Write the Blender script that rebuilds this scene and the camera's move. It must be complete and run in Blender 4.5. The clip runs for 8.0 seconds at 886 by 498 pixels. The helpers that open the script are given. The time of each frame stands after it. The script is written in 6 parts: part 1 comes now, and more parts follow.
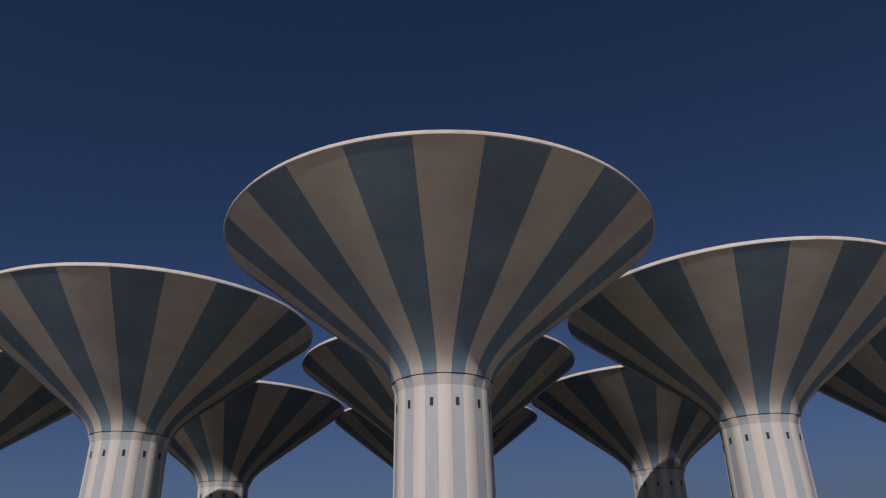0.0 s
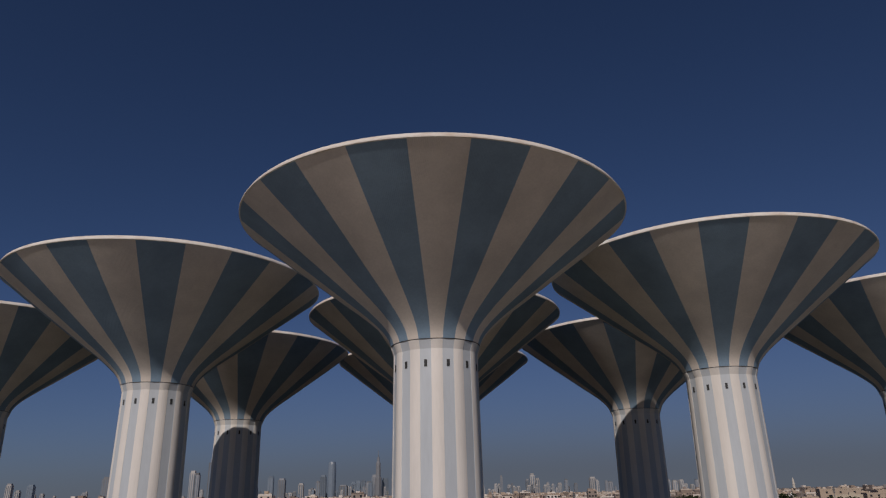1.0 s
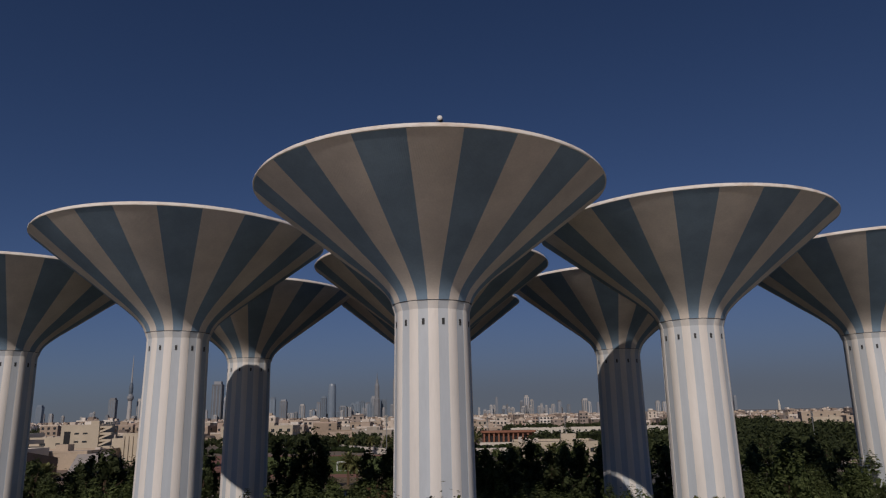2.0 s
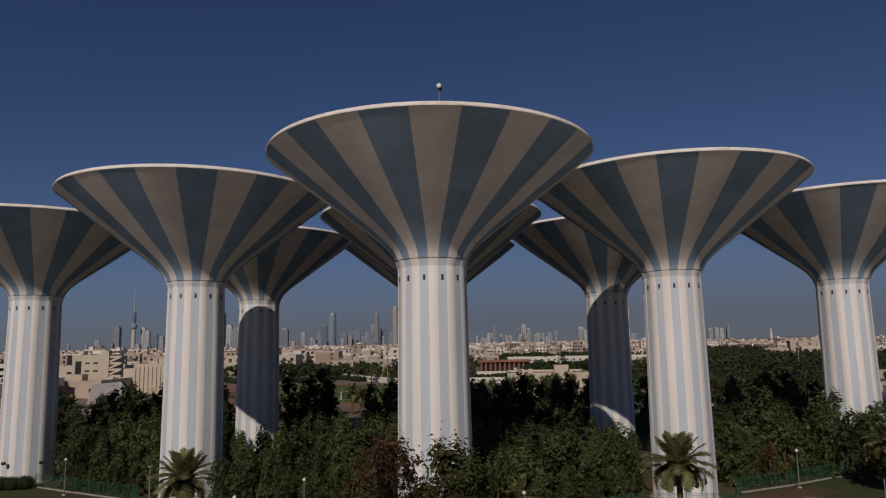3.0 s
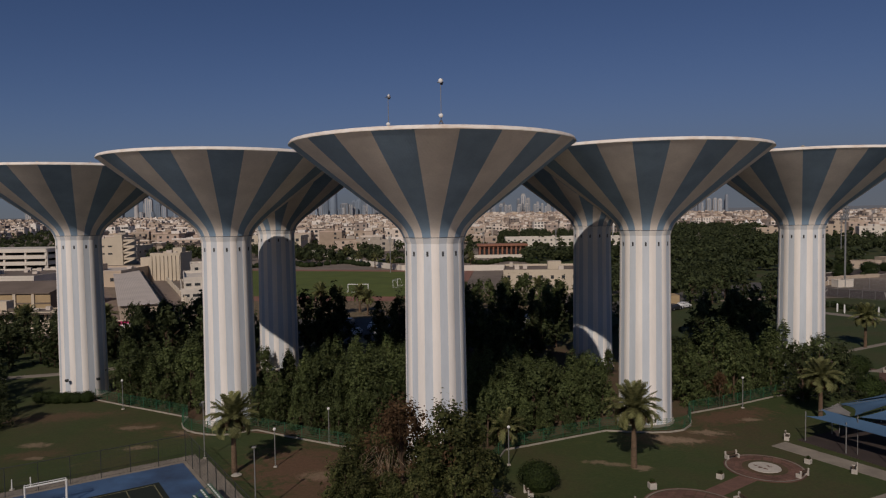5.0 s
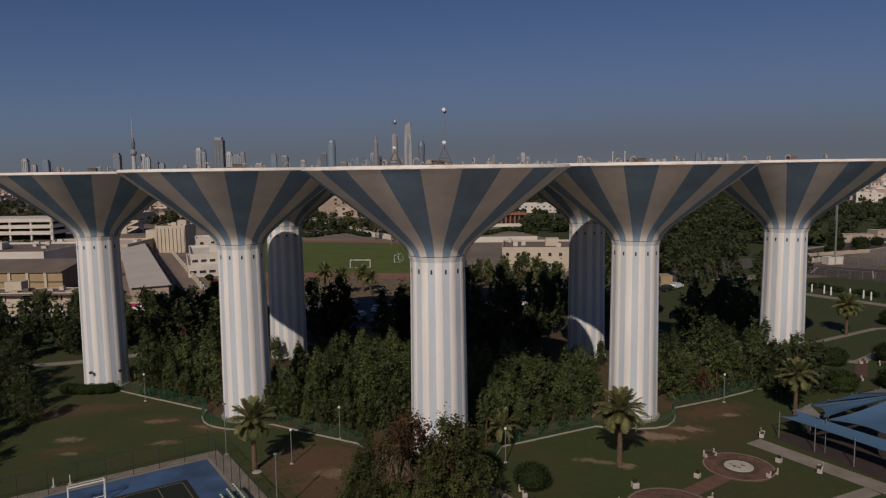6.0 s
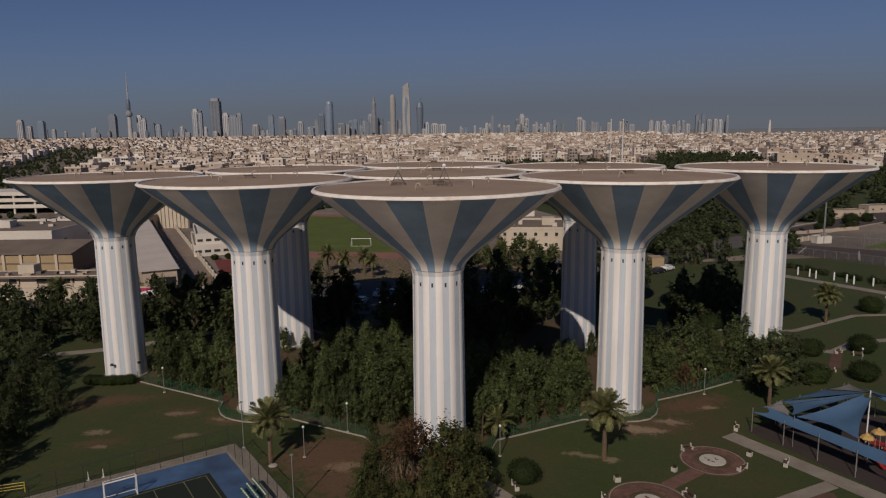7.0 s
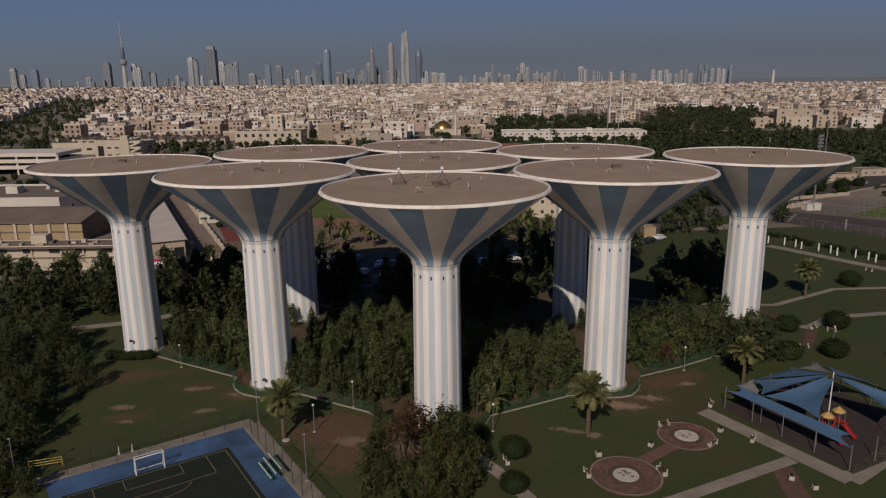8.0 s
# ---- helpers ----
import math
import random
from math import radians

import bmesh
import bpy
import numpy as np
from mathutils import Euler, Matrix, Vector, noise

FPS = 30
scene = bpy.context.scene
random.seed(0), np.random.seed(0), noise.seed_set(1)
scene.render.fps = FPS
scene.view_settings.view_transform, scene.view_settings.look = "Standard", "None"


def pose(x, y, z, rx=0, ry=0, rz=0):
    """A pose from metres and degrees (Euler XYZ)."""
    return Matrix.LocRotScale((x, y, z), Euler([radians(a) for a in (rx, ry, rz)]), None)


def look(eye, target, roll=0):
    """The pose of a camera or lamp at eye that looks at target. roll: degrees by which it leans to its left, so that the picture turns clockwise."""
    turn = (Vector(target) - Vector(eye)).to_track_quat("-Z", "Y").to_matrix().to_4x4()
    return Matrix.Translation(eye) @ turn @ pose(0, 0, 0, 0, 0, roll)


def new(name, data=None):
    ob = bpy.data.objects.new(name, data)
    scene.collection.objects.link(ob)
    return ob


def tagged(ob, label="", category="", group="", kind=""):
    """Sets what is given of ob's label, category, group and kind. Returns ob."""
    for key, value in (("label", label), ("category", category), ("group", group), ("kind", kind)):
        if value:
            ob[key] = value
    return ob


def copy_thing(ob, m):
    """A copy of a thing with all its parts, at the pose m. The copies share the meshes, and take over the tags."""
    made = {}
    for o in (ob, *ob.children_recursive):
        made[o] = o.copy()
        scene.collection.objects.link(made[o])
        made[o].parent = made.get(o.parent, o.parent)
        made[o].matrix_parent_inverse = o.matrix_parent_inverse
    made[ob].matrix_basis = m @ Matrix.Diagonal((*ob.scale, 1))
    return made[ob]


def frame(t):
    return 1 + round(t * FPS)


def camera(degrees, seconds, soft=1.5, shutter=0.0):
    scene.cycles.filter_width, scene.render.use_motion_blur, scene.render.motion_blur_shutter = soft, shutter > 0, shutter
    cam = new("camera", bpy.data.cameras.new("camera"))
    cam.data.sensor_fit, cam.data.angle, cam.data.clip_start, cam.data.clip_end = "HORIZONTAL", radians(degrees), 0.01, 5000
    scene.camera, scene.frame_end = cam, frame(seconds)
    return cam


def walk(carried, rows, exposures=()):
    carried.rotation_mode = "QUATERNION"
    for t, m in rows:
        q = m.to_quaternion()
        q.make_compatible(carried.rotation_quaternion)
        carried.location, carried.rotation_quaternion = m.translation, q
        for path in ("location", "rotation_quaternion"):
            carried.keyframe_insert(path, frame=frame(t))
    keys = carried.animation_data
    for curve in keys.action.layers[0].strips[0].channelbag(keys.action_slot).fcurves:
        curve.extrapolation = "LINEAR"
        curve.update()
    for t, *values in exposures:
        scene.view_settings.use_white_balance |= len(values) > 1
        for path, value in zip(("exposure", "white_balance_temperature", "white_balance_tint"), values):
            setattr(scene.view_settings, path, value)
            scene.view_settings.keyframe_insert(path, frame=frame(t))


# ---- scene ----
cam = camera(65.03, 8.0, soft=1.2)
# seconds, eye x, y, z in metres, yaw, pitch, roll in degrees
ROWS = [
    (0.0, -0.000, -0.002, 11.399, 0.386, 25.381, 1.051),
    (0.5, 0.230, -2.806, 11.639, 0.477, 22.640, 1.112),
    (1.0, 0.524, -5.569, 12.136, 0.416, 19.747, 1.120),
    (1.5, 0.698, -8.343, 12.789, 0.279, 16.686, 1.076),
    (3.0, 0.690, -15.912, 14.813, 0.047, 7.936, 1.069),
    (3.5, 0.841, -18.310, 15.675, -0.002, 5.125, 1.072),
    (4.0, 0.837, -20.733, 17.633, 0.011, 2.395, 1.046),
    (4.5, 0.886, -23.164, 20.639, 0.047, -0.525, 0.960),
    (6.0, 0.547, -29.822, 29.912, -0.006, -6.374, 0.761),
    (6.5, 0.474, -32.077, 33.063, -0.075, -7.951, 0.726),
    (7.0, 0.452, -34.425, 36.122, -0.141, -9.564, 0.728),
    (7.5, 0.526, -36.703, 39.210, -0.168, -11.338, 0.622),
    (8.0, 0.647, -39.137, 42.212, -0.195, -13.650, 0.665),
]
# seconds, stops, kelvin, tint
EXPOSURES = [(0.0, -1.1, 6350, 14), (3.5, -0.98, 6580, 14), (6.0, -0.91, 6690, 14), (8.0, -0.86, 6750, 14)]
walk(cam, [(t, pose(x, y, z, 90 + pitch, roll, yaw)) for t, x, y, z, yaw, pitch, roll in ROWS], EXPOSURES)

# ---- sky, sun and exposure ----
SUN_FROM = Vector((-math.sin(radians(15.8)) * math.cos(radians(35.3)), -math.cos(radians(15.8)) * math.cos(radians(35.3)), math.sin(radians(35.3))))
world = bpy.data.worlds.new("sky")
scene.world = world
world.use_nodes = True
wn = world.node_tree.nodes
sky = wn.new("ShaderNodeTexSky")
sky.sky_type, sky.sun_disc = "NISHITA", False
sky.sun_elevation = radians(35.3)
sky.sun_rotation = math.atan2(SUN_FROM.x, SUN_FROM.y)
sky.altitude, sky.air_density, sky.dust_density, sky.ozone_density = 1500, 0.72, 0.45, 7.0
wn["Background"].inputs["Strength"].default_value = 0.078
# dusty desert haze greys the bright low sky
wl = world.node_tree.links.new
tint = wn.new("ShaderNodeVectorMath")
tint.operation = "MULTIPLY"
tint.inputs[1].default_value = (0.992, 0.966, 1.005)
wl(sky.outputs[0], tint.inputs[0])
lum = wn.new("ShaderNodeRGBToBW")
wl(sky.outputs[0], lum.inputs[0])
haze = wn.new("ShaderNodeMapRange")
haze.interpolation_type = "SMOOTHSTEP"
for socket, value in (("From Min", 0.7), ("From Max", 7.4), ("To Min", 0.0), ("To Max", 0.9)):
    haze.inputs[socket].default_value = value
wl(lum.outputs[0], haze.inputs["Value"])
hazed = wn.new("ShaderNodeMix")
hazed.data_type = "RGBA"
hazed.inputs["B"].default_value = (2.24, 2.5, 3.0, 1)
# the bright sky round the sun stays clear of it
glare = wn.new("ShaderNodeMapRange")
glare.interpolation_type = "SMOOTHSTEP"
for socket, value in (("From Min", 9.0), ("From Max", 16.0), ("To Min", 1.0), ("To Max", 0.0)):
    glare.inputs[socket].default_value = value
wl(lum.outputs[0], glare.inputs["Value"])
veil = wn.new("ShaderNodeMath")
veil.operation = "MULTIPLY"
wl(haze.outputs[0], veil.inputs[0]), wl(glare.outputs[0], veil.inputs[1])
wl(veil.outputs[0], hazed.inputs["Factor"]), wl(tint.outputs[0], hazed.inputs["A"])
wl(hazed.outputs["Result"], wn["Background"].inputs["Color"])
sun_data = bpy.data.lights.new("sun", "SUN")
sun_data.energy, sun_data.angle, sun_data.color = 4.6, radians(0.55), (1.0, 0.90, 0.79)
sun = new("sun", sun_data)
sun.matrix_world = look(SUN_FROM * 100, (0, 0, 0))

# ---- materials ----
def mat(name, base, rough=0.8, var=0.25, scale=0.4, fine=6.0, grain=0.12, bump=0.25, dist=0.02, metal=0.0,
        second=None, spread=0.0, island=0.0, each=0.0, stretch=(1, 1, 1), ridge=0.0, spec=0.3):
    """Procedural surface: base colour, broad stains towards second, fine grain, per-island or per-object change, bump."""
    m = bpy.data.materials.new(name)
    m.use_nodes = True
    nt = m.node_tree
    n, ln = nt.nodes, nt.links.new
    p = n["Principled BSDF"]
    p.inputs["Roughness"].default_value = rough
    p.inputs["Metallic"].default_value = metal
    p.inputs["Specular IOR Level"].default_value = spec
    geo = n.new("ShaderNodeNewGeometry")
    mp = n.new("ShaderNodeMapping")
    mp.inputs["Scale"].default_value = stretch
    ln(geo.outputs["Position"], mp.inputs["Vector"])
    big = n.new("ShaderNodeTexNoise")
    big.inputs["Scale"].default_value, big.inputs["Detail"].default_value, big.inputs["Roughness"].default_value = scale, 6, 0.6
    ln(mp.outputs[0], big.inputs["Vector"])
    small = n.new("ShaderNodeTexNoise")
    small.inputs["Scale"].default_value, small.inputs["Detail"].default_value = fine, 4
    ln(mp.outputs[0], small.inputs["Vector"])
    ramp = n.new("ShaderNodeMapRange")
    ramp.inputs["From Min"].default_value, ramp.inputs["From Max"].default_value = 0.5 - 0.18 - spread, 0.5 + 0.18 - spread
    ln(big.outputs["Fac"], ramp.inputs["Value"])
    mix = n.new("ShaderNodeMix")
    mix.data_type = "RGBA"
    other = second or tuple(c * (1 - var) for c in base)
    mix.inputs["A"].default_value, mix.inputs["B"].default_value = (*other, 1), (*base, 1)
    ln(ramp.outputs[0], mix.inputs["Factor"])
    gr = n.new("ShaderNodeMapRange")
    gr.inputs["To Min"].default_value, gr.inputs["To Max"].default_value = 1 - grain, 1 + grain
    ln(small.outputs["Fac"], gr.inputs["Value"])
    gain = gr.outputs[0]
    if island or each:
        info = n.new("ShaderNodeObjectInfo")
        rr = n.new("ShaderNodeMapRange")
        rr.inputs["To Min"].default_value, rr.inputs["To Max"].default_value = 1 - (island or each), 1 + (island or each) * 0.7
        ln(geo.outputs["Random Per Island"] if island else info.outputs["Random"], rr.inputs["Value"])
        mul = n.new("ShaderNodeMath")
        mul.operation = "MULTIPLY"
        ln(gain, mul.inputs[0]), ln(rr.outputs[0], mul.inputs[1])
        gain = mul.outputs[0]
    vm = n.new("ShaderNodeVectorMath")
    vm.operation = "SCALE"
    ln(mix.outputs["Result"], vm.inputs[0]), ln(gain, vm.inputs["Scale"])
    ln(vm.outputs[0], p.inputs["Base Color"])
    if bump:
        bp = n.new("ShaderNodeBump")
        bp.inputs["Strength"].default_value, bp.inputs["Distance"].default_value = bump, dist
        height = small.outputs["Fac"]
        if ridge:
            wv = n.new("ShaderNodeTexWave")
            wv.inputs["Scale"].default_value, wv.inputs["Distortion"].default_value, wv.inputs["Detail"].default_value = ridge, 2.2, 2
            wv.bands_direction = "DIAGONAL"
            ln(geo.outputs["Position"], wv.inputs["Vector"])
            patch = n.new("ShaderNodeMath")
            patch.operation = "MULTIPLY"
            where = n.new("ShaderNodeTexNoise")
            where.inputs["Scale"].default_value = 0.16
            ln(geo.outputs["Position"], where.inputs["Vector"])
            mask = n.new("ShaderNodeMapRange")
            mask.inputs["From Min"].default_value, mask.inputs["From Max"].default_value = 0.5, 0.66
            ln(where.outputs["Fac"], mask.inputs["Value"])
            ln(wv.outputs["Fac"], patch.inputs[0]), ln(mask.outputs[0], patch.inputs[1])
            add = n.new("ShaderNodeMath")
            ln(patch.outputs[0], add.inputs[0]), ln(height, add.inputs[1])
            height = add.outputs[0]
        ln(height, bp.inputs["Height"]), ln(bp.outputs[0], p.inputs["Normal"])
    return m


def hued(name, colours, rough=0.85, grain=0.1, source="island"):
    """Plaster or leaf that takes one of several colours at random, piece by piece."""
    m = mat(name, colours[0], rough, grain=grain, bump=0.2)
    n, ln = m.node_tree.nodes, m.node_tree.links.new
    ramp = n.new("ShaderNodeValToRGB")
    ramp.color_ramp.interpolation = "CONSTANT" if source != "leaf" else "LINEAR"
    e = ramp.color_ramp.elements
    while len(e) < len(colours):
        e.new(0.5)
    for i, c in enumerate(colours):
        e[i].position, e[i].color = i / len(colours) if source != "leaf" else i / (len(colours) - 1), (*c, 1)
    src = n.new("ShaderNodeObjectInfo").outputs["Random"] if source == "object" else n["Geometry"].outputs["Random Per Island"]
    ln(src, ramp.inputs["Fac"])
    mix = n["Mix"]
    ln(ramp.outputs["Color"], mix.inputs["B"])
    dim = n.new("ShaderNodeVectorMath")
    dim.operation = "SCALE"
    dim.inputs["Scale"].default_value = 0.8 if source != "leaf" else 0.5
    ln(ramp.outputs["Color"], dim.inputs[0]), ln(dim.outputs[0], mix.inputs["A"])
    if source == "leaf":
        # one tree is paler or darker than the next
        whole = n.new("ShaderNodeMapRange")
        whole.inputs["To Min"].default_value, whole.inputs["To Max"].default_value = 0.74, 1.24
        ln(n.new("ShaderNodeObjectInfo").outputs["Random"], whole.inputs["Value"])
        own = n.new("ShaderNodeVectorMath")
        own.operation = "SCALE"
        ln(n["Principled BSDF"].inputs["Base Color"].links[0].from_socket, own.inputs[0]), ln(whole.outputs[0], own.inputs["Scale"])
        ln(own.outputs[0], n["Principled BSDF"].inputs["Base Color"])
        # thin leaves let some light through
        thin = n.new("ShaderNodeBsdfTranslucent")
        both = n.new("ShaderNodeMixShader")
        both.inputs[0].default_value = 0.44
        ln(n["Principled BSDF"].inputs["Base Color"].links[0].from_socket, thin.inputs["Color"])
        ln(n["Principled BSDF"].outputs[0], both.inputs[1]), ln(thin.outputs[0], both.inputs[2])
        ln(both.outputs[0], n["Material Output"].inputs["Surface"])
    return m


M_WHITE = mat("white_paint", (0.85, 0.815, 0.77), 0.75, var=0.14, scale=0.35, fine=5, grain=0.06, stretch=(1.6, 1.6, 0.25), bump=0.15)
M_PALEBLUE = mat("pale_blue_paint", (0.585, 0.635, 0.685), 0.75, var=0.16, scale=0.35, fine=5, grain=0.06, stretch=(1.6, 1.6, 0.25), bump=0.15)
M_CAPWHITE = mat("cap_white_paint", (0.84, 0.77, 0.695), 0.85, var=0.2, scale=0.3, fine=7, grain=0.1, bump=0.55, dist=0.02, ridge=6.5)
M_CAPBLUE = mat("cap_blue_paint", (0.268, 0.385, 0.51), 0.85, var=0.22, scale=0.3, fine=7, grain=0.1, bump=0.55, dist=0.02, ridge=6.5)
M_FASCIA = mat("rim_paint", (0.80, 0.76, 0.70), 0.7, second=(0.55, 0.42, 0.32), spread=0.14, scale=0.8, fine=9, grain=0.08, stretch=(1, 1, 3))
M_ROOF = mat("roof_screed", (0.37, 0.273, 0.202), 0.95, var=0.2, scale=0.22, fine=4, grain=0.14, bump=0.4)
M_SLIT = mat("dusty_window_slit", (0.06, 0.062, 0.065), 0.7, bump=0)
M_DARK = mat("dark_opening", (0.02, 0.022, 0.025), 0.6, bump=0)
M_JOINT = mat("joint_sealant", (0.19, 0.19, 0.19), 0.8, bump=0)
M_STEEL = mat("galvanised_steel", (0.45, 0.45, 0.44), 0.45, metal=0.7, var=0.2, scale=2, fine=20)
M_WHITEMETAL = mat("white_metal", (0.78, 0.78, 0.76), 0.4, var=0.1, scale=2, fine=20, bump=0.05)
M_GREENMETAL = mat("green_fence_paint", (0.035, 0.12, 0.065), 0.5, var=0.2, scale=2, fine=20, bump=0.05)
M_DARKMETAL = mat("dark_steel", (0.06, 0.065, 0.065), 0.5, metal=0.4, var=0.2, scale=2, fine=20, bump=0.05)
M_YELLOW = mat("yellow_paint", (0.55, 0.40, 0.06), 0.5, var=0.2, scale=2, bump=0.05)
M_RED = mat("red_plastic", (0.36, 0.03, 0.028), 0.45, var=0.1, scale=2, bump=0.0)
M_YPLASTIC = mat("yellow_plastic", (0.52, 0.34, 0.12), 0.45, var=0.1, scale=2, bump=0.0)
M_CITY = mat("city_ground", (0.27, 0.22, 0.175), 0.95, second=(0.13, 0.11, 0.09), scale=0.02, fine=0.4, grain=0.25, bump=0.2, dist=0.1)
M_LAWN = mat("lawn_grass", (0.039, 0.057, 0.016), 0.95, second=(0.082, 0.054, 0.031), spread=0.125, scale=0.075, fine=3.5, grain=0.35, bump=0.8, dist=0.05)


def dry_streaks(m, colour, scale, lo, hi, stretch=(1, 1, 1)):
    """Lays a further, ragged layer of colour over a ground material where a distorted noise runs high."""
    n, ln = m.node_tree.nodes, m.node_tree.links.new
    base = n["Mix"].outputs["Result"]
    target = base.links[0].to_socket
    mp = n.new("ShaderNodeMapping")
    mp.inputs["Scale"].default_value = stretch
    ln(n["Geometry"].outputs["Position"], mp.inputs["Vector"])
    ns = n.new("ShaderNodeTexNoise")
    for socket, value in (("Scale", scale), ("Detail", 8), ("Roughness", 0.68), ("Distortion", 0.7)):
        ns.inputs[socket].default_value = value
    ln(mp.outputs[0], ns.inputs["Vector"])
    mr = n.new("ShaderNodeMapRange")
    mr.inputs["From Min"].default_value, mr.inputs["From Max"].default_value = lo, hi
    ln(ns.outputs["Fac"], mr.inputs["Value"])
    over = n.new("ShaderNodeMix")
    over.data_type = "RGBA"
    over.inputs["B"].default_value = (*colour, 1)
    ln(base, over.inputs["A"]), ln(mr.outputs[0], over.inputs["Factor"]), ln(over.outputs["Result"], target)


dry_streaks(M_LAWN, (0.052, 0.066, 0.02), 0.9, 0.48, 0.70)
dry_streaks(M_LAWN, (0.17, 0.125, 0.08), 0.21, 0.665, 0.76, (0.8, 1.5, 1))


def bare_spots(m, spots):
    """Wears the grass away in ragged places: (x, y, half length, half width, turn, colour, cover)."""
    n, ln = m.node_tree.nodes, m.node_tree.links.new
    ragged = n.new("ShaderNodeTexNoise")
    for socket, value in (("Scale", 0.75), ("Detail", 9), ("Roughness", 0.7), ("Distortion", 0.9)):
        ragged.inputs[socket].default_value = value
    ln(n["Geometry"].outputs["Position"], ragged.inputs["Vector"])
    target = n["Vector Math"].inputs[0]
    for x, y, rx, ry, turn, colour, cover in spots:
        mp = n.new("ShaderNodeMapping")
        mp.vector_type = "TEXTURE"
        mp.inputs["Location"].default_value = (x, y, 0)
        mp.inputs["Rotation"].default_value = (0, 0, radians(turn))
        mp.inputs["Scale"].default_value = (rx, ry, 50)
        ln(n["Geometry"].outputs["Position"], mp.inputs["Vector"])
        away = n.new("ShaderNodeVectorMath")
        away.operation = "LENGTH"
        ln(mp.outputs[0], away.inputs[0])
        edge = n.new("ShaderNodeMath")
        edge.operation = "MULTIPLY_ADD"
        edge.inputs[1].default_value = -3.4
        ln(ragged.outputs["Fac"], edge.inputs[0]), ln(away.outputs["Value"], edge.inputs[2])
        fade = n.new("ShaderNodeMapRange")
        for socket, value in (("From Min", -0.55), ("From Max", -1.25), ("To Max", cover)):
            fade.inputs[socket].default_value = value
        ln(edge.outputs[0], fade.inputs["Value"])
        over = n.new("ShaderNodeMix")
        over.data_type = "RGBA"
        over.inputs["B"].default_value = (*colour, 1)
        ln(target.links[0].from_socket, over.inputs["A"])
        ln(fade.outputs[0], over.inputs["Factor"]), ln(over.outputs["Result"], target)


EARTH, SANDY = (0.122, 0.067, 0.042), (0.25, 0.18, 0.122)
bare_spots(M_LAWN, [
    (-13.2, 39.8, 6.4, 5.6, 20, EARTH, 0.9), (-11.0, 33.5, 4.6, 4.0, 0, EARTH, 0.8), (-46.0, 57.0, 7.0, 2.0, 14, EARTH, 0.6), (33.5, 53.4, 7.0, 2.4, 24, EARTH, 0.8),
    (25.0, 46.4, 5.5, 3.0, 10, EARTH, 0.6), (-41.0, 43.6, 3.4, 1.6, 0, EARTH, 0.5), (-34.0, 52.6, 4.0, 1.8, 0, EARTH, 0.5), (-27.8, 49.8, 3.0, 1.4, -20, EARTH, 0.6),
    (24.4, 45.4, 2.5, 1.3, -12, SANDY, 0.9), (28.8, 47.6, 2.2, 0.95, -8, SANDY, 0.85), (35.2, 52.0, 1.4, 0.6, 0, SANDY, 0.85), (14.9, 39.4, 1.0, 0.6, 0, SANDY, 0.6),
    (16.9, 38.6, 1.6, 0.5, -10, SANDY, 0.6), (18.9, 37.6, 1.1, 0.7, 0, SANDY, 0.75), (-42.6, 46.7, 1.6, 0.8, 8, SANDY, 0.7), (-40.2, 42.7, 1.2, 0.6, 0, SANDY, 0.6),
    (-34.6, 52.3, 2.0, 0.8, 8, SANDY, 0.6), (-31.2, 45.4, 1.7, 0.7, 15, SANDY, 0.65), (-28.4, 50.2, 1.3, 0.6, -20, SANDY, 0.7), (-10.8, 37.0, 2.2, 1.2, 5, SANDY, 0.6)])
M_SOIL = mat("bare_soil", (0.115, 0.07, 0.044), 0.95, second=(0.065, 0.06, 0.028), scale=0.35, fine=4, grain=0.25, bump=0.6, dist=0.04)
M_SAND = mat("worn_sand", (0.27, 0.195, 0.13), 0.95, second=(0.05, 0.05, 0.018), scale=1.1, fine=4, grain=0.2, bump=0.4)
M_PITCH = mat("pitch_turf", (0.105, 0.135, 0.028), 0.95, second=(0.075, 0.10, 0.022), scale=0.12, fine=2, grain=0.2, bump=0.5)
M_TRACK = mat("running_track", (0.27, 0.135, 0.10), 0.9, var=0.2, scale=0.2, fine=3, grain=0.12)
M_REDCOURT = mat("red_court", (0.20, 0.055, 0.045), 0.85, var=0.2, scale=0.3, fine=3)
M_ASPHALT = mat("asphalt", (0.115, 0.108, 0.10), 0.9, var=0.25, scale=0.25, fine=8, grain=0.2, bump=0.3)
M_ALLEY = mat("worn_asphalt", (0.25, 0.195, 0.16), 0.9, var=0.25, scale=0.25, fine=5, grain=0.15, bump=0.3)
M_BLUECOURT = mat("blue_court_paint", (0.062, 0.128, 0.25), 0.75, second=(0.032, 0.052, 0.10), scale=0.22, fine=5, grain=0.1, spread=0.05)
M_DARKCOURT = mat("dark_green_court_paint", (0.013, 0.02, 0.014), 0.75, second=(0.02, 0.024, 0.017), scale=0.2, fine=4, grain=0.15)
M_LINE = mat("worn_line_paint", (0.20, 0.19, 0.11), 0.8, var=0.4, scale=1.5, fine=6, bump=0)
M_PAVE = mat("pale_paving", (0.285, 0.25, 0.205), 0.9, var=0.3, scale=0.4, fine=4, grain=0.12)
M_BRICKPAVE = mat("red_block_paving", (0.165, 0.092, 0.07), 0.9, var=0.3, scale=0.7, fine=5, grain=0.2, each=0.25)
M_CONCRETE = mat("concrete", (0.50, 0.46, 0.40), 0.9, var=0.25, scale=0.6, fine=6)
M_CURB = mat("white_washed_concrete", (0.36, 0.325, 0.27), 0.9, var=0.3, scale=0.8, fine=6)
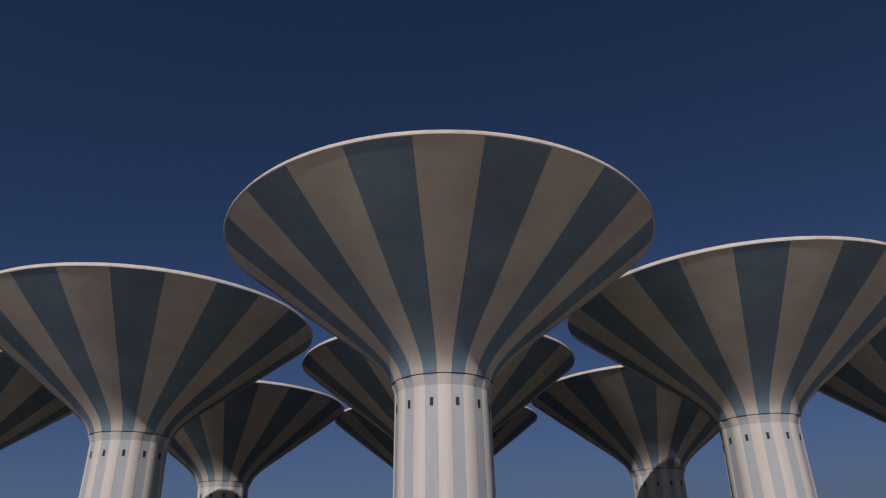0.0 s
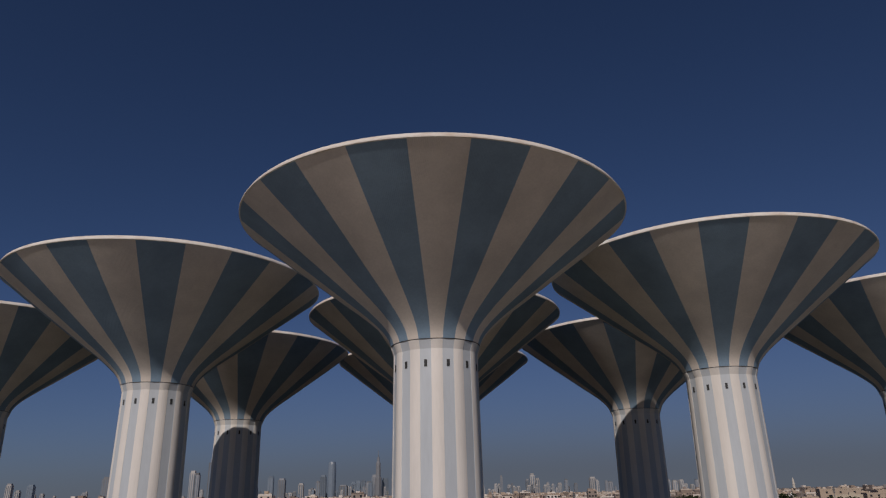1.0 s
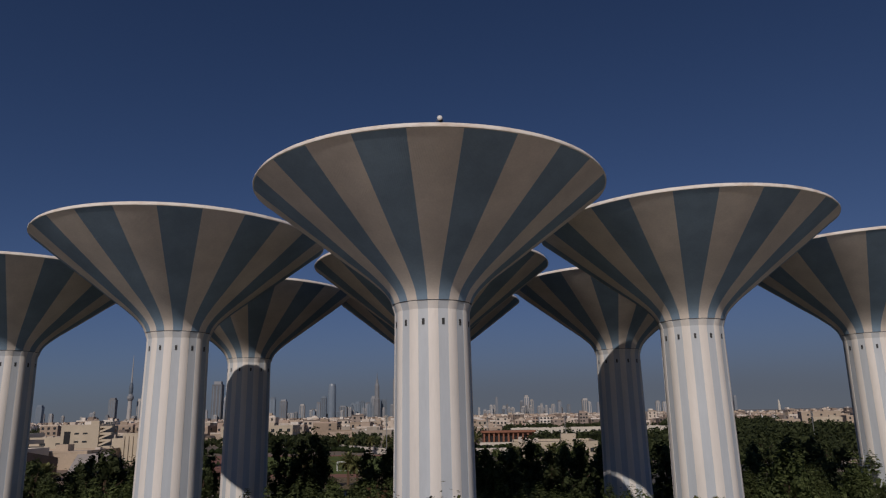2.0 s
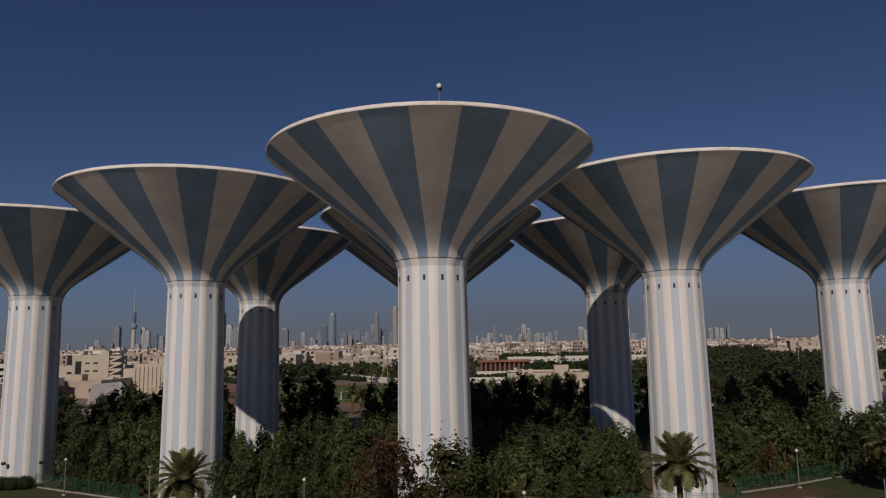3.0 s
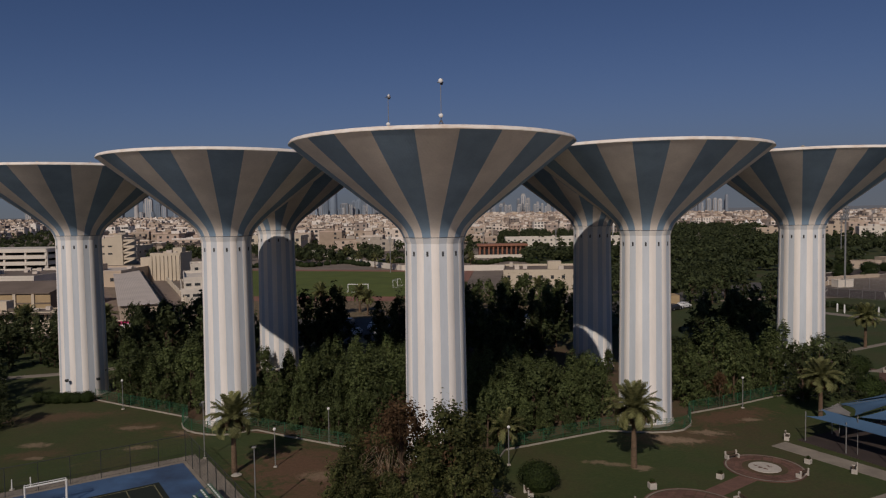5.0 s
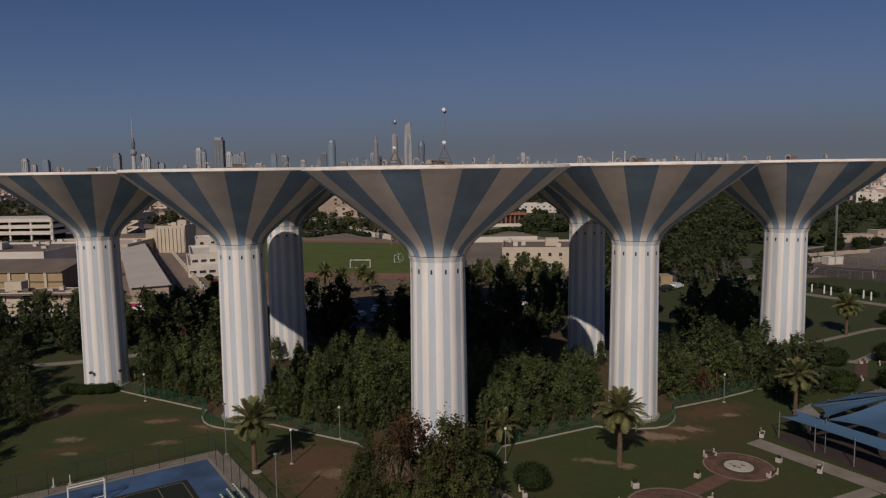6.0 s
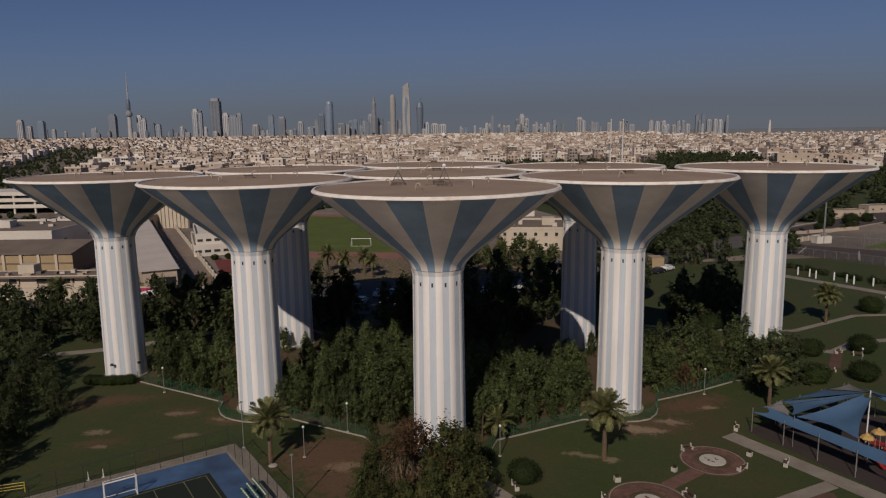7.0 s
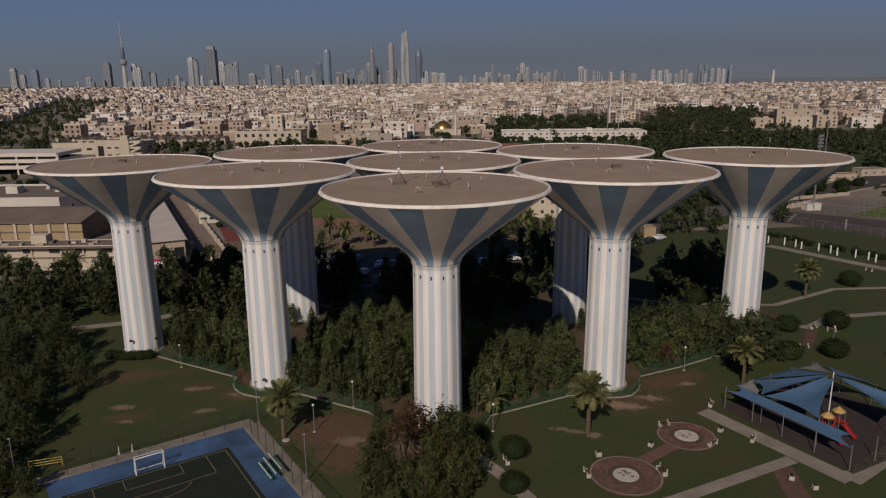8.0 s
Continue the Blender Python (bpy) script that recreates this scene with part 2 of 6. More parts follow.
M_BARK = mat("bark", (0.11, 0.075, 0.05), 0.95, var=0.4, scale=2, fine=14, bump=0.8, dist=0.03)
M_PALMBARK = mat("palm_trunk_bark", (0.17, 0.115, 0.075), 0.95, var=0.4, scale=3, fine=14, bump=0.9, dist=0.04)
M_LEAF = hued("tree_leaves", [(0.066, 0.094, 0.034), (0.106, 0.140, 0.048), (0.150, 0.190, 0.068), (0.20, 0.238, 0.094)], 0.7, source="leaf")
M_DARKLEAF = hued("dark_tree_leaves", [(0.056, 0.078, 0.032), (0.092, 0.118, 0.047), (0.135, 0.163, 0.066)], 0.75, source="leaf")
M_OLIVE = hued("olive_leaves", [(0.06, 0.078, 0.026), (0.094, 0.112, 0.036), (0.135, 0.15, 0.05), (0.18, 0.178, 0.068)], 0.75, source="leaf")
M_BROWNLEAF = hued("brown_dry_leaves", [(0.12, 0.068, 0.034), (0.19, 0.112, 0.056), (0.26, 0.165, 0.084)], 0.85, source="leaf")
M_FROND = hued("palm_leaflets", [(0.19, 0.21, 0.08), (0.30, 0.31, 0.125), (0.42, 0.41, 0.19)], 0.65, source="leaf")
M_DRYFROND = hued("dry_palm_leaflets", [(0.16, 0.11, 0.06), (0.22, 0.16, 0.09)], 0.8, source="leaf")
M_HEDGE = hued("hedge_leaves", [(0.024, 0.042, 0.011), (0.046, 0.074, 0.018), (0.072, 0.104, 0.026)], 0.75, source="leaf")
for leafy in (M_LEAF, M_DARKLEAF):
    leafy.node_tree.nodes["Noise Texture"].inputs["Scale"].default_value = 0.22
M_SAIL = mat("blue_sail_fabric", (0.062, 0.128, 0.225), 0.85, var=0.15, scale=0.5, fine=10, grain=0.05)
M_SAILGREY = mat("grey_sail_fabric", (0.24, 0.23, 0.22), 0.85, var=0.15, scale=0.5, fine=10, grain=0.05)
M_RUBBER = mat("dark_rubber_floor", (0.055, 0.042, 0.038), 0.9, var=0.2, scale=0.5, fine=6)
M_CREAM = mat("cream_plaster", (0.57, 0.495, 0.385), 0.9, var=0.14, scale=0.15, fine=2)
M_TAN = mat("tan_plaster", (0.49, 0.40, 0.31), 0.9, var=0.14, scale=0.15, fine=2)
M_OFFWHITE = mat("offwhite_plaster", (0.68, 0.63, 0.55), 0.9, var=0.14, scale=0.15, fine=2)
M_BROWNROOF = mat("brown_roofing", (0.20, 0.16, 0.13), 0.95, var=0.25, scale=0.2, fine=2)
M_GREYROOF = mat("grey_sheet_roof", (0.60, 0.535, 0.47), 0.8, var=0.15, scale=0.15, fine=3)
M_REDBRICK = mat("red_brick_wall", (0.30, 0.14, 0.09), 0.9, var=0.2, scale=0.3, fine=4)
M_OCHRE = mat("ochre_panel", (0.40, 0.30, 0.175), 0.9, var=0.14, scale=0.3, fine=3)
M_GLASS = mat("window_glass", (0.045, 0.05, 0.055), 0.15, var=0.2, scale=0.3, bump=0, spec=0.5)
M_HOUSE = hued("house_plaster", [(0.52, 0.42, 0.34), (0.45, 0.36, 0.28), (0.66, 0.58, 0.50), (0.38, 0.30, 0.23), (0.54, 0.42, 0.34), (0.74, 0.69, 0.63), (0.42, 0.37, 0.31)], 0.9, source="object")
M_HOUSES = hued("house_plasters", [(0.52, 0.415, 0.33), (0.42, 0.33, 0.26), (0.66, 0.57, 0.48), (0.33, 0.26, 0.21), (0.82, 0.77, 0.70), (0.48, 0.37, 0.30), (0.80, 0.74, 0.67), (0.36, 0.30, 0.26), (0.22, 0.18, 0.155), (0.56, 0.45, 0.34), (0.72, 0.63, 0.54)], 0.9)
M_TOWERGREY = mat("tower_cladding_grey", (0.27, 0.285, 0.31), 0.6, var=0.15, scale=0.01, fine=0.05, each=0.4)
M_TOWERPALE = mat("tower_cladding_pale", (0.45, 0.44, 0.43), 0.7, var=0.15, scale=0.01, fine=0.05, each=0.25)
M_TOWERGLASS = mat("tower_glass", (0.19, 0.235, 0.29), 0.3, var=0.15, scale=0.01, fine=0.05, each=0.3, spec=0.5)
M_GOLD = mat("gilded_dome", (0.72, 0.45, 0.16), 0.3, metal=0.9, var=0.1, scale=1)
M_SEA = mat("sea_water", (0.035, 0.055, 0.075), 0.35, var=0.2, scale=0.01, fine=0.1)
# blue-grey base colour with distance haze painted in, for the backdrop ring
M_HAZE = mat("painted_haze", (0.155, 0.17, 0.195), 1.0, var=0.1, scale=0.002, fine=0.02, bump=0)
M_TYRE = mat("tyre_rubber", (0.02, 0.02, 0.02), 0.9, bump=0)
M_CARWHITE = mat("white_car_paint", (0.75, 0.75, 0.73), 0.25, var=0.05, bump=0, spec=0.5)
M_CARGREY = mat("grey_car_paint", (0.22, 0.23, 0.24), 0.25, var=0.05, bump=0, spec=0.5)
M_CARDARK = mat("dark_car_paint", (0.03, 0.03, 0.035), 0.25, var=0.05, bump=0, spec=0.5)
M_COURTGREY = mat("dark_hard_court", (0.085, 0.068, 0.06), 0.9, var=0.3, scale=0.15, fine=3, grain=0.15)
M_LAMPPOST = mat("grey_lamp_paint", (0.20, 0.20, 0.19), 0.5, var=0.2, scale=2, bump=0)
M_PALESTONE = mat("pale_cast_stone", (0.52, 0.48, 0.42), 0.85, var=0.25, scale=1.0, fine=8)
M_VENT = mat("faded_beige_pipe", (0.46, 0.40, 0.33), 0.6, var=0.2, scale=2, fine=10, bump=0)
M_PINK = mat("magenta_banner", (0.50, 0.04, 0.14), 0.7, var=0.1, scale=2, bump=0)


# ---- mesh helpers ----
class Shape:
    """Vertices and faces gathered in plain lists, with a material slot for each face."""

    def __init__(self):
        self.v, self.f, self.s, self.m = [], [], [], Matrix()

    def add(self, verts, faces, slot=0):
        k = len(self.v)
        self.v += [tuple(self.m @ Vector(p)) for p in verts]
        self.f += [tuple(k + i for i in f) for f in faces]
        self.s += [slot] * len(faces)
        return self

    def box(self, x0, x1, y0, y1, z0, z1, slot=0, c=0.0):
        """A box; c: width of its chamfered edges."""
        if c <= 0:
            v = [(x, y, z) for z in (z0, z1) for y in (y0, y1) for x in (x0, x1)]
            return self.add(v, [(0, 2, 3, 1), (4, 5, 7, 6), (0, 1, 5, 4), (2, 6, 7, 3), (0, 4, 6, 2), (1, 3, 7, 5)], slot)
        ring = lambda a, z: [(x0 + a + c, y0 + a, z), (x1 - a - c, y0 + a, z), (x1 - a, y0 + a + c, z), (x1 - a, y1 - a - c, z),
                             (x1 - a - c, y1 - a, z), (x0 + a + c, y1 - a, z), (x0 + a, y1 - a - c, z), (x0 + a, y0 + a + c, z)]
        v = ring(c * 0.6, z0) + ring(0, z0 + c) + ring(0, z1 - c) + ring(c * 0.6, z1)
        f = [tuple(range(7, -1, -1)), tuple(range(24, 32))]
        f += [(8 * k + i, 8 * k + (i + 1) % 8, 8 * k + 8 + (i + 1) % 8, 8 * k + 8 + i) for k in range(3) for i in range(8)]
        return self.add(v, f, slot)

    def lathe(self, profile, n=16, slot=0, cap=True):
        """Turned about z from (radius, height) pairs, bottom first."""
        v = [(r * math.cos(2 * math.pi * i / n), r * math.sin(2 * math.pi * i / n), z) for r, z in profile for i in range(n)]
        f = [(k * n + i, k * n + (i + 1) % n, (k + 1) * n + (i + 1) % n, (k + 1) * n + i) for k in range(len(profile) - 1) for i in range(n)]
        if cap:
            f += [tuple(range(n - 1, -1, -1)), tuple((len(profile) - 1) * n + i for i in range(n))]
        return self.add(v, f, slot)

    def tube(self, pts, r0, r1=None, n=6, slot=0):
        """A round bar along points, tapering from r0 to r1."""
        r1 = r0 if r1 is None else r1
        pts = [Vector(p) for p in pts]
        rows = []
        for i, p in enumerate(pts):
            d = (pts[min(i + 1, len(pts) - 1)] - pts[max(i - 1, 0)]).normalized()
            a = d.cross(Vector((0, 0, 1)) if abs(d.z) < 0.9 else Vector((1, 0, 0))).normalized()
            b = d.cross(a)
            r = r0 + (r1 - r0) * i / (len(pts) - 1)
            rows += [p + r * (math.cos(2 * math.pi * j / n) * a + math.sin(2 * math.pi * j / n) * b) for j in range(n)]
        f = [(k * n + j, k * n + n + j, k * n + n + (j + 1) % n, k * n + (j + 1) % n) for k in range(len(pts) - 1) for j in range(n)]
        f += [tuple(range(n)), tuple((len(pts) - 1) * n + j for j in range(n - 1, -1, -1))]
        return self.add(rows, f, slot)

    def prism(self, outline, z0, z1, slot=0):
        """A flat plate of any outline (counter-clockwise) between two heights."""
        n = len(outline)
        v = [(x, y, z0) for x, y in outline] + [(x, y, z1) for x, y in outline]
        return self.add(v, [tuple(range(n - 1, -1, -1)), tuple(range(n, 2 * n))] + [(i, (i + 1) % n, n + (i + 1) % n, n + i) for i in range(n)], slot)

    def mesh(self, name, mats, smooth=False):
        me = bpy.data.meshes.new(name)
        me.from_pydata(self.v, [], self.f)
        for m in mats if isinstance(mats, (list, tuple)) else [mats]:
            me.materials.append(m)
        me.polygons.foreach_set("material_index", self.s)
        if smooth:
            me.polygons.foreach_set("use_smooth", [True] * len(self.f))
        me.update()
        return me


def part(name, shape, material, parent, label="", at=None, smooth=False):
    """One mesh object under a thing or a part."""
    ob = new(name, shape if isinstance(shape, bpy.types.Mesh) else shape.mesh(name, material, smooth))
    ob.parent = parent
    if at is not None:
        ob.matrix_basis = at
    return tagged(ob, label)


def thing(name, label, category, m=None, group="", kind=""):
    """An empty at the thing's base, which parents its parts."""
    ob = new(name)
    if m is not None:
        ob.matrix_basis = m
    return tagged(ob, label, category, group, kind)


def solid(name, shape, material, label, category, m=None, group="", kind="", smooth=False):
    """A thing that is one mesh."""
    ob = new(name, shape.mesh(name, material, smooth))
    if m is not None:
        ob.matrix_basis = m
    return tagged(ob, label, category, group, kind)


def ground_at(x, y, turn=0, size=1.0):
    return pose(x, y, 0, 0, 0, turn) @ Matrix.Diagonal((size, size, size, 1))


def ellipse(cx, cy, rx, ry, n=40, turn=0.0, wobble=0.0, seed=0):
    rnd = random.Random(seed)
    ph = [rnd.uniform(0, 6.28) for _ in range(3)]
    out = []
    for i in range(n):
        a = 2 * math.pi * i / n
        k = 1 + wobble * (math.sin(2 * a + ph[0]) + 0.6 * math.sin(3 * a + ph[1]) + 0.4 * math.sin(7 * a + ph[2]))
        x, y = rx * k * math.cos(a), ry * k * math.sin(a)
        out.append((cx + x * math.cos(turn) - y * math.sin(turn), cy + x * math.sin(turn) + y * math.cos(turn)))
    return out


# ---- ground and large surfaces ----
g = Shape()
rings = [0, 60, 140, 300, 700, 1500, 3000, 4300, 5200]
gv = [(0, 0, -0.12)] + [(r * math.cos(2 * math.pi * i / 48), r * math.sin(2 * math.pi * i / 48), -0.12) for r in rings[1:] for i in range(48)]
gf = [(0, 1 + i, 1 + (i + 1) % 48) for i in range(48)]
gf += [(1 + k * 48 + i, 1 + (k + 1) * 48 + i, 1 + (k + 1) * 48 + (i + 1) % 48, 1 + k * 48 + (i + 1) % 48) for k in range(len(rings) - 2) for i in range(48)]
solid("ground", g.add(gv, gf), M_CITY, "sandy built-up ground reaching to the horizon", "ground", kind="structure")


def sheet(name, outline, z, material, label, category, thick=0.1):
    return solid(name, Shape().prism(outline, z - thick, z), material, label, category, kind="structure")


sheet("lawn", [(-95, 12), (120, 12), (165, 95), (116, 158), (60, 152), (26, 128), (-34, 128), (-62, 118), (-95, 108)], 0.0, M_LAWN,
      "dark mown park lawn with worn brown patches", "lawn", 0.11)
# added out of view and kept pale, to throw warm light up under the tanks
sheet("sand_field", [(-260, -300), (260, -300), (240, 11.9), (-240, 11.9)], -0.02, mat("bounce_sand", (0.54, 0.445, 0.345), 0.95, var=0.2, scale=0.1, fine=2, grain=0.15), "unseen pale sandy ground that bounces light up under the tanks", "sand", 0.1)
sheet("sea", [(1500, 3300), (4600, 2500), (4800, 4600), (900, 4900), (-900, 4900), (-500, 4650), (1000, 4300)], 0.4, M_SEA, "dark sea beyond the city", "sea", 0.4)

# ---- water towers ----
# (x, y, turn of the shaft in degrees, further turn of the tank on it, how much higher its roof lies)
TOWERS = [(-0.12, 40.18, 2.4, 0.0, 0.0), (23.39, 52.68, 1.0, 0.5, 0.14), (47.9, 66.1, -7.0, 2.5, 0.3), (-24.20, 54.38, 2.4, 0.8, 0.1), (-0.53, 67.11, 4.0, 0.0, 0.0),
          (23.26, 79.89, -3.0, 0.0, 0.0), (-48.4, 68.05, 0.4, 2.6, 0.0), (-25.33, 82.79, 5.0, 0.0, 0.0), (-1.15, 92.72, 0.0, 0.0, 0.0)]
CAP_RADIUS, CAP_TOP, JOINT = 13.26, 30.42, 21.6
SECTORS, SUB = 24, 5


def striped(profile, groove):
    """A turned shell of 24 stripes; even stripes take slot 0 and stand proud of the odd ones by groove."""
    s = Shape()
    n = SECTORS
    if not groove:
        w = n * SUB
        for r, z in profile:
            for c in range(w):
                a = 2 * math.pi * (c / SUB - 0.5) / n - math.pi / 2
                s.v.append((r * math.cos(a), r * math.sin(a), z))
        for i in range(len(profile) - 1):
            for c in range(w):
                d = (c + 1) % w
                s.f.append((i * w + c, i * w + d, (i + 1) * w + d, (i + 1) * w + c))
                s.s.append(c // SUB % 2)
        return s
    cols = []
    for k in range(n):
        for j in range(SUB + 1):
            cols.append((2 * math.pi * (k - 0.5 + j / SUB) / n - math.pi / 2, k % 2, j))
    for r, z in profile:
        for a, odd, j in cols:
            bulge = math.sin(math.pi * j / SUB)
            q = r + (groove * (0.35 + 0.65 * bulge) if not odd else -groove * 0.4 * bulge)
            s.v.append((q * math.cos(a), q * math.sin(a), z))
    w = len(cols)
    for i in range(len(profile) - 1):
        for c in range(w):
            d = (c + 1) % w
            s.f.append((i * w + c, i * w + d, (i + 1) * w + d, (i + 1) * w + c))
            s.s.append(cols[c][1])
    return s


def water_tower():
    t = thing("water_tower", "blue and white striped concrete mushroom water tower with flat sandy roof", "water tower", group="water towers")
    shaft = striped([(2.93 - 0.2 * min(1, z / 20), z) for z in (-0.1, 0.3, 3, 6, 9, 12, 15, 18, 20.0, 21.0)] + [(2.83, 21.3), (2.92, JOINT - 0.05)], 0.055)
    shaft_ob = part("shaft", shaft, [M_WHITE, M_PALEBLUE], t, "white and pale blue fluted concrete shaft")
    part("joint", Shape().lathe([(2.84, JOINT - 0.05), (2.925, JOINT - 0.05), (2.925, JOINT + 0.01), (2.84, JOINT + 0.01)], 96, cap=False), M_JOINT, t, "dark construction joint")
    cone = [(2.97, JOINT + 0.01), (3.03, 21.79), (3.13, 22.02), (3.29, 22.28), (3.52, 22.56), (3.82, 22.87), (4.22, 23.23), (4.72, 23.65), (5.4, 24.17), (6.2, 24.76), (7.2, 25.52), (8.4, 26.43),
            (10.4, 27.94), (12.4, 29.49), (CAP_RADIUS - 0.05, 30.14)]
    part("tank", striped(cone, 0), [M_CAPWHITE, M_CAPBLUE], t, "flaring striped tank in beige and deep blue", smooth=True)
    part("rim", Shape().lathe([(CAP_RADIUS - 0.09, 30.11), (CAP_RADIUS, 30.13), (CAP_RADIUS + 0.01, 30.20), (CAP_RADIUS - 0.14, CAP_TOP + 0.02),
                               (CAP_RADIUS - 0.36, CAP_TOP + 0.03), (CAP_RADIUS - 0.40, CAP_TOP - 0.12)], 96, cap=False), M_FASCIA, t, "stained white rim band")
    roof = Shape().lathe([(CAP_RADIUS - 0.38, CAP_TOP - 0.12), (9.0, CAP_TOP - 0.02), (4.0, CAP_TOP + 0.1), (0.3, CAP_TOP + 0.16)], 72)
    roof_ob = part("roof", roof, M_ROOF, t, "sand-brown screeded roof")
    win = Shape().box(-0.095, 0.095, -0.04, 0.03, -0.22, 0.22, 0)
    wm = win.mesh("window", [M_SLIT])
    for k in range(12):
        a = radians(15 + 30 * k) - math.pi / 2
        part("window", wm, None, shaft_ob, at=pose(2.70 * math.cos(a), 2.70 * math.sin(a), 20.1, 0, 0, math.degrees(a) + 90))
    hoop = Shape().tube([(0.32 * math.cos(x), 0, 0.4 + 0.35 * math.sin(x) if 0.05 < x < 3.1 else 0.0) for x in (0, 0.06, 0.4, 0.8, 1.2, 1.57, 1.95, 2.35, 2.75, 3.08)], 0.085, n=8)
    hm = hoop.mesh("vent_pipe", [M_VENT], True)
    for a, r in ((20, 6.0), (95, 6.2), (160, 5.6), (250, 5.8), (320, 4.6)):
        part("vent_pipe", hm, None, roof_ob, "bent beige vent pipe", pose(r * math.cos(radians(a)), r * math.sin(radians(a)), CAP_TOP - 0.05, 0, 0, a * 2))
    hatch = Shape().box(-0.75, 0.75, -0.6, 0.6, 0, 0.55, c=0.05)
    hatch.box(-0.85, 0.85, -0.7, 0.7, 0.55, 0.65, c=0.03).box(-2.1, -0.75, -0.12, 0.12, 0, 0.16).box(0.75, 1.6, -0.08, 0.08, 0, 0.12)
    part("roof_hatch", hatch, M_BROWNROOF, roof_ob, "raised brown hatch with a cable duct", pose(0.2, -0.5, CAP_TOP + 0.1, 0, 0, 12) @ Matrix.Diagonal((0.7, 0.7, 0.75, 1)))
    ring = Shape()
    ring.lathe([(2.9, 0.0), (3.22, 0.0), (3.22, 0.2), (2.9, 0.22)], 48)
    part("base_plinth", ring, M_CURB, t, "low round concrete plinth")
    return t


def spot_light():
    t = thing("spot_light", "small dark spotlight bracketed to the tower shaft", "spotlight", group="tower spotlights")
    part("arm", Shape().tube([(0, 0.15, 0), (0, -0.35, 0.1), (0, -0.5, 0.25)], 0.03), M_DARKMETAL, t)
    part("lamp_head", Shape().box(-0.2, 0.2, -0.75, -0.4, 0.1, 0.42, c=0.04), M_DARKMETAL, t)
    return t


first = water_tower()
first.matrix_basis = pose(*TOWERS[0][:2], 0, 0, 0, TOWERS[0][2])
for x, y, turn, twist, lift in TOWERS[1:]:
    tower = copy_thing(first, pose(x, y, 0, 0, 0, turn))
    k = 1 + lift / (CAP_TOP - JOINT)
    for piece in tower.children:
        if piece.name.startswith("tank"):
            piece.matrix_basis = pose(0, 0, JOINT * (1 - k), 0, 0, twist) @ Matrix.Diagonal((1, 1, k, 1))
        elif piece.name.startswith(("rim", "roof")):
            piece.matrix_basis = pose(0, 0, lift)
sp = spot_light()
sp.matrix_basis = pose(-48.9, 65.15, 2.4)
copy_thing(sp, pose(-24.5, 51.5, 1.6))
copy_thing(sp, pose(-26.6, 52.9, 2.2, 0, 0, -60))
copy_thing(sp, pose(-46.0, 66.5, 2.2, 0, 0, 50))


def antenna_mast(label, lean):
    t = thing("antenna_mast", label, "antenna mast", group="roof masts")
    for k in range(4):
        a = radians(45 + 90 * k)
        c, s = math.cos(a), math.sin(a)
        leg = part("leg", Shape().tube([(1.15 * c, 1.15 * s, 0), (0.06 * c, 0.06 * s, 1.75)], 0.035), M_BROWNROOF, t, "rusty steel leg")
        b = radians(135 + 90 * k)
        for h in (0.07, 0.3, 0.7):
            q = 1.15 - h * 0.62
            part("brace", Shape().tube([(q * c, q * s, h), (q * math.cos(b), q * math.sin(b), h)], 0.06 if h < 0.5 else 0.035), M_BROWNROOF, leg)
    part("pole", Shape().tube([(0, 0, 0), (0, 0, 5.35)], 0.04), M_STEEL, t)
    dish = Shape().lathe([(0.02, 0.0), (0.11, 0.03), (0.18, 0.07), (0.2, 0.11), (0.2, 0.17), (0.02, 0.19)], 20)
    dm = dish.mesh("dish", [M_WHITEMETAL], True)
    for z, a in ((2.15, -10), (5.3, lean)):
        d = part("dish", dm, None, t, "round white microwave dish", pose(0, -0.12, z, 90, 0, a))
        part("bracket", Shape().box(-0.04, 0.04, -0.04, 0.04, -0.16, 0.02), M_DARKMETAL, d)
    part("mount", Shape().box(-0.05, 0.2, -0.05, 0.25, 5.0, 5.5, c=0.02).box(-0.3, 0.3, -0.02, 0.02, 5.15, 5.2), M_DARKMETAL, t)
    return t


antenna_mast("thin steel mast with two white dishes on a braced foot", -4).matrix_basis = pose(0.72, 38.6, CAP_TOP + 0.1)
antenna_mast("thin steel mast with white dishes turned aside on a braced foot", 62).matrix_basis = pose(-4.3, 41.2, CAP_TOP + 0.08) @ Matrix.Diagonal((0.95, 0.95, 0.84, 1))

# ---- kerb and green fence round the tower compound ----
FENCE = [(-45.2, 64.6), (-43.8, 63.8), (-39.7, 61.4), (-36.4, 59.6), (-29.9, 55.9), (-29.7, 53.5), (-28.9, 51.8), (-28.0, 50.7), (-26.8, 49.9), (-25.4, 49.3), (-24.0, 49.0), (-22.6, 49.3), (-21.5, 50.1), (-20.3, 50.6), (-15.9, 48.0),
         (-9.4, 44.4), (-6.0, 40.2), (-4.6, 37.0), (-2.5, 35.4), (0, 35.0), (2.4, 35.5), (4.6, 37.2), (6.6, 43.0), (9.0, 44.1), (18.0, 48.6), (20.2, 48.1), (22.8, 47.7), (24.7, 47.8), (26.3, 48.4), (27.6, 50.0), (28.3, 51.7), (28.6, 53.4),
         (29.1, 54.5), (35.9, 57.7), (42.9, 61.7), (47.5, 61.4), (52.5, 63.4)]
kerb = Shape()
fence = thing("compound_fence", "low green mesh fence round the tower compound", "fence")
panel, run = Shape(), 0.0
post = Shape().box(-0.03, 0.03, -0.03, 0.03, 0.2, 1.55).mesh("fence_post", [M_GREENMETAL])
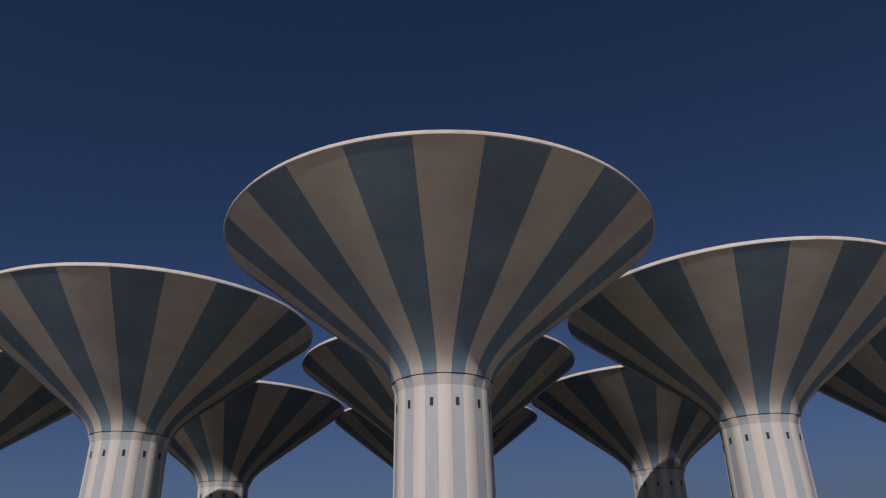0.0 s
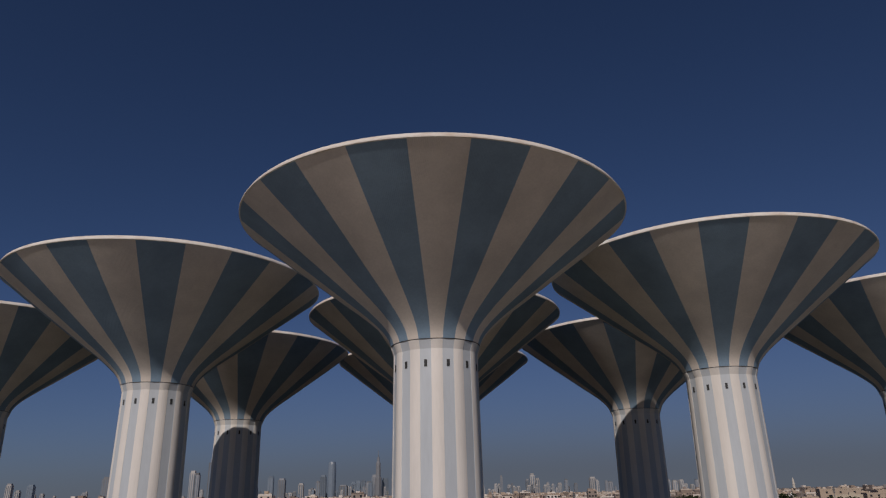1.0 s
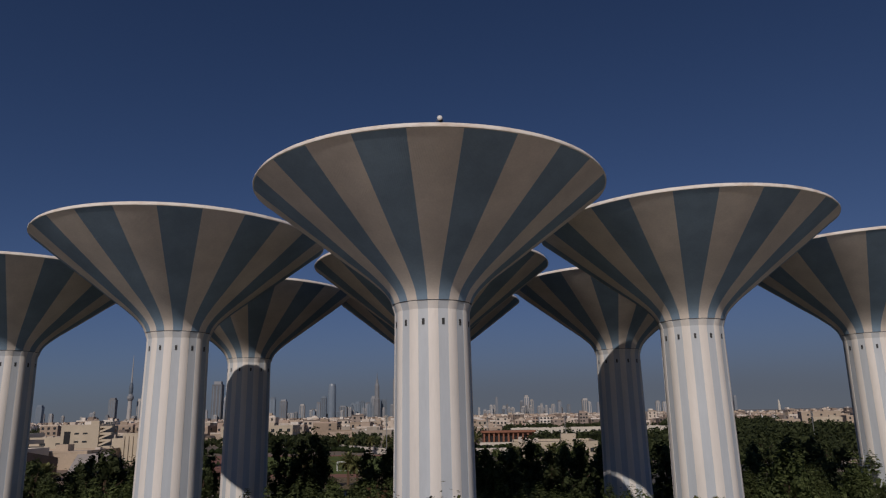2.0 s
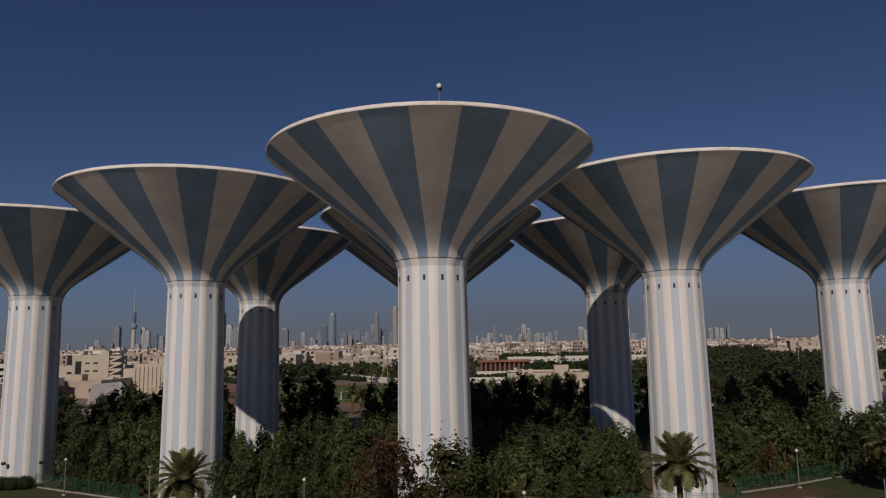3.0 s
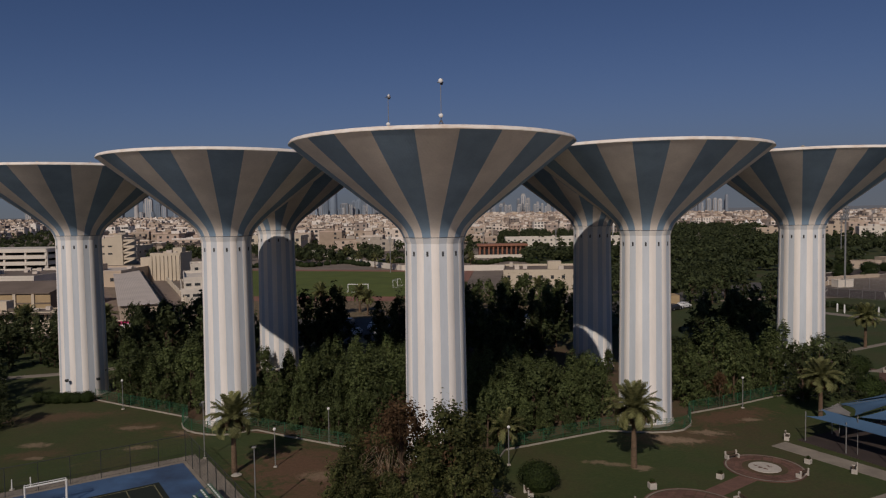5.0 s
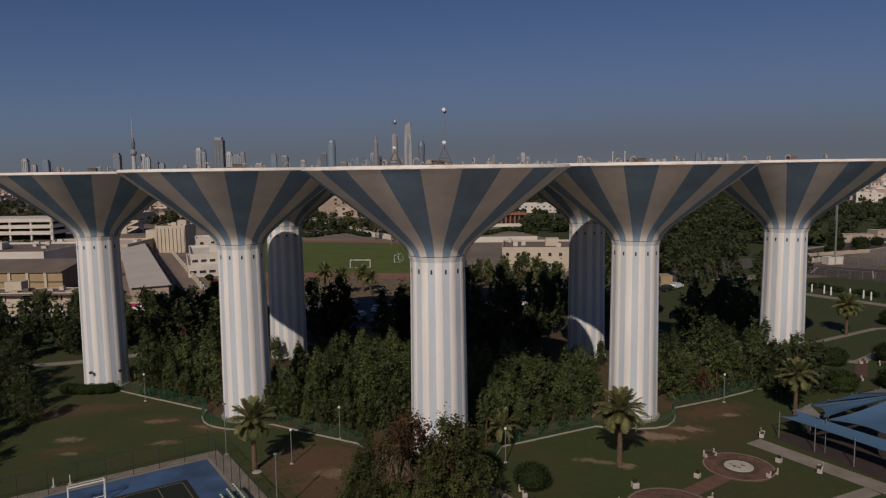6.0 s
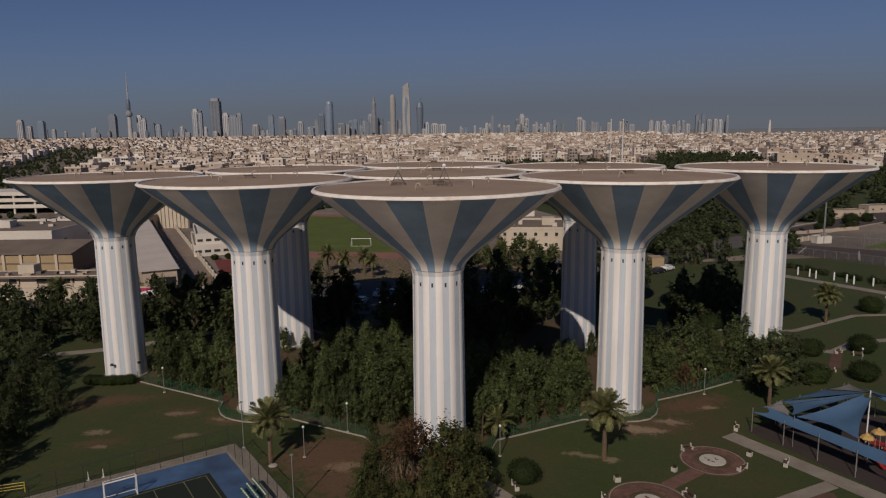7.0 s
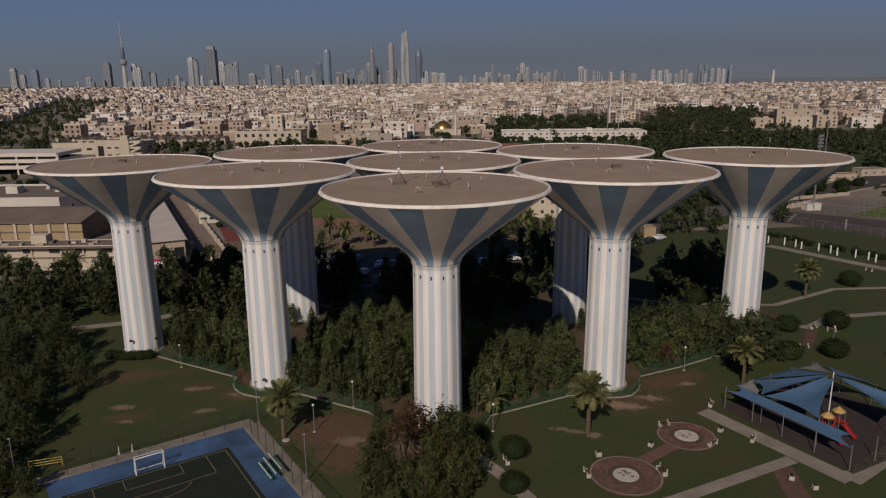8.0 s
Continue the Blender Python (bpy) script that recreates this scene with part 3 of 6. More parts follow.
for (x0, y0), (x1, y1) in zip(FENCE, FENCE[1:]):
    d = math.hypot(x1 - x0, y1 - y0)
    m = pose(x0, y0, 0, 0, 0, math.degrees(math.atan2(y1 - y0, x1 - x0)))
    kerb.m = panel.m = m
    kerb.box(-0.06, d + 0.06, -0.08, 0.08, -0.05, 0.15, c=0.02)
    for z in (0.35, 0.6, 0.85, 1.1, 1.35, 1.5):
        panel.box(0, d, -0.006, 0.006, z, z + 0.022)
    k = max(1, int(d / 0.15))
    for i in range(k):
        panel.box(i * d / k, i * d / k + 0.016, -0.006, 0.006, 0.28, 1.52)
    at = (-run) % 2.4
    while at < d:
        part("fence_post", post, None, fence, at=m @ pose(at, 0, 0))
        at += 2.4
    run += d
part("mesh_panel", panel, M_GREENMETAL, fence)
tagged(fence.children[-1], kind="stuff")
solid("kerb", kerb, M_CURB, "pale low kerb wall under the compound fence", "kerb", kind="structure")
sheet("compound_soil", [(-50, 65.5), (-36, 60.6), (-28.6, 54), (-24, 51), (-13.6, 47.8), (-5, 43), (0, 37), (6, 44), (17.5, 50), (28, 53.5), (42, 62.5), (51, 66), (48, 84), (24, 96), (0, 100), (-25, 99), (-48, 84)], 0.02, M_SOIL,
      "brown soil and leaf litter under the towers", "soil", 0.05)

# ---- football court ----
COURT = pose(-24.8, 40.7, 0, 0, 0, math.degrees(math.atan2(-0.556, -0.831)))
def court_sheet(name, u0, u1, v0, v1, z, material, label):
    # the court's own axes: u along its far edge, v towards the near side
    s = Shape()
    s.m = COURT
    s.box(u0, u1, v0, v1, z - 0.06, z)
    return solid(name, s, material, label, "sports court", kind="structure")


court_sheet("court_border", 0, 21.8, 0, 44, 0.035, M_BLUECOURT, "faded blue painted border of the small football court")
court_sheet("court_surface", 3.0, 20.6, 3.9, 40, 0.05, M_DARKCOURT, "dark green painted court surface")
court_sheet("court_path", -1.6, 22.6, -1.8, -0.02, 0.028, M_PAVE, "dusty paved strip behind the court")
court_sheet("court_side_path", -2.2, -0.02, 0, 44, 0.03, M_PAVE, "dusty paved strip beside the court")
lines = Shape()
lines.m = COURT
def court_line(pts, w=0.09):
    for (a, b), (c, d) in zip(pts, pts[1:]):
        L = math.hypot(c - a, d - b)
        k = lines.m
        lines.m = COURT @ pose(a, b, 0, 0, 0, math.degrees(math.atan2(d - b, c - a)))
        lines.box(0, L, -w / 2, w / 2, 0.05, 0.058)
        lines.m = k
court_line([(3.5, 39), (3.5, 4.3), (20.1, 4.3), (20.1, 39)])
court_line([(5.8, 4.3), (5.8, 8.6), (17.8, 8.6), (17.8, 4.3)])
court_line([(8.8, 4.3), (8.8, 6.6), (14.8, 6.6), (14.8, 4.3)])
court_line([(11.8 + 3.2 * math.cos(x / 10), 8.6 + 1.8 * math.sin(x / 10)) for x in range(0, 32, 2)])
court_line([(11.8 + 3 * math.cos(x / 10), 24 + 3 * math.sin(x / 10)) for x in range(0, 64, 3)])
court_line([(3.5, 24), (20.1, 24)])
solid("court_lines", lines, M_LINE, "worn yellowish court markings", "court lines", kind="structure")


def goal(width, height, depth, r, label, net=True):
    t = thing("football_goal", label, "goal", group="football goals")
    fr = Shape()
    w = width / 2
    fr.tube([(-w, 0, 0), (-w, 0, height)], r, n=8).tube([(w, 0, 0), (w, 0, height)], r, n=8).tube([(-w - r, 0, height), (w + r, 0, height)], r, n=8)
    part("front_frame", fr, M_WHITEMETAL, t)
    bk = Shape()
    for x in (-w, w):
        bk.tube([(x, 0, height), (x, depth * 0.5, height), (x, depth, 0.04)], r * 0.5).tube([(x, 0, 0.05), (x, depth, 0.05)], r * 0.5)
    bk.tube([(-w, depth, 0.05), (w, depth, 0.05)], r * 0.5).tube([(-w, depth * 0.5, height), (w, depth * 0.5, height)], r * 0.5)
    part("back_frame", bk, M_WHITEMETAL, t)
    return t


goal(3.0, 2.0, 1.1, 0.07, "white steel five-a-side goal on the blue court").matrix_basis = COURT @ pose(11.8, 4.2, 0.05, 0, 0, 180)


def mesh_fence(m, length, height, material, label, step=2.6, cell=0.35):
    t = thing("court_fence", label, "fence", m, "court fences")
    pm = Shape().tube([(0, 0, 0), (0, 0, height)], 0.035).mesh("fence_post", [material])
    k = max(1, round(length / step))
    for i in range(k + 1):
        part("fence_post", pm, None, t, at=pose(length * i / k, 0, 0))
    net = Shape()
    z = 0.1
    while z < height:
        net.box(0, length, -0.004, 0.004, z, z + 0.011)
        z += cell
    x = 0.0
    while x < length:
        net.box(x, x + 0.009, -0.004, 0.004, 0.05, height)
        x += cell
    net.tube([(0, 0, height), (length, 0, height)], 0.025)
    tagged(part("wire_net", net, material, t), kind="stuff")
    return t


mesh_fence(COURT @ pose(-0.35, -0.4, 0), 22.4, 2.6, M_DARKMETAL, "tall dark wire fence behind the court")
mesh_fence(COURT @ pose(-0.35, -0.4, 0, 0, 0, 90), 40, 3.0, M_DARKMETAL, "tall dark wire fence beside the court")


def pole(h, name, label, category, head="", material=M_STEEL, group=""):
    t = thing(name, label, category, group=group)
    wide = 3.0 if head == "array" else 1.0
    part("post", Shape().tube([(0, 0, 0), (0, 0, h)], 0.06 * wide, 0.045 * wide, 8), material, t)
    part("foot", Shape().box(-0.17, 0.17, -0.17, 0.17, -0.02, 0.1, c=0.03), M_CONCRETE, t)
    if head == "globe":
        gl = Shape().lathe([(0.05, h), (0.10, h + 0.02), (0.14, h + 0.09), (0.15, h + 0.16), (0.12, h + 0.25), (0.03, h + 0.30)], 16)
        part("globe", gl, M_WHITEMETAL, t, "white lamp globe", smooth=True)
    elif head == "flood":
        part("lamp_head", Shape().box(-0.17, 0.17, -0.14, 0.14, h - 0.05, h + 0.08, c=0.03), M_LAMPPOST, t)
    elif head == "array":
        lamp = Shape().box(-0.22, 0.22, -0.3, 0.0, -0.3, 0.1, c=0.04).mesh("lamp", [M_STEEL])
        for i in range(4):
            for j in (-0.3, 0.3):
                part("lamp", lamp, None, t, at=pose(j, 0, h - i * 0.7))
        part("lamp_frame", Shape().box(-0.6, -0.52, 0, 0.1, h - 2.6, h + 0.2).box(0.52, 0.6, 0, 0.1, h - 2.6, h + 0.2).box(-0.6, 0.6, 0, 0.1, h - 1.2, h - 1.1), M_STEEL, t)
    return t


gl = pole(3.5, "garden_lamp", "slim garden lamp post with a white globe", "street lamp", "globe", M_LAMPPOST, "garden lamps")
gl.matrix_basis = pose(-15.5, 39.3, 0)
for x, y in ((6.6, 38.9), (-11.5, 46.0), (36.2, 56.6), (-39.5, 60.0), (44.8, 60.5), (62.5, 64.5), (3.2, 56.5)):
    copy_thing(gl, pose(x, y, 0))
fl = pole(5.6, "floodlight_pole", "thin steel floodlight pole beside the court", "light pole", "flood", M_STEEL, "court light poles")
fl.matrix_basis = pose(-14.4, 28.4, 0)
for x, y in ((-45.8, 28.2), (-23.1, 41.9)):
    copy_thing(fl, pose(x, y, 0))
st = pole(0.95, "short_post", "short pale post in the grass", "post", "", M_WHITEMETAL, "short posts")
st.matrix_basis = pose(-37.6, 34.6, 0)
copy_thing(st, pose(-36.3, 35.2, 0))


def bleacher():
    t = thing("bleacher", "small green and white tiered bench stand beside the court", "bleacher")
    for i in range(3):
        for j in range(2):
            part("seat_board", Shape().box(-2.1, 2.1, i * 0.6 + j * 0.2, i * 0.6 + j * 0.2 + 0.16, 0.42 + i * 0.35, 0.47 + i * 0.35, c=0.01), M_GREENMETAL, t)
        for j in range(8):
            part("seat_pad", Shape().box(-1.98 + j * 0.52, -1.66 + j * 0.52, i * 0.6 + 0.05, i * 0.6 + 0.2, 0.475 + i * 0.35, 0.50 + i * 0.35), M_WHITEMETAL, t)
    for x in (-1.9, 0, 1.9):
        part("side_frame", Shape().tube([(x, 0, 0), (x, 0, 0.42), (x, 1.6, 1.15), (x, 1.6, 0), (x, 0, 0.02)], 0.03), M_GREENMETAL, t)
    return t


bleacher().matrix_basis = COURT @ pose(1.6, 12.0, 0.035, 0, 0, 90)
hb = thing("yellow_handrail", "low yellow tube barrier beside the court", "barrier", pose(-46.2, 31.2, 0, 0, 0, 18))
for x in (0, 3.4):
    part("barrier_post", Shape().tube([(x, 0, 0), (x, 0, 1.15)], 0.05), M_YELLOW, hb)
for z in (0.5, 0.8, 1.12):
    part("rail", Shape().tube([(0, 0, z), (3.4, 0, z)], 0.04), M_YELLOW, hb)

# ---- garden with round paved places ----
def paved_round(cx, cy, r, label):
    t = thing("paved_circle", label, "paving", pose(cx, cy, 0.0), "paved circles", "structure")
    part("bed", Shape().lathe([(r, -0.05), (r, 0.03)], 48), M_SOIL, t)
    part("edging", Shape().lathe([(r, -0.05), (r + 0.12, -0.05), (r + 0.12, 0.07), (r, 0.07)], 48, cap=False), M_BRICKPAVE, t)
    block = {}
    for ring in range(int((r - 1.45) / 0.36)):
        ra = 1.45 + ring * 0.36
        n = max(12, int(2 * math.pi * ra / 0.75))
        if ring not in block:
            w = 2 * math.pi * ra / n
            block[ring] = Shape().box(-w / 2 + 0.012, w / 2 - 0.012, 0.01, 0.35, 0.03, 0.056).mesh("paving_block", [M_BRICKPAVE])
        for i in range(n):
            a = 2 * math.pi * (i + 0.5 * (ring % 2)) / n
            part("paving_block", block[ring], None, t, at=pose(ra * math.cos(a), ra * math.sin(a), 0, 0, 0, math.degrees(a) - 90))
    part("dark_ring", Shape().lathe([(1.42, 0.05), (1.95, 0.05), (1.95, 0.064), (1.42, 0.064)], 40, cap=False), M_SOIL, t, "dark stained ring round the centre stone")
    part("pale_ring", Shape().lathe([(r - 0.14, 0.05), (r, 0.05), (r, 0.068), (r - 0.14, 0.068)], 48, cap=False), M_PAVE, t, "dusty pale outer ring")
    part("white_disc", Shape().lathe([(1.42, 0.02), (1.38, 0.10), (0.5, 0.115), (0.05, 0.115)], 32), M_PALESTONE, t, "pale round centre stone")
    spots = Shape()
    rnd = random.Random(int(cx))
    for i in range(7):
        a, q = rnd.uniform(0, 6.28), rnd.uniform(0.2, 0.95)
        spots.prism(ellipse(q * math.cos(a), q * math.sin(a), rnd.uniform(0.1, 0.28), rnd.uniform(0.07, 0.15), 12, a, 0.1, i), 0.116, 0.121)
    part("dark_marks", spots, M_BRICKPAVE, t, "dark worn marks")
    return t


paved_round(20.4, 28.8, 3.85, "round place of red paving blocks with a pale centre disc")
paved_round(29.9, 37.2, 3.4, "smaller round place of red paving blocks with a pale disc")


def walkway(pts, w, material, label, z=0.02):
    s = Shape()
    for i, ((x0, y0), (x1, y1)) in enumerate(zip(pts, pts[1:])):
        s.m = pose(x0, y0, 0.004 * i, 0, 0, math.degrees(math.atan2(y1 - y0, x1 - x0)))
        d = math.hypot(x1 - x0, y1 - y0)
        s.box(-0.1, d + 0.1, -w / 2, w / 2, -0.03, z)
    s.m = Matrix()
    return solid("footpath", s, material, label, "footpath", kind="structure")


walkway([(23.2, 31.8), (27.4, 34.9)], 1.6, M_BRICKPAVE, "narrow red block path between the round places")
walkway([(17.0, 21.5), (24.4, 24.2), (39.9, 31.6)], 1.5, M_PAVE, "pale straight garden path")
walkway([(36.4, 14.0), (37.2, 25.4), (38.0, 30.0)], 2.4, M_BRICKPAVE, "red block path towards the playground", 0.016)
walkway([(34.3, 43.6), (44.1, 27.4), (58, 37.0)], 2.3, M_PAVE, "pale paved edge of the playground", 0.026)
walkway([(1.9, 36.4), (3.3, 34.3), (6.9, 29.2), (9.6, 24.0)], 1.7, M_PAVE, "pale paved path from the tower gate")
walkway([(-78, 70.5), (-65.5, 78.0), (-54.5, 81.5), (-44, 89.6), (-36, 92)], 2.2, M_PAVE, "pale park walk", 0.018)
walkway([(-6.5, 83), (-21, 88), (-30, 96), (-21.5, 103)], 1.0, M_PAVE, "curved pale kerb path", 0.03)
walkway([(84.3, 134), (99.3, 111.3), (118, 88)], 3.0, M_PAVE, "broad pale walk along the planted posts")
walkway([(48, 88), (63.6, 86.4), (80, 96), (100, 97)], 1.2, M_PAVE, "thin pale path through the lawn", 0.018)
walkway([(54, 79), (63.6, 74), (70, 79), (80.5, 80.9), (96, 80)], 1.6, M_PAVE, "pale path between hedges", 0.022)
walkway([(36, 92), (45, 88), (56, 98)], 1.3, M_PAVE, "pale path beside the tower", 0.026)
walkway([(56.5, 88), (64, 73.5), (60, 67)], 1.6, M_BRICKPAVE, "red block path between hedges", 0.014)


def planter():
    t = thing("planter", "square pale concrete planter with a small dark plant", "planter", group="garden planters")
    box = part("box", Shape().box(-0.36, 0.36, -0.36, 0.36, 0, 0.62, c=0.04), M_PALESTONE, t)
    part("soil", Shape().box(-0.28, 0.28, -0.28, 0.28, 0.6, 0.64), M_SOIL, box)
    rnd = random.Random(4)
    pl = Shape()
    for i in range(40):
        a, q, z = rnd.uniform(0, 6.28), rnd.uniform(0, 0.25), rnd.uniform(0.64, 0.95)
        pl.m = pose(q * math.cos(a), q * math.sin(a), z, rnd.uniform(0, 180), rnd.uniform(0, 180), 0)
        pl.add([(-0.08, -0.05, 0), (0.08, -0.05, 0), (0.08, 0.05, 0), (-0.08, 0.05, 0)], [(0, 1, 2, 3)])
    part("plant", pl, M_HEDGE, t)
    return t


def bench():
    t = thing("garden_bench", "pale concrete garden bench with dark slats", "bench", group="garden benches")
    for x in (-0.85, 0.85):
        part("end", Shape().box(x - 0.12, x + 0.12, -0.3, 0.35, 0, 0.55, c=0.03).box(x - 0.12, x + 0.12, 0.2, 0.36, 0.55, 0.95, c=0.03), M_PALESTONE, t)
    for j in range(4):
        part("slat", Shape().box(-0.8, 0.8, -0.28 + j * 0.13, -0.18 + j * 0.13, 0.43, 0.47), M_BARK, t)
    for j in range(3):
        part("slat", Shape().box(-0.8, 0.8, 0.22, 0.26, 0.58 + j * 0.12, 0.67 + j * 0.12), M_BARK, t)
    return t


p0 = planter()
p0.matrix_basis = ground_at(18.3, 32.9, 8, 0.86)
for x, y in ((24.9, 34.9), (34.4, 38.2), (37.9, 27.6), (39.5, 25.8)):
    copy_thing(p0, ground_at(x, y, x * 9, 0.86))
b0 = bench()
b0.matrix_basis = ground_at(24.4, 29.2, -78, 0.86)
for x, y, a in ((16.2, 29.0, 95), (28.0, 39.8, 20), (32.2, 35.0, 215), (37.4, 36.0, -122), (35.9, 45.2, 60), (52.5, 29.5, 150), (43.3, 87.2, 20), (64.3, 73.5, 30), (66.5, 72, -20), (95.0, 109.0, -60), (7.6, 31.8, 100), (58.2, 64.8, 0)):
    copy_thing(b0, ground_at(x, y, a, 0.86))

# ---- shaded playground ----
CAN = pose(48.9, 40.7, 0, 0, 0, math.degrees(math.atan2(15.2, -7.7)))
pg = Shape()
pg.m = CAN
solid("playground_floor", pg.box(-9.2, 9.2, -9.0, 9.0, -0.04, 0.03), M_RUBBER, "dark rubber playground floor", "playground floor", kind="structure")


def sail(corners, sag, nu=14, nv=8):
    """A fabric sheet over four corners with hollow edges, two faces thick."""
    a, b, c, d = [Vector(p) for p in corners]
    s = Shape()
    for lift in (0.0, -0.012):
        for i in range(nu + 1):
            for j in range(nv + 1):
                u, v = i / nu, j / nv
                u2 = 0.5 + (u - 0.5) * (1 - 0.16 * math.sin(math.pi * v))
                v2 = 0.5 + (v - 0.5) * (1 - 0.16 * math.sin(math.pi * u))
                p = a * (1 - u2) * (1 - v2) + b * u2 * (1 - v2) + c * u2 * v2 + d * (1 - u2) * v2
                s.v.append((p.x, p.y, p.z - sag * math.sin(math.pi * u) * math.sin(math.pi * v) + lift))
    w = nv + 1
    k = (nu + 1) * w
    for i in range(nu):
        for j in range(nv):
            q = i * w + j
            s.f += [(q, q + w, q + w + 1, q + 1), (k + q, k + q + 1, k + q + w + 1, k + q + w)]
            s.s += [0, 0]
    return s


canopy = thing("shade_canopy", "large blue tensioned fabric shade over the playground on white posts", "shade canopy", CAN)
H = 2.7
APEX = 6.15
for k in range(4):
    r = pose(0, 0, 0, 0, 0, 90 * k)
    P = lambda x, y, z: tuple(r @ Vector((x, y, z)))
    if k != 1:
        part("eaves_sail", sail([P(-8.6, 8.7, H), P(8.4, 8.9, H), P(7.5, 7.7, H + 0.75), P(-7.4, 7.2, H + 0.75)], 0.1), M_SAIL, canopy, "blue eaves sail", smooth=True)
    for x in (-8.5, -4.25, 0, 4.25):
        part("post", Shape().tube([P(x, 8.6, 0), P(x, 8.6, H + 0.35)], 0.055, n=8), M_STEEL, canopy)
    part("ridge_cable", Shape().tube([P(-7.4, 7.4, H + 0.8), P(-0.1, 0.1, APEX)], 0.018), M_DARKMETAL, canopy)
A = lambda x, y: (x, y, APEX - 0.05)
for name, fabric, p, q, u, w, sag in (
        ("blue front roof sail", M_SAIL, (3.4, 7.9), (-3.5, 7.3), (-0.5, 0.5), (0.25, 0.55), 0.5),
        ("narrow blue corner roof sail", M_SAIL, (7.2, 5.2), (3.9, 7.9), (0.3, 0.5), (0.5, 0.3), 0.3),
        ("blue side roof sail", M_SAIL, (7.2, -2.6), (7.3, 4.7), (0.55, 0.2), (0.55, -0.3), 0.4),
        ("grey rear roof sail", M_SAILGREY, (7.0, -7.2), (7.1, -3.2), (0.5, -0.35), (0.3, -0.5), 0.3),
        ("blue rear roof sail", M_SAIL, (-1.0, -7.4), (6.0, -7.4), (0.2, -0.55), (-0.2, -0.55), 0.4),
        ("blue far roof sail", M_SAIL, (-7.2, -1.2), (-7.2, -7.0), (-0.5, -0.4), (-0.55, 0.0), 0.5)):
    part("roof_sail", sail([(*p, H + 1.0), (*q, H + 1.0), A(*u), A(*w)], sag), fabric, canopy, name, smooth=True)
part("corner_sail", sail([(7.9, 7.6, H + 0.5), (4.2, 7.9, H + 0.85), (4.6, 7.3, H + 1.0), (7.5, 5.0, H + 1.0)], 0.1), M_SAILGREY, canopy, "grey corner sail", smooth=True)
for x, y in ((3.5, 8.0), (-3.6, 7.4), (7.3, 5.0), (7.2, -2.8), (7.1, -7.3), (-7.3, -1.1), (-1.1, -7.5)):
    part("strut", Shape().tube([(x, y, 0), (x, y, H + 1.15)], 0.035, n=8), M_LAMPPOST, canopy)
part("mast", Shape().tube([(0, 0, 0), (0, 0, APEX + 0.35)], 0.085, 0.07, 10), M_WHITEMETAL, canopy, "white central mast")


def play_tower():
    t = thing("play_structure", "red and yellow plastic climbing frame with slides and roofs", "play structure")
    for x, y in ((0, 0), (1.5, 0), (1.5, 1.5), (0, 1.5), (3.2, 0.4), (4.6, 0.4), (4.6, 1.8), (3.2, 1.8)):
        part("upright", Shape().tube([(x, y, 0), (x, y, 3.0)], 0.06, n=8), M_STEEL, t)
    part("deck", Shape().box(-0.1, 1.6, -0.1, 1.6, 1.2, 1.3), M_RED, t)
    part("deck", Shape().box(3.1, 4.7, 0.3, 1.9, 1.5, 1.6), M_RED, t)
    part("bridge", Shape().box(1.6, 3.1, 0.5, 1.5, 1.25, 1.35), M_DARKMETAL, t)
    for x, y in ((0.75, 0.75), (3.9, 1.1)):
        roof = Shape().lathe([(0.95, 2.9), (1.0, 3.0), (0.7, 3.3), (0.45, 3.38), (0.1, 3.7)], 8)
        part("roof", roof, M_YPLASTIC, t, "scalloped yellow roof", pose(x, y, 0))
    for (x0, y0), (x1, y1) in (((0.7, -0.1), (-0.2, -2.8)), ((4.0, 0.2), (3.4, -2.4)), ((4.7, 1.2), (6.9, 1.6))):
        sl = Shape()
        d = math.hypot(x1 - x0, y1 - y0)
        sl.m = pose(x0, y0, 0, 0, 0, math.degrees(math.atan2(y1 - y0, x1 - x0)))
        n = 8
        pr = [(d * i / n, 0.25 + 1.05 * (1 - i / n) ** 1.4) for i in range(n + 1)]
        sl.add([p for a, za in pr for p in ((a, -0.4, za + 0.25), (a, -0.35, za), (a, 0.35, za), (a, 0.4, za + 0.25))],
               [(4 * i + j, 4 * i + 4 + j, 4 * i + 5 + j, 4 * i + 1 + j) for i in range(n) for j in range(3)])
        part("slide", sl, M_RED, t)
    for x0, x1, y in ((0, 1.5, 1.55), (3.2, 4.6, 1.85), (0, 1.5, -0.05)):
        part("guard_panel", Shape().box(x0, x1, y - 0.02, y + 0.02, 1.3, 2.0, c=0.01), M_RED, t)
    part("ladder", Shape().tube([(4.7, 0.6, 1.6), (5.4, 0.6, 0)], 0.04).tube([(4.7, 1.2, 1.6), (5.4, 1.2, 0)], 0.04), M_WHITEMETAL, t)
    return t


play_tower().matrix_basis = pose(46.3, 36.2, 0.03, 0, 0, 25) @ Matrix.Diagonal((0.76, 0.76, 0.84, 1))

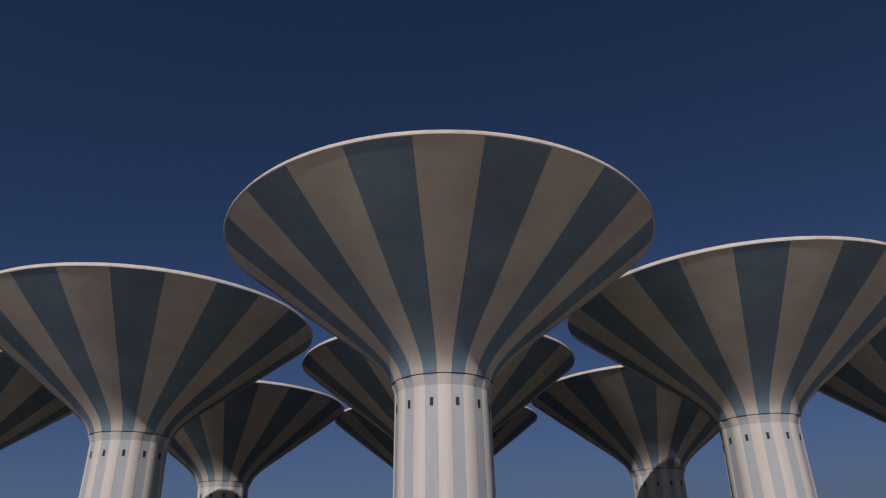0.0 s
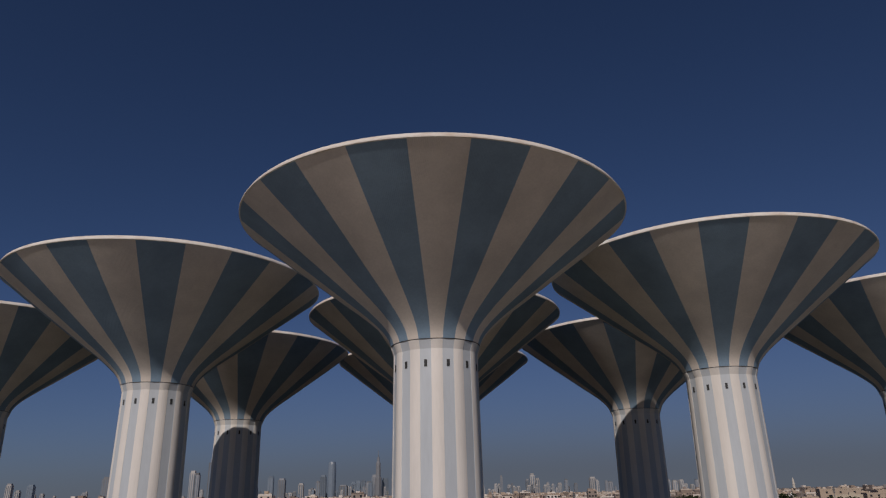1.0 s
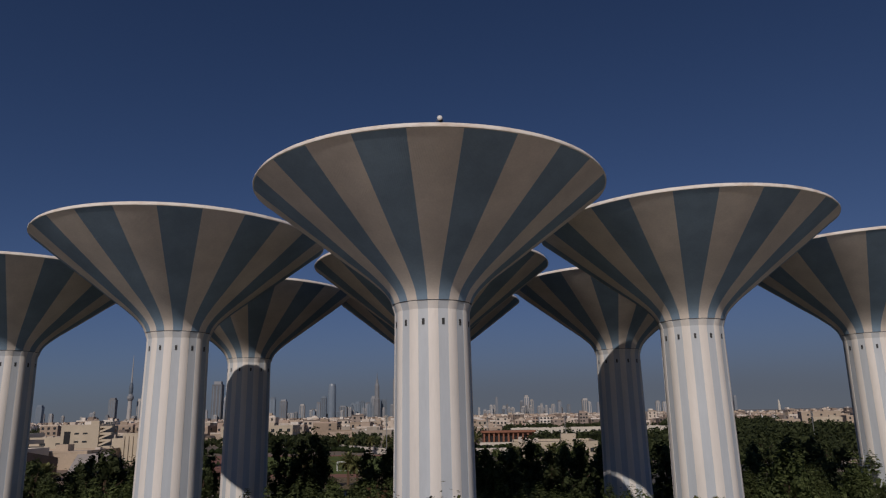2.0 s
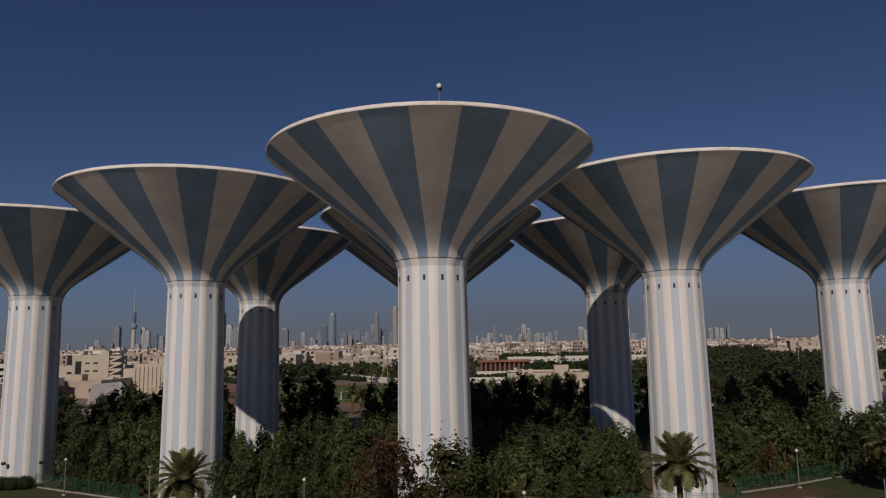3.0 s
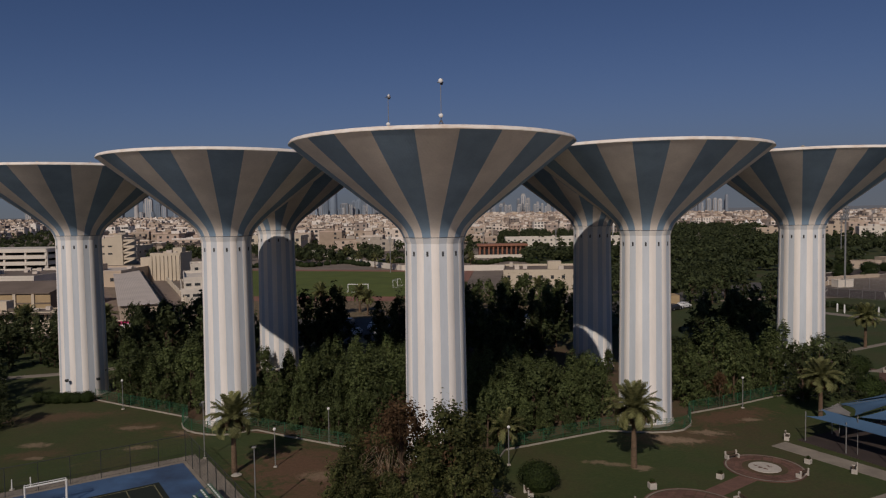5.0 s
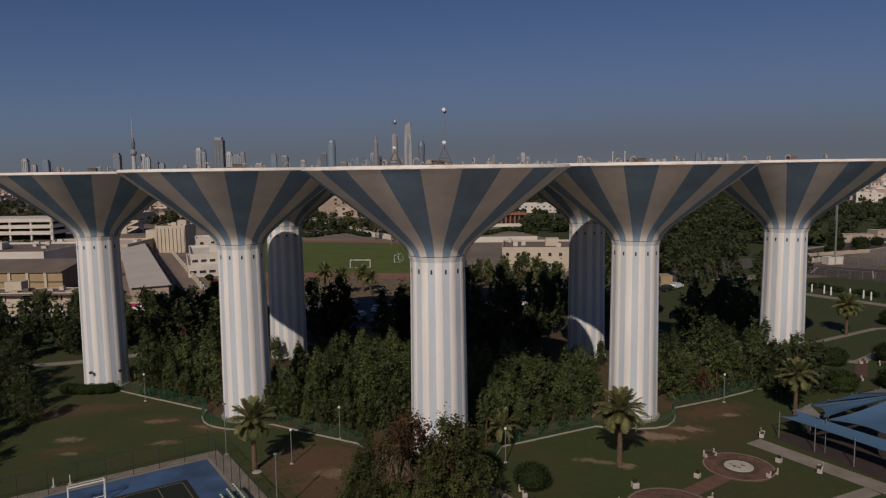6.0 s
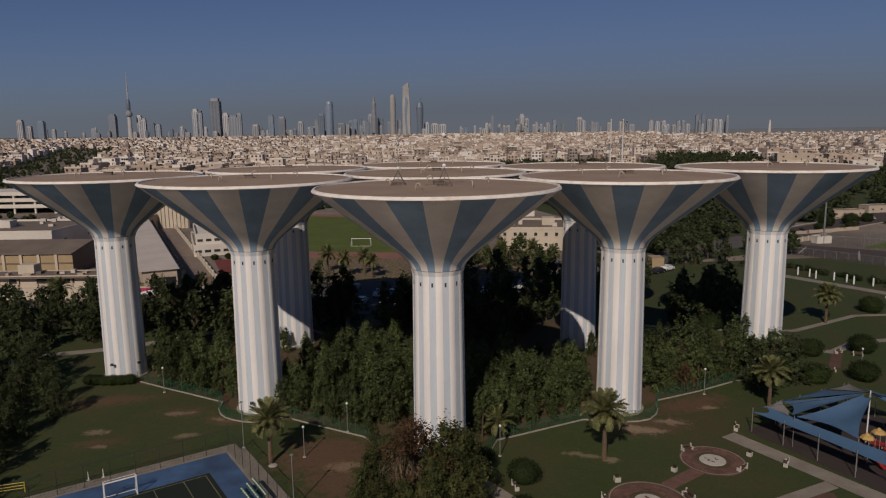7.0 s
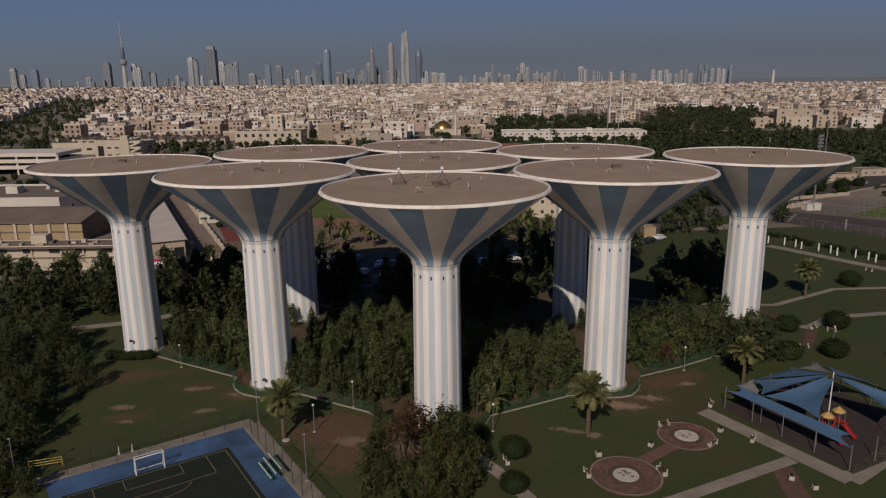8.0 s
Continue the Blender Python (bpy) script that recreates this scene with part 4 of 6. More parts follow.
# ---- trees ----
def leaf_cloud(rng, blobs, count, size, flat=0.0, taper=0.0, shell=0.45, tuft=0.0):
    """Many small leaves on and within a set of ellipsoids (x, y, z, rx, ry, rz): quads as vertex and face arrays.
    tuft: radius of the upright sprays into which the leaves gather, 0 for an even spread."""
    b = np.array(blobs)
    weight = (b[:, 3] * b[:, 4]) ** 0.9
    pick = rng.choice(len(b), count, p=weight / weight.sum())
    d = rng.normal(size=(count, 3))
    d /= np.linalg.norm(d, axis=1)[:, None]
    up = np.maximum(d[:, 2], 0)[:, None]
    d = d * np.concatenate([1 - taper * up, 1 - taper * up, 1 + 0.5 * taper * up], axis=1)
    depth = rng.uniform(0.35, 1.0, count) ** shell * rng.uniform(0.9, 1.12, count)
    c = b[pick, :3] + d * b[pick, 3:] * depth[:, None]
    if tuft:
        # about eighteen leaves share each spray; the sprays lean outwards and up
        lead = np.arange(count) // 18 * 18
        off = rng.normal(size=(count, 3)) * np.array([0.48, 0.48, 0.66])
        grow = rng.uniform(0.55, 1.45, count)[lead][:, None] * tuft
        axis = d[lead] * 0.8 + np.array([0, 0, 0.6])
        c = c[lead] + off * grow + axis * np.abs(off[:, 2:3]) * grow * 0.55
        d = 1.1 * d[lead] + 0.38 * off
    nrm = d + rng.normal(scale=0.30, size=(count, 3)) + np.array([0, 0, 0.15 + flat])
    nrm /= np.linalg.norm(nrm, axis=1)[:, None]
    t = np.cross(nrm, rng.normal(size=(count, 3)))
    t /= np.linalg.norm(t, axis=1)[:, None]
    u = np.cross(nrm, t)
    s = size * rng.uniform(0.55, 1.35, count)[:, None]
    asp = rng.uniform(0.45, 0.9, count)[:, None]
    v = np.stack([c - t * s, c - u * s * asp + nrm * s * 0.15, c + t * s, c + u * s * asp - nrm * s * 0.15], axis=1).reshape(-1, 3)
    return v, np.arange(count * 4).reshape(-1, 4)


def leaf_mesh(name, v, f, material):
    me = bpy.data.meshes.new(name)
    me.vertices.add(len(v))
    me.vertices.foreach_set("co", v.astype(np.float32).ravel())
    me.loops.add(f.size)
    me.loops.foreach_set("vertex_index", f.astype(np.int32).ravel())
    me.polygons.add(len(f))
    me.polygons.foreach_set("loop_start", np.arange(0, f.size, f.shape[1], dtype=np.int32))
    me.materials.append(material)
    me.update(calc_edges=True)
    me.validate()
    return me


def tree(label, seed, h, w, material, leaves=4200, size=0.2, low=0.12, pointed=0.5, lumps=26, taper=0.45, tall=(1.0, 1.8), lump=(0.075, 0.14), inner=0.3, shell=0.45, name="tree", category="tree", tuft=0.0):
    rng = np.random.default_rng(seed)
    t = thing(name, label, category)
    trunk = Shape().tube([(0, 0, -0.1), (0.05, 0.02, h * 0.2), (rng.uniform(-.2, .2), rng.uniform(-.2, .2), h * 0.5), (0, 0, h * 0.8)], 0.022 * h, 0.006 * h, 8)
    blobs = [(0, 0, h * 0.42, w * 0.27, w * 0.27, h * 0.34)]
    for i in range(lumps):
        k = rng.uniform(low, 0.97)
        env = w * 0.5 * min(1.0, 1.18 * (1 - k) ** pointed) * (0.72 + 0.28 * min(1, k / 0.3))
        r = w * rng.uniform(*lump)
        a, q = rng.uniform(0, 2 * math.pi), max(0.0, env * rng.uniform(inner, 1.0) - r * 0.4)
        rz = r * rng.uniform(*tall)
        z = min(h * k, h - rz * rng.uniform(0.9, 1.3))
        blobs.append((q * math.cos(a), q * math.sin(a), max(z, rz * 0.8), r, r, rz))
    for x, y, z, *_ in blobs[::3]:
        trunk.tube([(0, 0, max(0.3, z * 0.55)), (x * 0.5, y * 0.5, z * 0.85), (x, y, z)], 0.008 * h, 0.003 * h, 5)
    part("trunk", trunk, M_BARK, t)
    v, f = leaf_cloud(rng, blobs, leaves, size, 0, taper, shell, tuft)
    v[:, 2] = np.maximum(v[:, 2], 0.03)
    part("crown", leaf_mesh("crown", v, f, material), None, t)
    return t


def forest(proto, places, k=1.0, uneven=0.0):
    """Copies of tree prototypes at (x, y, height), all heights times k, some taller and some lower by up to the share uneven."""
    first = [True] * len(proto)
    for i, (x, y, h) in enumerate(places):
        j = i % len(proto)
        ob, base = proto[j]
        m = ground_at(x, y, (i * 77) % 360, k * h / base * (1 + uneven * (2 * (i * 0.618 % 1) - 1)))
        if first[j]:
            ob.matrix_basis, first[j] = m, False
        else:
            copy_thing(ob, m @ Matrix.Diagonal((1 / ob.scale.x, 1 / ob.scale.y, 1 / ob.scale.z, 1)))
    for j, (ob, base) in enumerate(proto):
        if first[j]:
            for o in (*ob.children_recursive, ob):
                bpy.data.objects.remove(o)


L1 = "dense green bushy park tree branching from the ground"
bush = [(tree(L1, s, 9.0, w, M_LEAF, 4700, 0.168, 0.06, p, n, 0.7, (1.1, 1.8), (0.10, 0.185), 0.55, 0.22, tuft=0.36), 9.0) for s, w, p, n in ((1, 6.6, 0.5, 22), (2, 6.0, 0.66, 18), (3, 7.0, 0.42, 20), (4, 6.2, 0.55, 24), (5, 6.6, 0.75, 18))]
CENTRE_BUSHES = [(-18.2, 52.6, 6.2), (-14.3, 54.6, 7.2), (-10.6, 55.5, 7.8), (-7.0, 53.2, 7.2), (-5.2, 50.0, 6.4), (-12.0, 51.0, 6.4), (-16.5, 58.5, 6.6), (-8.8, 48.8, 5.4), (-4.2, 58.0, 7.0), (-6.8, 57.4, 7.0),
    (-13.6, 59.2, 6.8), (-9.4, 53.0, 7.4), (-20.2, 56.4, 6.2), (-16.0, 63.0, 6.4), (-11.0, 63.5, 6.8), (-7.0, 62.0, 6.6), (-14.0, 68.0, 6.2), (-9.5, 69.0, 6.2), (-18.0, 67.0, 6.0), (-12.0, 73.5, 5.8),
    (-17.0, 73.0, 5.4), (-7.5, 73.5, 5.4), (-18.6, 75.2, 4.8)]
RIGHT_BUSHES = [(5.6, 50.6, 6.2), (8.8, 52.4, 6.6), (12.2, 53.8, 7.0), (15.6, 54.6, 6.6), (18.0, 57.0, 6.4), (10.6, 58.0, 6.6), (5.8, 57.0, 6.6), (14.2, 50.8, 5.2), (9.2, 48.4, 4.8), (7.2, 51.8, 6.4),
    (10.4, 54.4, 6.8), (13.8, 56.2, 6.8), (17.0, 52.4, 5.8)]
OUTER_BUSHES = [(30.8, 58.6, 7.6), (34.6, 61.2, 8.8), (38.4, 64.0, 8.0), (33.0, 66.8, 8.2), (29.6, 63.6, 7.2), (41.2, 67.4, 7.0), (44.0, 64.6, 7.8), (42.4, 62.6, 6.8), (-22.4, 76.4, 4.2), (-26.4, 77.6, 4.0),
    (-29.5, 78.6, 4.2), (20.2, 73.4, 3.8), (24.4, 74.2, 3.6), (27.6, 75.8, 4.2), (-31.0, 60.0, 7.0), (-34.6, 62.4, 7.8), (-38.2, 65.4, 8.4), (-41.8, 67.2, 7.0), (-33.0, 67.0, 8.2)]
FRONT_BUSHES = [(1.0, 27.3, 9.2), (-0.5, 28.4, 6.6), (2.1, 28.0, 8.4), (2.5, 29.0, 7.4), (-1.4, 23.8, 5.4), (1.4, 24.0, 5.4), (-6.8, 25.4, 5.8), (-0.8, 30.2, 6.8), (-7.0, 29.8, 5.2), (-3.4, 24.2, 5.0), (-5.4, 24.6, 5.0), (-6.6, 27.8, 6.6),
    (-0.6, 25.6, 6.2), (-4.6, 21.4, 3.8), (0.6, 21.2, 4.2), (-7.6, 40.4, 3.4), (-5.6, 36.2, 4.2), (2.0, 31.0, 6.0), (-6.2, 31.6, 5.4), (-3.6, 31.0, 6.2), (2.6, 27.0, 6.0)]
UNDER_BUSHES = [(4.9, 43.9, 5.2), (6.3, 45.5, 5.8), (6.5, 46.9, 5.6), (5.3, 45.5, 4.4), (7.7, 48.8, 6.2), (5.9, 49.2, 6.4), (10.4, 50.6, 6.4), (-6.2, 48.0, 5.8), (3.2, 50.4, 6.4), (4.6, 48.2, 5.4), (3.6, 47.2, 4.6), (4.4, 53.6, 5.8), (18.8, 54.0, 5.2), (20.0, 59.6, 5.6), (16.4, 59.8, 6.2), (12.8, 61.4, 6.2), (8.0, 60.8, 6.0), (-20.6, 52.4, 4.6), (-21.8, 59.4, 5.4), (-19.2, 61.8, 6.0),
    (-3.0, 46.8, 4.2), (-4.0, 53.6, 6.0), (-15.4, 51.8, 5.4), (-3.4, 63.8, 6.0), (4.6, 62.2, 5.6), (19.2, 64.8, 5.6), (14.6, 66.2, 5.8), (9.6, 66.6, 5.8), (-20.6, 68.6, 5.2), (-14.6, 64.4, 6.4),
    (-28.4, 57.4, 5.0), (-36.4, 61.0, 6.4), (-40.2, 63.6, 6.0), (28.6, 59.8, 5.6), (32.4, 58.2, 5.6), (36.6, 60.0, 6.0), (40.0, 62.4, 5.8), (47.2, 62.8, 5.2), (-10.8, 47.8, 4.2), (11.6, 49.0, 4.4), (-18.4, 51.9, 3.2), (-16.2, 50.6, 3.0), (-14.0, 49.4, 3.4), (-11.8, 48.2, 3.0), (-9.2, 46.6, 2.8),
    (8.6, 46.2, 2.8), (11.4, 47.4, 3.2), (14.0, 48.6, 3.0), (16.4, 50.0, 3.4), (-31.6, 58.6, 3.6), (-34.2, 60.2, 3.4), (-37.2, 62.0, 3.8), (31.2, 57.4, 3.4), (34.0, 58.8, 3.6), (37.4, 60.6, 3.2)]
forest(bush, CENTRE_BUSHES + RIGHT_BUSHES + OUTER_BUSHES + UNDER_BUSHES, 0.98, 0.16)
olive = [(tree("dense olive-green bushy tree with dry drooping twigs", s, 9.0, w, M_OLIVE, 6000, 0.135, 0.06, 0.5, n, 0.5, (1.0, 1.6), (0.09, 0.17), 0.5, 0.25, tuft=0.34), 9.0) for s, w, n in ((6, 7.2, 24), (7, 6.8, 22), (8, 7.4, 26))]
forest(olive, FRONT_BUSHES, 0.97)
L2 = "tall dark evergreen tree with an uneven crown"
dark = [(tree(L2, s, 12.0, 11.0, M_DARKLEAF, 4600, 0.235, 0.05, 0.42, 60, 0.45, (0.9, 1.5), (0.09, 0.16), 0.5, 0.25, tuft=0.5), 12.0) for s in (11, 12, 13)]
WEST_GROVE = [(-61.5, 54, 8.2), (-55.5, 47.5, 7.4), (-49.6, 36.2, 7.8), (-54.8, 33.4, 7.6), (-66, 62, 9.0), (-58.5, 62.5, 8.6), (-72, 70, 9.2), (-60.5, 42.5, 8.2), (-70, 52, 9.6), (-64.5, 36, 8.4),
    (-53.6, 56.0, 7.0), (-58, 50.5, 8.0), (-64, 46, 8.6), (-68, 57, 8.8), (-62, 68, 8.8), (-78, 62, 9.4), (-88, 70, 9.6), (-51, 30, 6.6), (-57, 28, 7.4),
    (-62, 31, 8.0), (-76, 46, 9.0), (-69, 66, 8.6), (-74, 57, 8.8), (-54, 41, 7.6), (-57.5, 56.5, 7.8), (-52, 45, 6.8), (-50.5, 52.5, 6.4)]
WEST_GROVE_REST = [(-63.5, 58, 8.2), (-66.5, 70.5, 7.6), (-73, 64, 8.8), (-61, 64.5, 7.2), (-80, 55, 9.0), (-84, 63, 9.0), (-70, 40, 8.6), (-59.5, 36.5, 7.8), (-52.5, 39.0, 7.0), (-48.2, 29.0, 6.2), (-46.6, 26.2, 5.4), (-51.0, 26.4, 6.8)]
NORTHWEST_GROVE = [(-69, 84.5, 8.0), (-62.5, 86.0, 7.6), (-57, 86.8, 7.4), (-75, 80, 8.2), (-50.5, 90.5, 7.8), (-46.5, 93.8, 8.4), (-41, 95.5, 8.0), (-66, 94, 8.6), (-78, 91, 8.8), (-60.5, 90, 8.2), (-54, 98, 8.8), (-70, 101, 8.2), (-79, 100, 8.0), (-88, 90, 9.0), (-96, 88, 9.2), (-64, 105, 7.8), (-48.5, 98, 9.0), (-76, 112, 7.0), (-55.5, 92, 7.8), (-44.5, 95, 9.2), (-62, 113, 7.4), (-52, 113, 7.8), (-58, 93, 9.6), (-66, 88, 8.8), (-74, 84, 8.8), (-82, 92, 9.2), (-74, 97, 8.6), (-90, 84, 9.0), (-84, 76, 9.2), (-50.5, 94, 9.4),
    (-70, 78, 9.2), (-62, 99, 9.0), (-94, 96, 8.6), (-88, 104, 8.0), (-82, 108, 7.4), (-72, 106, 7.6), (-68, 111, 7.0), (-58, 108, 8.0),
    (-52, 104, 8.8), (-46, 108, 9.0), (-80, 84, 8.6), (-50.5, 101, 9.4)]
NORTH_GROVE = [(-42.0, 80, 11.6), (-37.5, 83, 10.8), (-34.5, 90, 11.2), (-40.0, 92, 12.4), (-10.2, 90, 10.4), (-6.0, 95, 10.6), (8.6, 90, 9.8), (13.2, 92, 11.0), (9.8, 86, 9.2), (16.8, 90.5, 8.4),
    (-8.0, 86.5, 9.8), (4.6, 94, 10.4), (11.0, 99, 9.8), (17.4, 96, 8.6), (-3.4, 84, 8.4), (6.8, 83, 9.2), (11.4, 84, 7.4), (-17.4, 96, 10.6), (-20.6, 91, 9.6), (24, 112, 9.2),
    (-31.5, 84, 10.4), (-44.5, 76.5, 9.0), (-9, 79, 7.6), (9, 77, 7.8), (15, 87, 9.6), (2, 88, 11.2), (-1.5, 99, 12.0), (-42, 99, 10.0)]
NORTH_GROVE_REST = [(-36, 103, 9.6), (-28.5, 92, 9.6), (-20.2, 92, 11.6), (-18.4, 93.5, 12.8), (-23.6, 95, 11.8), (-7.0, 93.5, 11.0), (12.6, 94.2, 11.4), (20.2, 95.4, 10.2), (6.2, 92.4, 10.4), (-44, 72.5, 7.0),
    (-43.9, 26.6, 4.4)]
EAST_GROVE = [(54, 94, 9.4), (60, 97.5, 9.0), (50, 94.5, 9.0), (55, 104, 10.0), (46, 97, 8.6), (47.4, 60.6, 10.4), (44.8, 59.4, 9.4), (50.2, 61.0, 9.0), (27, 104, 9.4), (31, 110, 10.2), (36, 106, 9.8), (29, 121, 8.8), (51.8, 97, 10.8), (57, 101, 10.4), (48, 100.5, 9.4),
    (63, 149, 8.4), (69, 151, 9.2), (76, 149, 7.8), (66, 158, 9.6), (81, 145, 7.0), (75, 158, 10.2), (86, 152, 8.0)]
DARK_PLACES = WEST_GROVE + WEST_GROVE_REST + NORTHWEST_GROVE + NORTH_GROVE + NORTH_GROVE_REST + EAST_GROVE
forest(dark, [q for q in DARK_PLACES if q[1] <= 74], 0.75)
dark_far = [(tree(L2, s, 12.0, 11.0, M_DARKLEAF, 2100, 0.33, 0.05, 0.55, 50, tuft=0.5), 12.0) for s in (14, 15, 16)]
SLIM = lambda q: 84 < q[1] < 101 and -26 < q[0] < 24
forest(dark_far, [q for q in DARK_PLACES if q[1] > 74 and not SLIM(q)], 0.9)
dark_slim = [(tree("slender dark evergreen tree with a ragged pointed crown", s, 12.0, 7.4, M_DARKLEAF, 2000, 0.29, 0.05, 0.48, 36, tuft=0.5), 12.0) for s in (17, 18)]
forest(dark_slim, [q for q in DARK_PLACES if SLIM(q)], 0.9)
hedgetree = [(tree("leafy green tree beside the parking lot", s, 9.0, 7.6, M_LEAF, 2600, 0.24, 0.05, 0.5, 50, tuft=0.4), 9.0) for s in (31, 32)]
forest(hedgetree, [(22, 118, 8.4), (25.4, 124, 9.2), (28.5, 116, 8.2), (20, 126.5, 7.2), (24, 132, 8.4), (30, 127, 7.6), (33, 121, 8.2), (-30, 134, 5.4), (-35, 130, 5.8), (40, 116, 8.0), (46, 124, 8.4), (37, 128, 7.6), (8, 142, 6.6), (12, 149, 7.0), (16, 143, 6.4), (10, 156, 6.4), (20, 151, 7.4), (6, 136, 7.2), (14, 136, 7.4), (17, 160, 6.8), (23, 164, 7.0), (6, 160, 5.6)])
brown = tree("half-dead tree with dry reddish-brown foliage", 21, 7.0, 6.8, M_BROWNLEAF, 4600, 0.085, 0.45, 0.4, 26, 0.2, (0.8, 1.4), (0.06, 0.12), tuft=0.25)
brown.matrix_basis = ground_at(-2.75, 27.3, 30, 1.38)
copy_thing(brown, ground_at(-24.8, 60.2, 130, 0.4))
copy_thing(brown, ground_at(33.6, 57.0, 200, 0.45))
# bare drooping twigs in front of the brown tree
tw = Shape()
rt = random.Random(9)
for i in range(46):
    a = rt.uniform(0, 6.28)
    x, y, z = -3.8 + 2.0 * math.cos(a), 27.6 + 1.6 * math.sin(a), rt.uniform(3.2, 5.4)
    tw.tube([(-3.8, 28.2, 2.4), (0.5 * (x - 3.8), 0.5 * (y + 28), z + 0.6), (x, y, z), (x * 1.0 + rt.uniform(-.4, .4), y - 0.4, z - rt.uniform(0.8, 2.2))], 0.03, 0.008, 4)
tw.tube([(-3.8, 28.2, -0.1), (-3.8, 28.2, 2.5)], 0.09, 0.06, 6)
solid("bare_shrub", tw, mat("pale_twigs", (0.24, 0.18, 0.12), 0.9, scale=3), "leafless shrub with pale drooping twigs", "shrub")


def frond_mesh(seed, length, droop, material):
    rng = np.random.default_rng(seed)
    n, vs, fs = 26, [], []
    p, ang = Vector((0, 0, 0)), 1.0
    pts = []
    for i in range(n + 1):
        pts.append(p.copy())
        ang -= droop / n * (0.5 + i / n)
        p = p + Vector((math.cos(ang), 0, math.sin(ang))) * (length / n)
    for i in range(1, n + 1):
        q = pts[i]
        d = (pts[i] - pts[i - 1]).normalized()
        L = 0.64 * math.sin(math.pi * min(1, (i + 1.5) / (n + 2))) ** 0.6 * length / 2.6
        for side in (-1, 1):
            for sub in (0, 0.33, 0.67):
                o = q - d * sub * length / n
                tip = o + (Vector((0, side, 0)) * 0.75 + d * 0.75 + Vector((0, 0, rng.uniform(-0.35, 0.1)))) * L
                wv = d * 0.042 + Vector((0, 0, rng.uniform(-0.02, 0.02)))
                k = len(vs)
                vs += [o - wv, o + wv, tip + wv * 0.2, tip - wv * 0.2]
                fs.append((k, k + 1, k + 2, k + 3))
    s = Shape()
    s.add(vs, fs)
    s.tube(pts, 0.035, 0.008, 4)
    return s.mesh("frond", [material])


FRONDS = [frond_mesh(i, ln, dr, M_FROND) for i, (ln, dr) in enumerate(((2.7, 0.55), (2.9, 1.2), (2.7, 2.1)))]
DRYFROND = frond_mesh(9, 2.4, 3.4, M_DRYFROND)


def palm(label, h, count, seed):
    rnd = random.Random(seed)
    t = thing("palm_tree", label, "palm tree", group="palm trees")
    prof = []
    k = int(h / 0.16)
    for i in range(k):
        r = 0.27 - 0.07 * min(1, i / k * 1.4)
        prof += [(r, h * i / k), (r + 0.035, h * (i + 0.7) / k)]
    part("trunk", Shape().lathe(prof + [(0.32, h), (0.25, h + 0.25)], 12), M_PALMBARK, t, "ringed brown palm trunk")
    for i in range(count):
        a = i * 137.5 + rnd.uniform(-12, 12)
        up = (i / count)
        tilt = 25 - 75 * up + rnd.uniform(-6, 6)
        fm = FRONDS[0] if up < 0.35 else FRONDS[1] if up < 0.75 else FRONDS[2]
        part("frond", fm, None, t, at=pose(0, 0, h + 0.1, 0, 0, a) @ pose(0.1, 0, 0, 0, -(30 - 92 * up) + rnd.uniform(-6, 6), 0) @ Matrix.Diagonal((1, 1, 1, 1)))
    for i in range(count // 3):
        part("dry_frond", DRYFROND, None, t, at=pose(0, 0, h - 0.05, 0, 10 + 14 * (i % 3), i * 61))
    return t


pa = palm("date palm with a full arching crown and ringed trunk", 5.4, 44, 1)
pa.matrix_basis = pose(18.1, 37.9, 0)
for x, y, k, a in ((-19.0, 38.0, 0.93, 70), (42.9, 51.8, 0.86, 140), (71.9, 91.4, 0.95, 210), (-88.5, 98, 1.1, 20), (-78, 104, 1.0, 80), (-64, 106, 0.95, 160)):
    copy_thing(pa, ground_at(x, y, a, k))
pb = palm("short young palm with a low thin crown", 2.6, 20, 2)
pb.matrix_basis = ground_at(6.6, 43.2, 0, 0.8)
pc = palm("date palm beside the running track", 4.4, 26, 3)
pc.matrix_basis = pose(-24.8, 140, 0)
for x, y, k, a in ((-20.0, 143, 1.0, 50), (-17.5, 138, 0.9, 120), (24.5, 150, 1.1, 30), (29.5, 146, 0.95, 90), (-30, 146, 1.05, 200), (16.5, 152, 1.0, 260)):
    copy_thing(pc, ground_at(x, y, a, k))
base_tree = Shape().lathe([(0.42, -0.02), (0.5, 0.06), (0.4, 0.12), (0.2, 0.13)], 12)
solid("palm_bed", base_tree, M_CONCRETE, "rough pale stones round the palm foot", "stone ring", pose(-18.6, 37.3, 0))


def round_hedge(label, seed, r, h):
    rng = np.random.default_rng(seed)
    t = thing("clipped_bush", label, "bush", group="clipped bushes")
    core = Shape().lathe([(r * 0.5, 0), (r * 0.74, h * 0.25), (r * 0.74, h * 0.55), (r * 0.45, h * 0.78), (0.1, h * 0.8)], 14)
    part("core", core, M_HEDGE, t)
    v, f = leaf_cloud(rng, [(0, 0, h * 0.5, r * 0.94, r * 0.94, h * 0.5)], 4400, 0.085)
    v[:, 2] = np.clip(v[:, 2], 0.02, h * 1.02)
    part("foliage", leaf_mesh("foliage", v, f, M_HEDGE), None, t)
    return t


